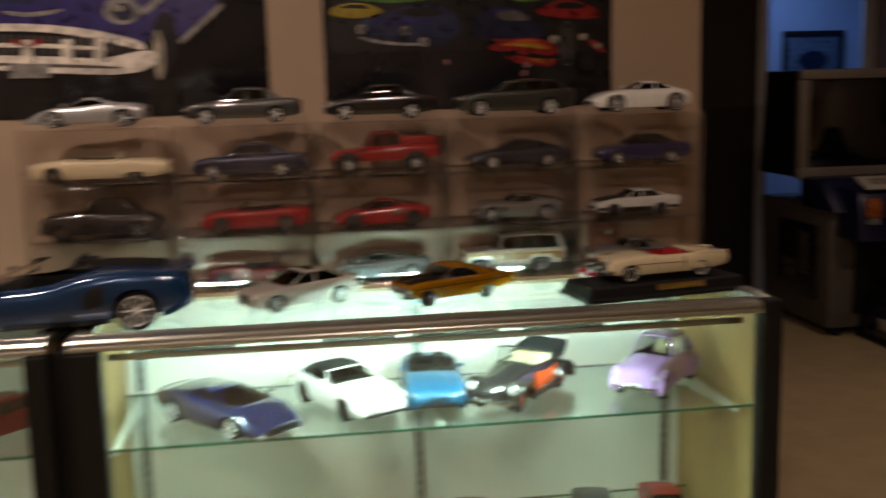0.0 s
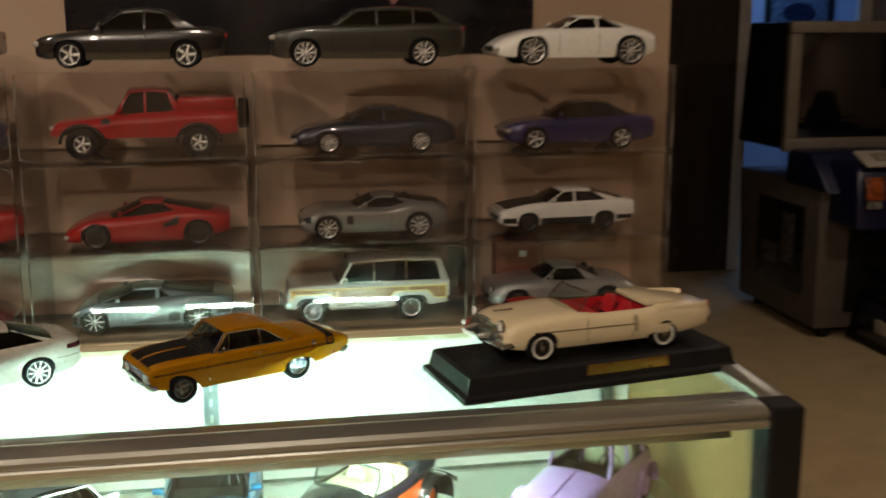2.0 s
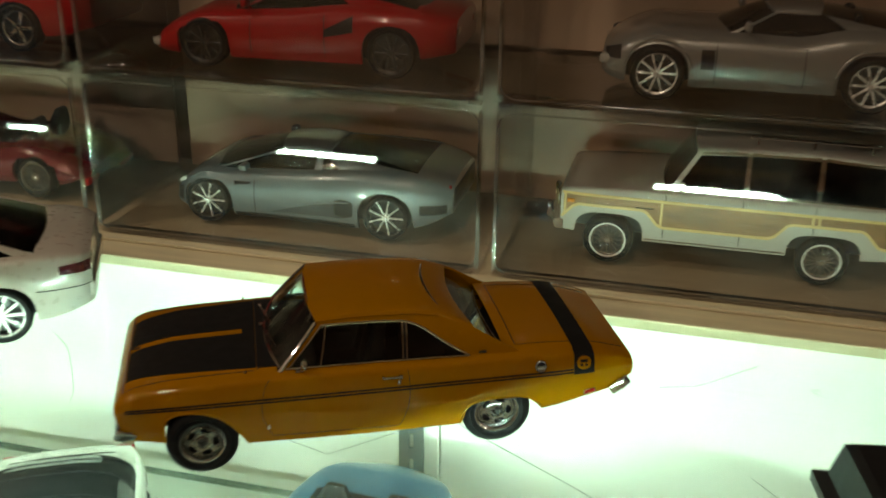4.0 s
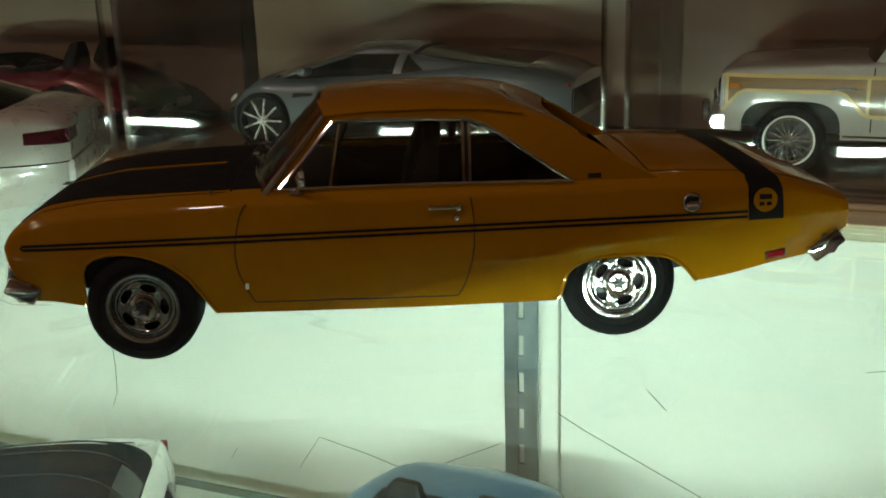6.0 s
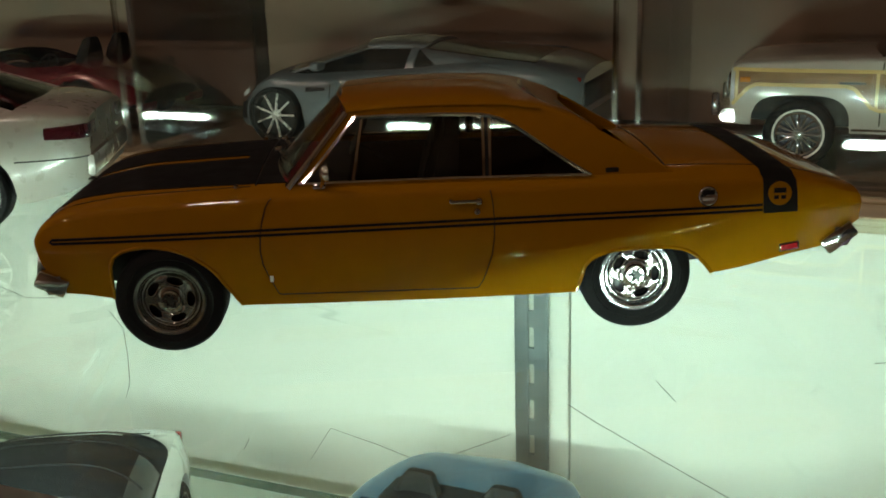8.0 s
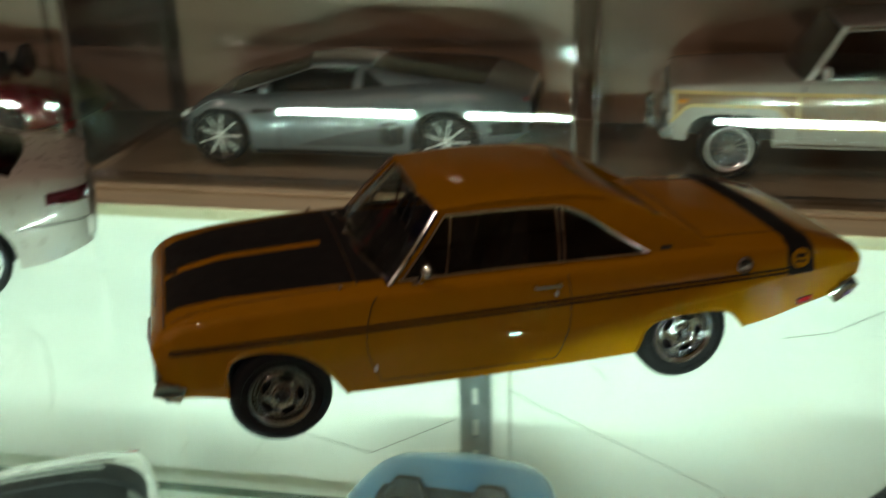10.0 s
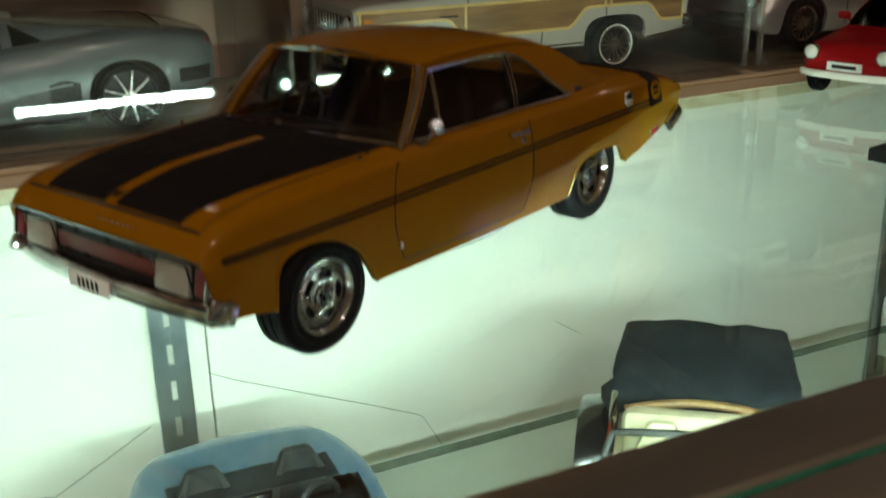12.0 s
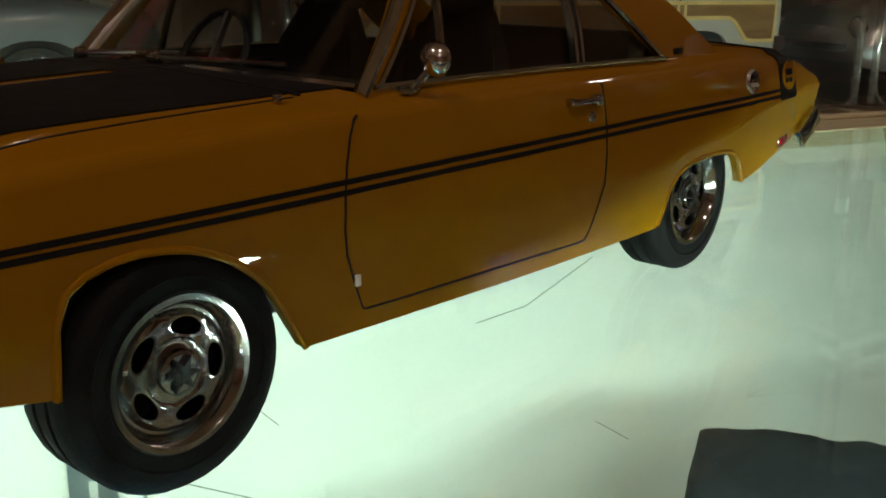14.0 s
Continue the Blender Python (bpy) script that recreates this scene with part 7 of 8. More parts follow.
simple("model_coupe", Car(**{**sedan, "pillars": (1.75,), "zr": 1.36, "qe": (2.45, 2.1), "roof": JET, "w": 0.9, "s": 1 / 19.6, "wb": 2.6}), placed(4, 2, 0.012), ROYAL, "royal blue model coupe with a black top in an acrylic case")

# on top of the cases
simple("model_supercar", Car(**super_), placed(0, 3), SILVER, "silver-blue model supercar standing on an acrylic case")
simple("model_saloon", Car(**sedan), placed(1, 3, 0.005), GREY, "dark grey model saloon standing on an acrylic case")
simple("model_coupe", Car(**{**sedan, "pillars": (1.75,), "qe": (2.5, 2.15), "fo": 0.8, "ro": 0.98, "wb": 2.7}), placed(2, 3, 0.0), JET, "black model coupe standing on an acrylic case")
WAG = Car(fo=0.85, wb=3.05, ro=1.1, w=0.93, tr=0.36, rim=0.27, ahf=0.40, avf=0.38, ahr=0.40, avr=0.38, ws=(0.75, 1.35), rw=(3.3, 3.95), zr=1.50, qe=(3.55, 3.25), pillars=(1.85, 2.8), wg=0.78, wr=0.60, spokes=10, spoke_w=0.035,
          top=((-0.85, 0.80), (-0.7, 0.90), (0.7, 1.06), (2.0, 1.08), (3.4, 1.12), (4.0, 1.12), (4.15, 1.05)), crown=0.07, s=1 / 18.6)
simple("model_wagon", WAG, placed(3, 3, 0.005), GREEN_GREY, "dark grey model station wagon standing on an acrylic case")
CONCEPT = Car(fo=0.95, wb=2.62, ro=0.75, w=0.94, tr=0.37, tw=0.26, rim=0.30, ahf=0.41, avf=0.40, ahr=0.41, avr=0.40, ws=(0.70, 1.3), rw=(1.9, 2.85), zr=1.27, qe=(2.45, 1.95), pillars=(1.75,), wg=0.74, wr=0.54, spokes=10, spoke_w=0.03, crown=0.16,
          top=((-0.95, 0.56), (-0.6, 0.76), (0.0, 0.92), (0.7, 0.97), (1.8, 0.99), (2.6, 1.0), (3.1, 0.92), (3.37, 0.78)))
concept = simple("model_concept_coupe", CONCEPT, placed(4, 3, 0.005), WHITE, "white model concept coupe standing on an acrylic case")

# ---------------------------------------------------------------- cars on the glass shelves
def shelf_pose(x, y, hx, hy, z=0.7505):
    return pose(x, y, z, 0, 0, math.degrees(math.atan2(-hy, -hx)))


DEEP = paint("deep_violet_blue_paint", (0.005, 0.007, 0.038), 0.2, 0.24)
LOW_CAR = Car(**{**super_, "s": 1 / 14, "fo": 1.1, "ro": 1.05, "wb": 2.64, "w": 1.0, "zr": 1.13, "rw": (1.75, 2.9), "qe": (2.2, 1.8)})
simple("model_supercar", LOW_CAR, shelf_pose(-0.080, 2.226, 0.66, -0.75), DEEP, "deep blue low model supercar on the glass shelf")
SOFT_BLACK = mat("black_soft_top_cloth", (0.012, 0.013, 0.015), 0.8, spec=0.2, vary=0.2, scale=120, bump=0.2)
HOODED = Car(s=1 / 13.2, fo=0.9, wb=2.27, ro=1.05, w=0.85, tr=0.32, rim=0.22, rim_mat=BLACK, spokes=5, ws=(0.72, 1.22), rw=(1.95, 2.3), zr=1.20, pillars=(), wg=0.76, wr=0.60, glass=PANE, crown=0.16, roofless=True, seats=INTERIOR,
            top=((-0.9, 0.56), (-0.6, 0.74), (0.4, 0.88), (1.2, 0.90), (2.2, 0.94), (2.9, 0.84), (3.2, 0.70), (3.32, 0.58)),
            plan=((-0.9, 0.74), (-0.78, 0.87), (-0.4, 0.97), (0.5, 1.0), (2.2, 1.0), (2.7, 0.97), (3.05, 0.88), (3.32, 0.72)))
hooded = simple("model_cabriolet", HOODED, shelf_pose(0.172, 2.277, 0.46, -0.888), WHITE, "white model cabriolet with raised black cloth hood on the shelf", closed=False, tall=False, lamps=False)
add_windscreen(HOODED, hooded, WHITE)
st_ = HOODED.p["s"]
HOOD_TOP = line((1.20, 1.215), (1.50, 1.255), (1.80, 1.245), (2.10, 1.185), (2.40, 1.075), (2.62, 0.965), (2.76, 0.88))


def hood_arc(x, a0, a1, n, out=0.0):
    """Points of the raised hood's cross-section between two angles, from one waist over the crown to the other."""
    yb, zb = HOODED.belt(x)
    yb *= 1.0 - 0.35 * max(0.0, (x - 2.3) / 0.46) ** 2
    h = max(HOOD_TOP(x) - zb + 0.02, 0.02)
    pts = []
    for k in range(n):
        a = a0 + (a1 - a0) * k / (n - 1)
        c, v = math.cos(a), abs(math.sin(a))
        pts.append((x * st_, (yb + out) * math.copysign(abs(c) ** 0.62, c) * (1 - 0.12 * v) * st_, (zb - 0.015 + (h + out) * v ** 0.85) * st_))
    return pts


part("hood", slab([hood_arc(x, 0.0, math.pi, 25) for x in rng(1.19, 2.76, 22)], 0.012 * st_, (0, 0, 1)), SOFT_BLACK, hooded, "raised black cloth hood")
for x in (1.55, 1.98, 2.34):
    part("hood_seam", tube(hood_arc(x, 0.35, math.pi - 0.35, 25, 0.006), 0.008 * st_), SOFT_BLACK, hooded)
part("rear_window", slab([hood_arc(x, math.pi * 0.33, math.pi * 0.67, 9, 0.007) for x in rng(2.22, 2.56, 6)], 0.006 * st_, (0.3, 0, 1)), DARK_PANE, hooded, "dark plastic rear window")
for a0, a1 in ((0.10, 0.62), (math.pi - 0.62, math.pi - 0.10)):
    part("side_window", slab([hood_arc(x, a0, a1, 6, 0.008) for x in rng(1.24, 1.93, 8)], 0.006 * st_, (0, 0, 1)), DARK_PANE, hooded)
part("rear_deck_seam", tube([(2.80 * st_, y * st_, (HOODED.top_z(2.80, abs(y)) + 0.003) * st_) for y in rng(-0.52, 0.52, 13)], 0.006 * st_), BLACK, hooded)
part("front_bumper_lip", lump((-0.90 * st_, 0, 0.30 * st_), (0.16 * st_, 1.30 * st_, 0.06 * st_), 0.4), BLACK, hooded)
round_pair(hooded, "headlight", (-0.80, 0.58, 0.66), 0.11, 0.05, LENS, st_, WHITE)
pair(hooded, "tail_lamp", (3.29, 0.50, 0.55), (0.06, 0.36, 0.12), RED_LENS, st_, 0.3)
bumper(HOODED, hooded, -0.93, 0.42, 0.14, 0.10, WHITE, True, 1.06, 0.16)
plates(hooded, HOODED, 0.40, w=0.36)
SKY = paint("bright_blue_metallic_paint", (0.007, 0.060, 0.125), 0.15, 0.35, 0.35, 0.25)
ROADSTER = Car(s=1 / 13.7, fo=0.85, wb=2.5, ro=0.75, w=0.89, tr=0.325, ws=(0.85, 1.4), rw=(1.80, 2.12), zr=1.26, roofless=True, seats=INTERIOR, wg=0.72, wr=0.60, rim=0.25,
         plan=((-0.85, 0.66), (-0.72, 0.84), (-0.4, 0.96), (0.3, 1.0), (1.4, 0.97), (2.3, 1.0), (2.6, 0.95), (2.85, 0.86), (3.05, 0.72), (3.17, 0.56), (3.25, 0.38)),
         top=((-0.85, 0.62), (-0.65, 0.76), (0.7, 0.93), (1.5, 0.92), (2.3, 0.97), (2.9, 0.96), (3.25, 0.82)))
roadster = simple("model_roadster", ROADSTER, shelf_pose(0.360, 2.3080, -0.05, -1.0), SKY, "bright blue open model roadster on the glass shelf", closed=False, tall=False, lamps=False)
add_windscreen(ROADSTER, roadster, BLACK)
sr_ = ROADSTER.p["s"]
for m in (-1, 1):
    part("headlight", ROADSTER.patch(rng(-0.80, -0.52, 6), lambda x: 0.60 + (x + 0.8) * 0.10, lambda x: 0.665 + (x + 0.8) * 0.16, 0.006, m), FROST, roadster, "slim swept headlight")
    part("seat_hoop", tube([((1.80 + 0.02 * k) * sr_, (m * 0.36 + 0.15 * math.cos(math.pi * k / 8)) * sr_, (0.93 + 0.17 * math.sin(math.pi * k / 8)) * sr_) for k in range(9)], 0.022 * sr_, 8), BLACK, roadster, "black roll hoop behind the seat")
part("lower_intake", lump((-0.835 * sr_, 0, 0.36 * sr_), (0.05 * sr_, 1.15 * sr_, 0.13 * sr_), 0.35), BLACK, roadster)
part("number_plate", lump((-0.868 * sr_, 0, 0.44 * sr_), (0.012 * sr_, 0.36 * sr_, 0.07 * sr_), 0.2), DARK_ALLOY, roadster)
part("hood_cover", ROADSTER.deck(rng(2.14, 2.46, 6), -0.58, 0.58, 0.010, 9), SOFT_BLACK, roadster, "folded black hood cover")
pair(roadster, "kidney_grille", (-0.850, 0.14, 0.545), (0.04, 0.22, 0.09), BLACK, ROADSTER.p["s"], 0.35)

# two-tone open vintage car with folded black hood
ORANGE_RED = paint("orange_red_paint", (0.62, 0.075, 0.012), 0.0, 0.25)
SOFT = mat("black_canvas_hood", (0.010, 0.013, 0.016), 0.85, spec=0.15, vary=0.2, scale=120, bump=0.5, bump_scale=140)
TWO_TONE = Car(s=1 / 12, fo=0.55, wb=2.4, ro=0.85, w=0.62, tr=0.33, tw=0.16, rim=0.22, ahf=0.01, avf=0.01, ahr=0.01, avr=0.01, ws=(0.85, 1.05), rw=(2.2, 2.5), seat_x=1.22, seat_drop=0.1, zr=1.42, roofless=True, seats=CREAM_VINYL, wg=0.56, wr=0.52, bow=0.06,
          top=((-0.55, 0.62), (-0.35, 0.82), (0.2, 0.96), (0.85, 1.06), (1.5, 1.00), (2.4, 1.02), (2.9, 0.86), (3.25, 0.50)), sill=((-0.55, 0.40), (0.3, 0.30), (2.4, 0.30), (3.25, 0.40)),
          plan=((-0.55, 0.50), (-0.3, 0.66), (0.3, 0.86), (0.9, 1.0), (2.3, 1.0), (2.8, 0.85), (3.25, 0.5)), crown=0.22, rim_mat=ORANGE_RED, spokes=14, spoke_w=0.03)
two_tone = make_car("model_vintage_convertible", TWO_TONE, shelf_pose(0.551, 2.262, -0.63, -0.78), JET, "black and orange vintage model convertible with folded canvas hood", closed=False, mirrors=False, doors=(), tall=False)
add_windscreen(TWO_TONE, two_tone, BLACK)
sb = TWO_TONE.p["s"]


def wing(x, y, r, w, s):
    """A rounded separate wing over a wheel."""
    rows = []
    for k in range(15):
        a = math.radians(-8 + 205 * k / 14)
        rr = r * (1 + 0.10 * math.sin(a))
        cx, cz = x + rr * math.cos(a) * (1.1 if math.cos(a) > 0 else 1.05), 0.33 + rr * math.sin(a) * 1.05
        rows.append([(cx * s, (y + dy * w) * s, (cz - dz * r) * s) for dy, dz in ((-0.62, 0.30), (-0.55, 0.10), (-0.35, 0.02), (0, 0.0), (0.35, 0.02), (0.5, 0.08))])
    return slab(rows, 0.02 * s, (0, 0, 1))


for m in (-1, 1):
    for x in (0, 2.4):
        part("wing", wing(x, m * 0.66, 0.42, 0.34 * m, sb), JET, two_tone, "rounded black wing")
    part("door_panel", TWO_TONE.patch(rng(0.85, 2.3, 10), 0.33, lambda x: TWO_TONE.top(x) - 0.25, 0.012, m), ORANGE_RED, two_tone, "orange lower flank")
    part("running_board", boxes(((1.2 * sb, m * 0.70 * sb, 0.30 * sb), (1.6 * sb, 0.18 * sb, 0.04 * sb), 0.01 * sb)), BLACK, two_tone)
round_pair(two_tone, "headlight", (-0.40, 0.60, 0.66), 0.12, 0.06, LENS, sb, CHROME)
bumper(TWO_TONE, two_tone, -0.70, 0.40, 0.09, 0.06, CHROME, True, 2.3, 0.08)
bumper(TWO_TONE, two_tone, 3.30, 0.42, 0.09, 0.06, CHROME, False, 2.3, 0.08)
bm = bmesh.new()
rows = []
for x, z in ((2.02, 0.96), (2.06, 1.08), (2.16, 1.15), (2.45, 1.20), (2.70, 1.235), (2.88, 1.24), (2.97, 1.20), (2.95, 1.10), (2.75, 0.96)):
    rows.append([(x * sb, y * (1.10 - 0.09 * (x - 2.0)) * sb, (z - 0.04 * (abs(y) / 0.55) ** 6) * sb) for y in rng(-0.55, 0.55, 13)])
vs = sheet(bm, rows)
bm.faces.new([r[0] for r in vs]), bm.faces.new([r[-1] for r in vs][::-1])
bmesh.ops.recalc_face_normals(bm, faces=bm.faces)
bmesh.ops.subdivide_edges(bm, edges=list(bm.edges), cuts=3, smooth=0.6, use_grid_fill=True)
bm.normal_update()
for v in bm.verts:       # sagging folds of the cloth
    q = v.co / sb
    fold = noise.noise((q.x * 2.2 + 4, q.y * 5.5, q.z * 2.2)) * 0.030 + noise.noise((q.x * 9, q.y * 6, q.z * 9 + 7)) * 0.012
    v.co += v.normal * fold * sb
part("hood_edge", tube([((1.985 - 0.05 * (y / 0.5) ** 2) * sb, y * sb, (1.075 - 0.06 * (y / 0.5) ** 2) * sb) for y in rng(-0.50, 0.50, 11)], 0.028 * sb, 8), WOODGRAIN, two_tone, "tan wooden hood bow")
for m in (-1, 1):
    part("hood_hinge", lump((1.93 * sb, m * 0.57 * sb, 1.03 * sb), (0.26 * sb, 0.05 * sb, 0.07 * sb), 0.35, pose(0, 0, 0, 0, -14, 0)), CHROME, two_tone)
bench = part("rear_bench", boxes(((1.86 * sb, 0, 0.86 * sb), (0.20 * sb, 1.02 * sb, 0.40 * sb), 0.07 * sb, pose(0, 0, 0, 0, 14, 0)), ((1.62 * sb, 0, 0.66 * sb), (0.42 * sb, 1.02 * sb, 0.16 * sb), 0.06 * sb)), CREAM_VINYL, two_tone, "cream pleated vinyl bench")
for y in (-0.34, -0.17, 0.0, 0.17, 0.34):
    part("piping", tube([((1.765 + 0.16 * (z - 0.86) * 1.5) * sb, y * sb, z * sb) for z in (0.70, 0.80, 0.90, 1.0)], 0.009 * sb), LEDGE, bench)
part("folded_hood", bm, SOFT, two_tone, "folded black canvas hood", smooth=50)
part("bonnet_strip", TWO_TONE.deck(rng(-0.45, 0.75, 10), -0.012, 0.012, 0.012, 3), CHROME, two_tone)

# lilac fifties saloon
LILAC = paint("lilac_paint", (0.44, 0.26, 0.58), 0.0, 0.28)
LILAC_CAR = Car(s=1 / 12.6, fo=0.55, wb=2.2, ro=0.85, w=0.70, tr=0.31, tw=0.16, rim=0.19, ahf=0.34, avf=0.30, ahr=0.34, avr=0.2, ws=(0.72, 1.0), rw=(1.95, 2.6), zr=1.50, qe=(2.25, 1.95), pillars=(1.55,), wg=0.58, wr=0.48, glass=PANE, seats=CREAM_VINYL,
          top=((-0.55, 0.70), (-0.35, 0.88), (0.3, 0.98), (0.75, 1.02), (1.8, 1.00), (2.4, 0.98), (2.8, 0.84), (3.05, 0.56)), crown=0.26, rim_mat=LILAC, spokes=0,
          plan=((-0.55, 0.72), (-0.35, 0.92), (0.1, 1.0), (0.9, 0.97), (2.2, 1.02), (2.7, 0.9), (3.05, 0.6)), bow=0.1)
mn = make_car("model_saloon", LILAC_CAR, shelf_pose(0.867, 2.276, -0.66, -0.75), LILAC, "lilac fifties model saloon on the glass shelf", mirrors=False)
smn = LILAC_CAR.p["s"]
round_pair(mn, "headlight", (-0.44, 0.58, 0.66), 0.075, 0.04, LENS, smn, LILAC)
bumper(LILAC_CAR, mn, -0.66, 0.38, 0.08, 0.06, CHROME, True, 1.3, 0.08)
plates(mn, LILAC_CAR, 0.42, w=0.42)
for m in (-1, 1):
    part("wing", wing(0.02, m * 0.63, 0.41, 0.30 * m, smn), LILAC, mn, "rounded lilac wing")
    part("wing", wing(2.2, m * 0.62, 0.40, 0.26 * m, smn), LILAC, mn, "rounded lilac wing")
part("bonnet_ridge", LILAC_CAR.deck(rng(-0.45, 0.70, 10), -0.02, 0.02, 0.02, 4), LILAC, mn)
part("grille", lump((-0.545 * smn, 0, 0.56 * smn), (0.04 * smn, 0.50 * smn, 0.20 * smn), 0.35), LILAC, mn)
part("screen_divider", tube([(0.64 * smn, 0, 1.03 * smn), (0.92 * smn, 0, 1.40 * smn)], 0.014 * smn), CHROME, mn)

# lower shelf, only their roofs are in sight
for x, pm, lb in ((0.43, BURGUNDY, "dark red model saloon on the lower shelf"), (0.72, STEEL_BLUE, "grey-blue model saloon on the lower shelf"), (0.885, RED, "red model saloon on the lower shelf")):
    simple("model_saloon", Car(**sedan), pose(x, 2.26, 0.4255, 0, 0, 80), pm, lb)
simple("model_coupe", Car(**{**sedan, "pillars": (1.75,)}), pose(-0.54, 2.25, 0.7505, 0, 0, 48), RED, "red model coupe on the glass shelf")

# ---------------------------------------------------------------- posters
POSTER_BLACK = mat("printed_black", (0.008, 0.008, 0.010), 0.28, vary=0.3, scale=6, coat=0.2)


def ink(name, color, rough=0.3):
    return mat(name, tuple(c * 0.50 for c in color), rough, vary=0.55, scale=34, coat=0.2)


INK_PURPLE, INK_BLUE, INK_RED = ink("printed_violet_blue", (0.045, 0.035, 0.22)), ink("printed_blue", (0.028, 0.042, 0.13)), ink("printed_red", (0.36, 0.02, 0.02))
INK_SILVER, INK_ORANGE, INK_YELLOW = ink("printed_silver", (0.40, 0.38, 0.36)), ink("printed_flame_orange", (0.62, 0.15, 0.03)), ink("printed_yellow", (0.55, 0.42, 0.03))
INK_GREY, INK_GREEN, INK_DARK = ink("printed_grey", (0.16, 0.15, 0.14)), ink("printed_green", (0.10, 0.26, 0.05)), ink("printed_dark_grey", (0.014, 0.014, 0.017))
INK_CHROME = ink("printed_bright_chrome", (1.24, 1.14, 1.0))
INK_GLINT = ink("printed_pink_glint", (0.42, 0.20, 0.20))
INK_CREAM, INK_NAVY = ink("printed_cream", (0.52, 0.47, 0.36)), ink("printed_navy", (0.012, 0.018, 0.06))


def print_shape(name, pts, material, parent, layer, flowing=True):
    """A printed patch, a hair proud of the sheet below it. pts lie in the sheet: along, up."""
    if flowing and len(pts) > 4:
        for _ in range(2):
            pts = [(a[0] + (b[0] - a[0]) * u, a[1] + (b[1] - a[1]) * u) for a, b in zip(pts, pts[1:] + pts[:1]) for u in (0.25, 0.75)]
    bm = bmesh.new()
    d = 0.0006 * layer
    a = [bm.verts.new((x, -d, z)) for x, z in pts]
    b = [bm.verts.new((x, -d + 0.0005, z)) for x, z in pts]
    bm.faces.new(a), bm.faces.new(b[::-1])
    for i in range(len(a)):
        j = (i + 1) % len(a)
        bm.faces.new((a[i], a[j], b[j], b[i]))
    bmesh.ops.recalc_face_normals(bm, faces=bm.faces)
    return part(name, bm, material, parent, smooth=0)


def oval(cx, cz, rx, rz, n=20, tilt=0.0, a0=0, a1=360):
    c, s_ = math.cos(radians(tilt)), math.sin(radians(tilt))
    out = []
    for k in range(n):
        a = radians(a0 + (a1 - a0) * k / (n if a1 - a0 == 360 else n - 1))
        x, z = rx * math.cos(a), rz * math.sin(a)
        out.append((cx + x * c - z * s_, cz + x * s_ + z * c))
    return out


def poster(name, m, w, h, label, frame_mat=None):
    t = thing(name, m, label, "poster")
    part("print_sheet", boxes(((w / 2, 0.0018, h / 2), (w, 0.003, h), 0.0008)), POSTER_BLACK, t)
    if frame_mat:
        for c, s_ in (((w / 2, -0.006, 0), (w + 0.03, 0.02, 0.022)), ((w / 2, -0.006, h), (w + 0.03, 0.02, 0.022)), ((0, -0.006, h / 2), (0.022, 0.02, h - 0.022)), ((w, -0.006, h / 2), (0.022, 0.02, h - 0.022))):
            part("frame_bar", boxes((c, s_, 0.003)), frame_mat, t)
    return t


# big poster with a violet fifties car seen from the front; local origin at its lower left corner
P1 = poster("poster", pose(-1.10, 2.6465, 1.376), 1.134, 0.74, "large glossy poster of a violet fifties car on black")
f1 = lambda px, py: (1.10 - 0.64 + px / 707.0, (200 - py) / 707.0)
q1 = lambda *ps: [f1(*p_) for p_ in ps]
print_shape("printed_body", q1((-420, -40), (-420, 60), (-300, 72), (0, 52), (170, 60), (262, 92), (300, 60), (330, 82), (405, 18), (408, -40), (300, -200), (-260, -210)), INK_PURPLE, P1, 1)
print_shape("printed_tyre", q1((288, 60), (302, 32), (322, 30), (330, 60), (326, 100), (306, 140), (290, 120)), POSTER_BLACK, P1, 2)
print_shape("printed_tyre_wall", [f1(*p_) for p_ in [(298 + 9 * math.cos(a / 14 * 6.283), 100 + 42 * math.sin(a / 14 * 6.283)) for a in range(14)]], INK_CREAM, P1, 3)
print_shape("printed_chrome", q1((-400, 46), (0, 44), (150, 48), (270, 74), (278, 92), (262, 90), (150, 60), (0, 56), (-400, 60)), INK_CHROME, P1, 2)
print_shape("printed_grille", q1((-390, 60), (0, 58), (230, 74), (256, 100), (190, 108), (0, 100), (-390, 96)), INK_DARK, P1, 2)
for gx in range(-384, 240, 12):
    print_shape("printed_grille_bar", q1((gx, 60 + max(0, gx) * 0.05), (gx + 4, 60 + max(0, gx) * 0.05), (gx + 4, 96), (gx, 96)), INK_GREY, P1, 3, False)
print_shape("printed_grille_bar", q1((-390, 76), (0, 75), (120, 78), (215, 86), (215, 92), (120, 85), (0, 82), (-390, 83)), INK_CHROME, P1, 4)
print_shape("printed_emblem", q1((62, 70), (92, 72), (122, 70), (112, 80), (92, 84), (72, 80)), INK_RED, P1, 5)
print_shape("printed_bumper", q1((-420, 94), (0, 94), (150, 100), (210, 106), (285, 88), (304, 108), (262, 132), (150, 128), (0, 116), (-420, 120)), INK_CHROME, P1, 5)
print_shape("printed_bumper_shade", q1((-420, 106), (0, 106), (150, 112), (240, 118), (240, 122), (150, 118), (0, 110), (-420, 112)), INK_GREY, P1, 6)
for gx in (25, 92, 155, 205):
    print_shape("printed_overrider", q1((gx - 7, 72), (gx + 7, 72), (gx + 11, 112), (gx - 11, 112)), INK_CHROME, P1, 7)
    print_shape("printed_overrider_shade", q1((gx + 6, 80), (gx + 8, 80), (gx + 11, 110), (gx + 7, 110)), INK_DARK, P1, 8, False)
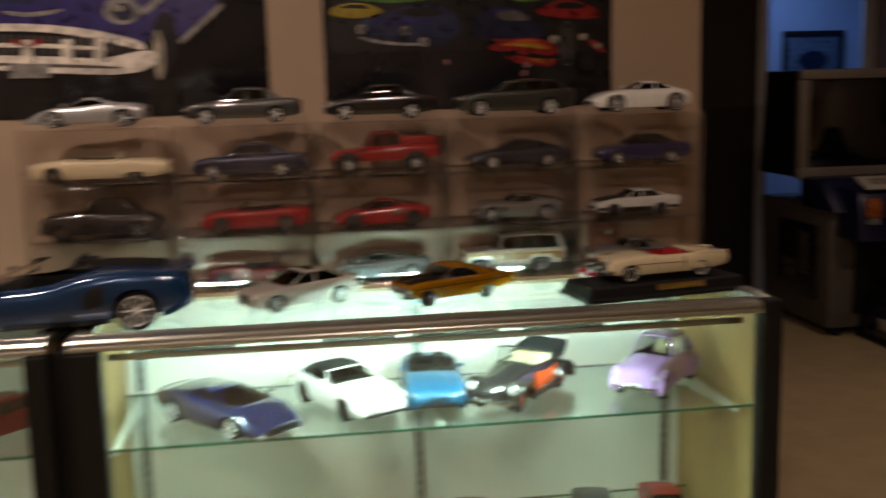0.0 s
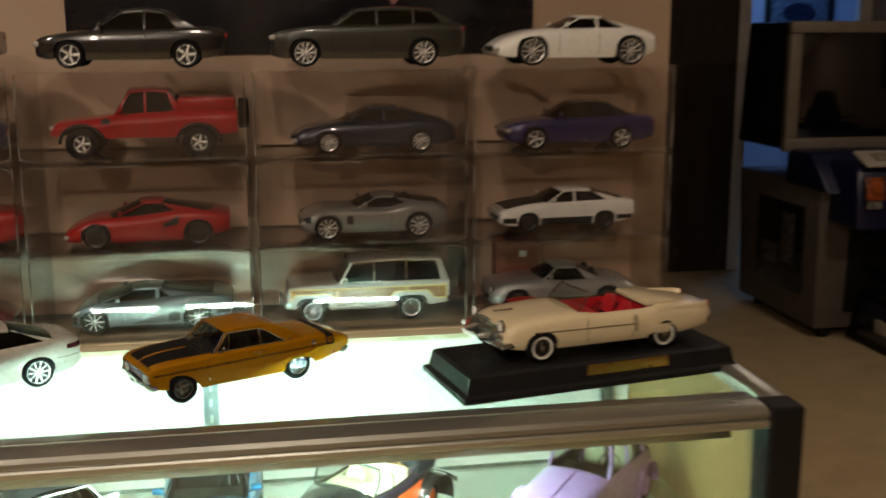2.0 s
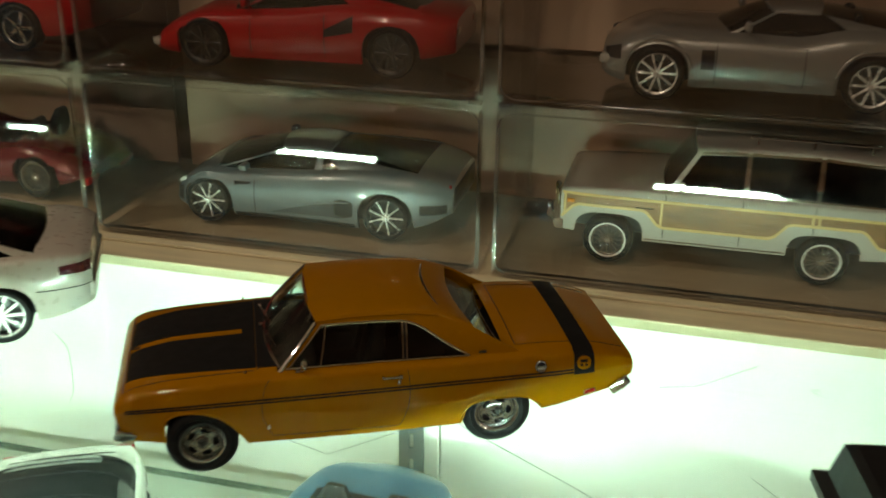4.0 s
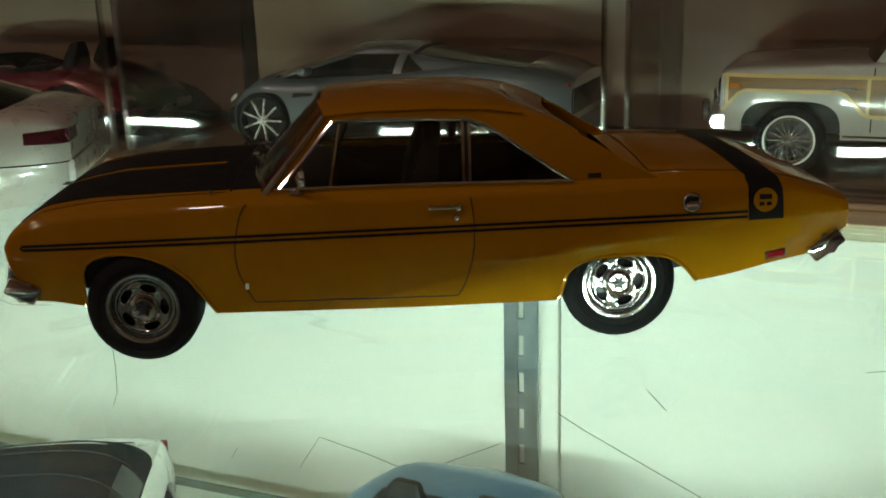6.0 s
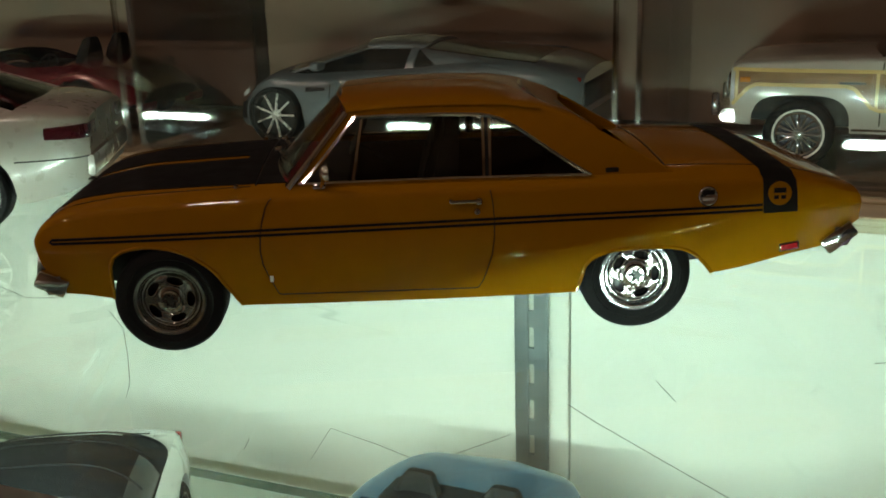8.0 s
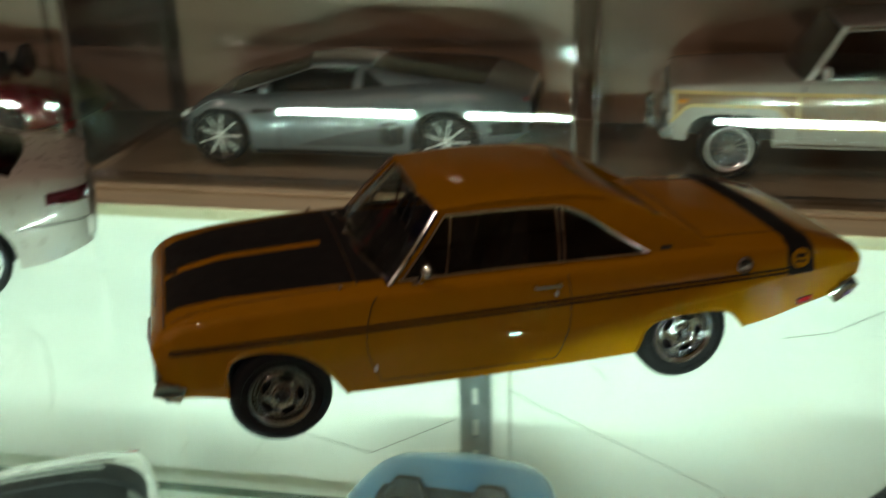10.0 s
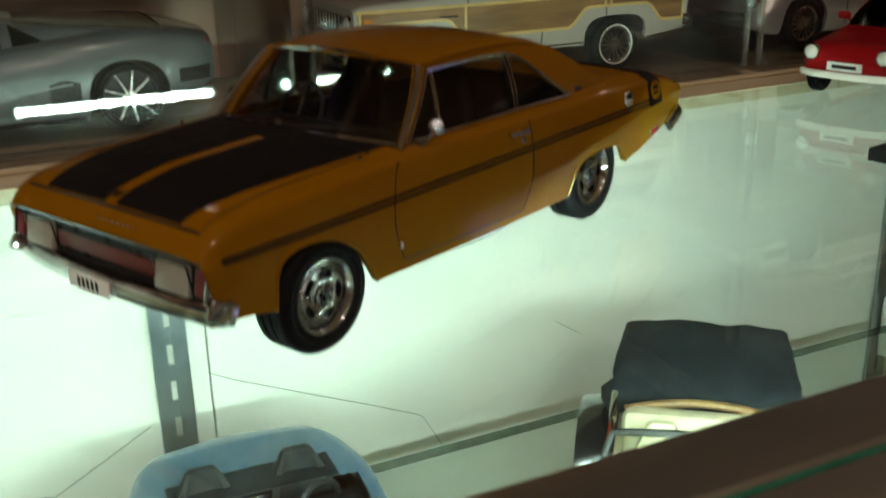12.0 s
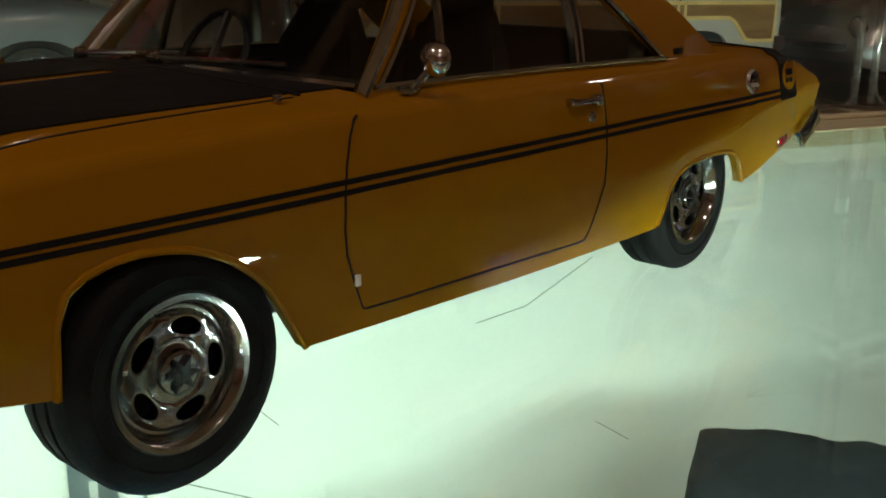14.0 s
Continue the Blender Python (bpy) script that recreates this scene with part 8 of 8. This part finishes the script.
print_shape("printed_plate", q1((62, 110), (124, 111), (124, 134), (62, 133)), INK_SILVER, P1, 8, False)
print_shape("printed_bonnet_shine", q1((-100, 10), (120, 6), (220, -20), (210, -8), (120, 16), (-100, 20)), INK_BLUE, P1, 2)
print_shape("printed_headlamp", oval(*f1(244, 28), 0.042, 0.032), INK_SILVER, P1, 3)
print_shape("printed_headlamp_core", oval(*f1(246, 30), 0.024, 0.020), INK_NAVY, P1, 4)
print_shape("printed_headlamp_glint", oval(*f1(240, 24), 0.010, 0.008), INK_CREAM, P1, 5)
print_shape("printed_emblem", q1((55, 24), (100, 30), (150, 22), (150, 28), (102, 38), (55, 30)), INK_SILVER, P1, 3)
print_shape("printed_fender_line", q1((270, 30), (330, -14), (336, -8), (280, 36)), INK_SILVER, P1, 3)
print_shape("printed_fender_line", q1((330, 78), (404, 16), (408, 24), (336, 84)), INK_SILVER, P1, 3)
print_shape("printed_glow", q1((190, 116), (270, 108), (250, 128), (200, 130)), INK_ORANGE, P1, 4)

# poster with a row of custom cars, one with flames
P2 = poster("poster", pose(0.166, 2.6465, 1.373), 0.714, 0.632, "large dark poster of custom cars, one with painted flames")
f2 = lambda px, py: ((px - 193) / 801.0, (205 - py) / 801.0 + 0.012)
q2 = lambda *ps: [f2(*p_) for p_ in ps]
print_shape("printed_horizon", q2((200, 110), (330, 100), (480, 105), (620, 96), (750, 120), (760, 60), (700, -60), (250, -60), (200, 40)), INK_DARK, P2, 1)
for hx, hy, rx, hue in ((330, 6, 0.10, INK_GREEN), (480, 2, 0.09, INK_GREY), (590, 8, 0.05, INK_GREEN), (420, -4, 0.07, INK_GREEN)):
    print_shape("printed_trees", oval(*f2(hx, hy - 8), rx, 0.014), hue, P2, 2)
print_shape("printed_yellow_car", q2((205, 32), (212, 16), (240, 8), (282, 10), (312, 24), (300, 36), (250, 38)), INK_YELLOW, P2, 3)
print_shape("printed_windscreen", q2((226, 18), (244, 11), (276, 13), (284, 20)), INK_DARK, P2, 4)
print_shape("printed_blue_car", q2((256, 52), (275, 34), (320, 28), (350, 16), (420, 14), (450, 34), (462, 62), (440, 86), (385, 94), (330, 90), (270, 78)), INK_BLUE, P2, 3)
print_shape("printed_windscreen", q2((330, 32), (352, 20), (412, 18), (430, 34), (380, 36)), INK_DARK, P2, 4)
print_shape("printed_bonnet_shine", q2((285, 46), (330, 38), (395, 42), (440, 58), (395, 50), (330, 46)), INK_PURPLE, P2, 4)
print_shape("printed_wing_shade", q2((262, 66), (330, 72), (440, 76), (438, 86), (385, 94), (330, 90), (268, 78)), INK_NAVY, P2, 4)
for hx, hy in ((266, 58), (350, 62), (386, 84)):
    print_shape("printed_lamp", oval(*f2(hx, hy), 0.011, 0.012), INK_SILVER, P2, 6)
    print_shape("printed_lamp_core", oval(*f2(hx + 2, hy + 1), 0.006, 0.007), INK_GREY, P2, 7)
print_shape("printed_bumper", q2((262, 70), (300, 80), (340, 85), (380, 86), (380, 92), (330, 90), (290, 85), (262, 77)), INK_SILVER, P2, 5)
print_shape("printed_red_car", q2((606, 34), (625, 18), (665, 6), (715, 14), (742, 36), (735, 46), (660, 44)), INK_RED, P2, 3)
print_shape("printed_windscreen", q2((640, 22), (664, 11), (704, 15), (716, 24), (680, 26)), INK_DARK, P2, 4)
print_shape("printed_hot_rod_cab", q2((478, 70), (486, 36), (516, 22), (570, 20), (605, 34), (616, 62), (640, 80), (560, 84), (500, 84)), INK_NAVY, P2, 4)
print_shape("printed_windscreen", q2((528, 34), (548, 26), (584, 28), (600, 42), (590, 48), (540, 46)), INK_GREY, P2, 5)
print_shape("printed_roof_shine", q2((500, 34), (520, 26), (560, 23), (590, 28), (560, 27), (520, 31)), INK_PURPLE, P2, 5)
for pts in (((500, 98), (540, 88), (512, 80), (570, 82), (600, 78), (648, 90), (656, 110), (632, 118), (600, 108), (588, 116), (560, 102), (545, 108)),
            ((540, 116), (575, 112), (620, 124), (656, 118), (640, 140), (600, 130), (580, 132))):
    print_shape("printed_flame", q2(*pts), INK_RED, P2, 5)
for pts in (((530, 94), (570, 86), (620, 90), (648, 104), (610, 102), (570, 96)), ((585, 118), (630, 122), (648, 124), (630, 132), (602, 126)), ((560, 86), (590, 82), (620, 86), (590, 88))):
    print_shape("printed_flame", q2(*pts), INK_ORANGE, P2, 6)
print_shape("printed_flame", q2((560, 92), (600, 92), (632, 102), (600, 99)), INK_YELLOW, P2, 7)
for k, (rx, rz, hue) in enumerate(((17, 44, INK_GREY), (15, 41, INK_DARK))):
    print_shape("printed_grille_shell", oval(*f2(672, 92), rx / 801, rz / 801), hue, P2, 6 + k)
for k in range(-2, 3):
    print_shape("printed_grille_bar", q2((671 + 5 * k, 60 + 3 * k * k), (673 + 5 * k, 60 + 3 * k * k), (673 + 5 * k, 124 - 3 * k * k), (671 + 5 * k, 124 - 3 * k * k)), INK_GREY, P2, 8, False)
for hx, hy, r in ((646, 84, 0.011), (704, 80, 0.009), (735, 98, 0.007)):
    print_shape("printed_lamp", oval(*f2(hx, hy), r, r), INK_CREAM, P2, 9)
print_shape("printed_wheel", oval(*f2(715, 118), 0.016, 0.034), INK_DARK, P2, 5)
print_shape("printed_wing", q2((715, 82), (740, 92), (752, 112), (742, 112), (722, 98)), INK_RED, P2, 6)
for hx, hy, rx in ((590, 132, 0.02), (430, 124, 0.013), (585, 148, 0.016)):
    print_shape("printed_glint", oval(*f2(hx, hy), rx * 0.4, 0.008), INK_GLINT, P2, 7)

# framed poster on the side wall
P3 = poster("framed_poster", pose(4.030, 5.69, 1.10, 0, 0, -90), 0.82, 0.80, "black-framed poster of a yellow sports car on a road", BLACK)
print_shape("printed_woodland", [(0.02, 0.34), (0.80, 0.36), (0.80, 0.78), (0.02, 0.78)], ink("printed_deep_green", (0.03, 0.055, 0.02)), P3, 1)
print_shape("printed_road", [(0.05, 0.04), (0.77, 0.04), (0.56, 0.42), (0.34, 0.42)], INK_GREY, P3, 2)
print_shape("printed_yellow_car", [(0.31, 0.40), (0.33, 0.48), (0.40, 0.53), (0.50, 0.53), (0.56, 0.48), (0.58, 0.40), (0.55, 0.36), (0.34, 0.36)], INK_YELLOW, P3, 3)
print_shape("printed_windscreen", [(0.38, 0.47), (0.41, 0.515), (0.49, 0.515), (0.52, 0.47)], INK_DARK, P3, 4)
for cx in (0.13, 0.41, 0.70):
    print_shape("printed_inset", [(cx - 0.055, 0.06), (cx + 0.055, 0.06), (cx + 0.055, 0.16), (cx - 0.055, 0.16)], INK_DARK, P3, 3)
    print_shape("printed_inset_car", oval(cx, 0.105, 0.035, 0.02), INK_ORANGE, P3, 4)

# framed picture in the far room
pic = thing("framed_picture", pose(4.145, 8.285, 1.36), "black-framed picture on the blue-lit wall", "picture")
part("print_sheet", boxes(((0.25, 0.0, 0.205), (0.46, 0.004, 0.37), 0.001)), ink("printed_pale_blue", (0.20, 0.27, 0.36)), pic)
for c, s_ in (((0.25, -0.008, 0.0), (0.54, 0.024, 0.04)), ((0.25, -0.008, 0.41), (0.54, 0.024, 0.04)), ((0.0, -0.008, 0.205), (0.04, 0.024, 0.37)), ((0.50, -0.008, 0.205), (0.04, 0.024, 0.37))):
    part("frame_bar", boxes((c, s_, 0.004)), BLACK, pic)
print_shape("printed_subject", oval(0.25, 0.19, 0.13, 0.08), INK_NAVY, pic, 5)

# ---------------------------------------------------------------- racing arcade machine
ARC_GREY = mat("grey_textured_laminate", (0.115, 0.10, 0.085), 0.6, vary=0.15, scale=14, bump=0.2, bump_scale=300)
ARC_BLUE = mat("dark_blue_moulded_plastic", (0.007, 0.010, 0.048), 0.38, vary=0.15, scale=10, bump=0.08, bump_scale=240)
ARC_WHITE = mat("white_decal_panel", (0.46, 0.43, 0.36), 0.4, vary=0.08, scale=20)
ARC_BEZEL = mat("taupe_monitor_bezel", (0.21, 0.18, 0.145), 0.5, vary=0.1, scale=14, bump=0.06)
SCREEN = mat("dark_screen_glass", (0.004, 0.004, 0.005), 0.12, coat=0.8, vary=0.1, scale=4)


def hull(name, lo, hi, z0, z1, material, parent, bevel=0.012, label=""):
    """A tapered block between a lower and an upper rectangle (x0, x1, y0, y1)."""
    bm = bmesh.new()
    vs = []
    for (x0, x1, y0, y1), z in ((lo, z0), (hi, z1)):
        vs.append([bm.verts.new(p_) for p_ in ((x0, y0, z), (x1, y0, z), (x1, y1, z), (x0, y1, z))])
    for i in range(4):
        bm.faces.new((vs[0][i], vs[0][(i + 1) % 4], vs[1][(i + 1) % 4], vs[1][i]))
    bm.faces.new(vs[0][::-1]), bm.faces.new(vs[1])
    bmesh.ops.bevel(bm, geom=list(bm.edges), offset=bevel, segments=2, affect="EDGES", profile=0.5)
    return part(name, bm, material, parent, label)


arc = thing("arcade_machine", pose(0, 0, 0), "sit-down racing arcade machine with dark blue seat on carpet", "arcade machine")
hull("cabinet_body", (2.96, 3.60, 5.32, 6.10), (2.94, 3.62, 5.30, 6.12), 0.05, 0.72, ARC_GREY, arc, 0.014, "grey laminate cabinet body")
hull("cabinet_door", (3.10, 3.46, 5.300, 5.33), (3.10, 3.46, 5.285, 5.32), 0.13, 0.60, BLACK, arc, 0.008, "black service door")
for x in (3.04, 3.52):
    for y in (5.38, 6.0):
        part("foot", lathe([(0.03, 0.0), (0.035, 0.02), (0.03, 0.055)], 14), BLACK, arc).matrix_local = pose(x, y, 0.0, 90)
part("side_art", boxes(((2.945, 5.66, 0.40), (0.006, 0.46, 0.42), 0.002)), INK_DARK, arc, "printed side panel")
part("side_art_shape", boxes(((2.9405, 5.58, 0.44), (0.004, 0.12, 0.24), 0.001), ((2.9405, 5.76, 0.34), (0.004, 0.16, 0.10), 0.001)), INK_GREY, arc)
# monitor
hull("monitor_case", (2.91, 3.62, 5.62, 6.10), (2.91, 3.62, 5.62, 6.04), 0.86, 1.46, BLACK, arc, 0.015)
for c, s_ in (((3.265, 5.605, 1.435), (0.73, 0.05, 0.055)), ((3.265, 5.605, 0.885), (0.73, 0.05, 0.065)), ((2.930, 5.605, 1.16), (0.06, 0.05, 0.49)), ((3.600, 5.605, 1.16), (0.06, 0.05, 0.49))):
    part("bezel_bar", boxes((c, s_, 0.008)), ARC_BEZEL, arc, "taupe monitor bezel")
part("screen", boxes(((3.265, 5.607, 1.16), (0.61, 0.02, 0.49), 0.004)), SCREEN, arc, "dark switched-off screen")
# dashboard
hull("dash_side", (2.93, 3.64, 5.22, 5.62), (2.93, 3.62, 5.40, 5.62), 0.70, 0.87, ARC_BLUE, arc, 0.02, "dark blue dashboard shell")
hull("dash_pod", (2.98, 3.56, 5.06, 5.40), (3.00, 3.54, 5.12, 5.45), 0.56, 0.84, ARC_BLUE, arc, 0.03, "dark blue dashboard pod")
part("dash_banner", boxes(((3.27, 5.14, 0.868), (0.50, 0.14, 0.012), 0.004, pose(0, 0, 0, 22))), ARC_WHITE, arc, "white printed banner")
part("banner_patch", boxes(((3.17, 5.135, 0.8765), (0.18, 0.06, 0.006), 0.001, pose(0, 0, 0, 22))), INK_CREAM, arc)
part("banner_patch", boxes(((3.46, 5.138, 0.8765), (0.08, 0.10, 0.006), 0.001, pose(0, 0, 0, 22))), INK_GREEN, arc)
part("dash_label", boxes(((3.06, 5.070, 0.745), (0.085, 0.008, 0.10), 0.002, pose(0, 0, 0, -14))), INK_ORANGE, arc, "orange printed label")
part("dash_label", boxes(((3.06, 5.066, 0.675), (0.07, 0.008, 0.035), 0.002, pose(0, 0, 0, -14))), INK_SILVER, arc)
part("dash_label", boxes(((3.30, 5.072, 0.74), (0.11, 0.008, 0.12), 0.002, pose(0, 0, 0, -14))), INK_SILVER, arc, "pale printed label")
part("dash_label", boxes(((3.48, 5.070, 0.72), (0.09, 0.008, 0.12), 0.002, pose(0, 0, 0, -14))), INK_GREEN, arc, "green printed label")
bm = bmesh.new()
wm = Matrix.Translation((3.27, 4.96, 0.735)) @ pose(0, 0, 0, 68)
ring(bm, wm, 0.140, 0.0165, 32, 10)
sw = part("steering_wheel", bm, BLACK, arc, "black steering wheel")
bm = bmesh.new()
for a in (90, 205, 335):
    rod(bm, wm @ Vector((0, 0, -0.01)), wm @ Vector((0.135 * math.cos(radians(a)), 0.135 * math.sin(radians(a)), 0)), 0.014, 8)
bmesh.ops.create_cone(bm, cap_ends=True, segments=20, radius1=0.05, radius2=0.04, depth=0.04, matrix=wm)
rod(bm, wm @ Vector((0, 0, 0)), wm @ Vector((0, 0, -0.13)), 0.03, 12)
part("spokes", bm, BLACK, sw)
bm = bmesh.new()
rod(bm, (3.50, 5.08, 0.50), (3.50, 4.96, 0.66), 0.012)
bmesh.ops.create_uvsphere(bm, u_segments=12, v_segments=8, radius=0.026, matrix=Matrix.Translation((3.50, 4.955, 0.67)))
part("gear_lever", bm, BLACK, arc)
part("coin_plate", boxes(((3.47, 5.28, 0.53), (0.06, 0.012, 0.03), 0.003)), ARC_WHITE, arc)
# seat and its base
hull("seat_base", (3.14, 3.62, 4.27, 5.35), (3.16, 3.60, 4.47, 5.35), 0.0, 0.245, POST, arc, 0.014, "black seat base")
bm = bmesh.new()
box(bm, (3.38, 4.362, 0.128), (0.43, 0.012, 0.25), 0.004, pose(0, 0, 0, -39))
part("front_panel", bm, ARC_WHITE, arc, "white printed front panel")
for c, s_, k in (((3.25, 4.352, 0.128), (0.13, 0.012, 0.07), INK_DARK), ((3.38, 4.352, 0.128), (0.10, 0.012, 0.08), INK_BLUE), ((3.51, 4.352, 0.128), (0.13, 0.012, 0.07), INK_GREY)):
    part("panel_print", boxes((c, s_, 0.002, pose(0, 0, 0, -39))), k, arc)
part("side_print", boxes(((3.143, 4.86, 0.13), (0.006, 0.78, 0.17), 0.002)), INK_NAVY, arc, "dark blue printed side panel")
for c, s_ in (((3.1385, 4.72, 0.13), (0.004, 0.18, 0.09)), ((3.1385, 5.05, 0.12), (0.004, 0.12, 0.06))):
    part("side_print_patch", boxes((c, s_, 0.001)), ARC_WHITE, arc)
hull("seat_cushion", (3.22, 3.60, 4.62, 5.06), (3.20, 3.62, 4.60, 5.08), 0.245, 0.40, ARC_BLUE, arc, 0.04)
bm = bmesh.new()
rows = []
for z, y, hw, dp in ((0.26, 4.60, 0.24, 0.17), (0.40, 4.57, 0.255, 0.16), (0.60, 4.53, 0.25, 0.14), (0.78, 4.50, 0.225, 0.12), (0.86, 4.49, 0.165, 0.11), (0.95, 4.48, 0.150, 0.10), (1.02, 4.475, 0.135, 0.09), (1.05, 4.475, 0.10, 0.06)):
    rows.append([(3.46 + hw * cx, y + dp / 2 * cy, z) for cx, cy in ((-1, -0.5), (-0.9, -0.95), (-0.4, -1), (0.4, -1), (0.9, -0.95), (1, -0.5), (1, 1.1), (0.8, 1.15), (0.5, 0.5), (-0.5, 0.5), (-0.8, 1.15), (-1, 1.1))])
vs = sheet(bm, rows, close=True)
bm.faces.new(vs[0][::-1]), bm.faces.new(vs[-1])
bmesh.ops.recalc_face_normals(bm, faces=bm.faces)
sbk = part("seat_back", bm, ARC_BLUE, arc, "tall dark blue bucket seat shell", smooth=50)
for c, s_, k in (((3.46, 4.424, 1.005), (0.13, 0.006, 0.035), ARC_WHITE), ((3.46, 4.427, 0.955), (0.12, 0.006, 0.03), INK_GREEN), ((3.47, 4.428, 0.865), (0.17, 0.008, 0.085), ARC_WHITE), ((3.46, 4.438, 0.70), (0.06, 0.008, 0.10), INK_GREY)):
    part("seat_decal", boxes((c, s_, 0.001)), k, sbk, "printed seat decal")
part("seat_decal_bars", boxes(((3.47, 4.4225, 0.875), (0.12, 0.004, 0.022), 0.0005), ((3.47, 4.4225, 0.845), (0.10, 0.004, 0.014), 0.0005)), INK_BLUE, sbk)
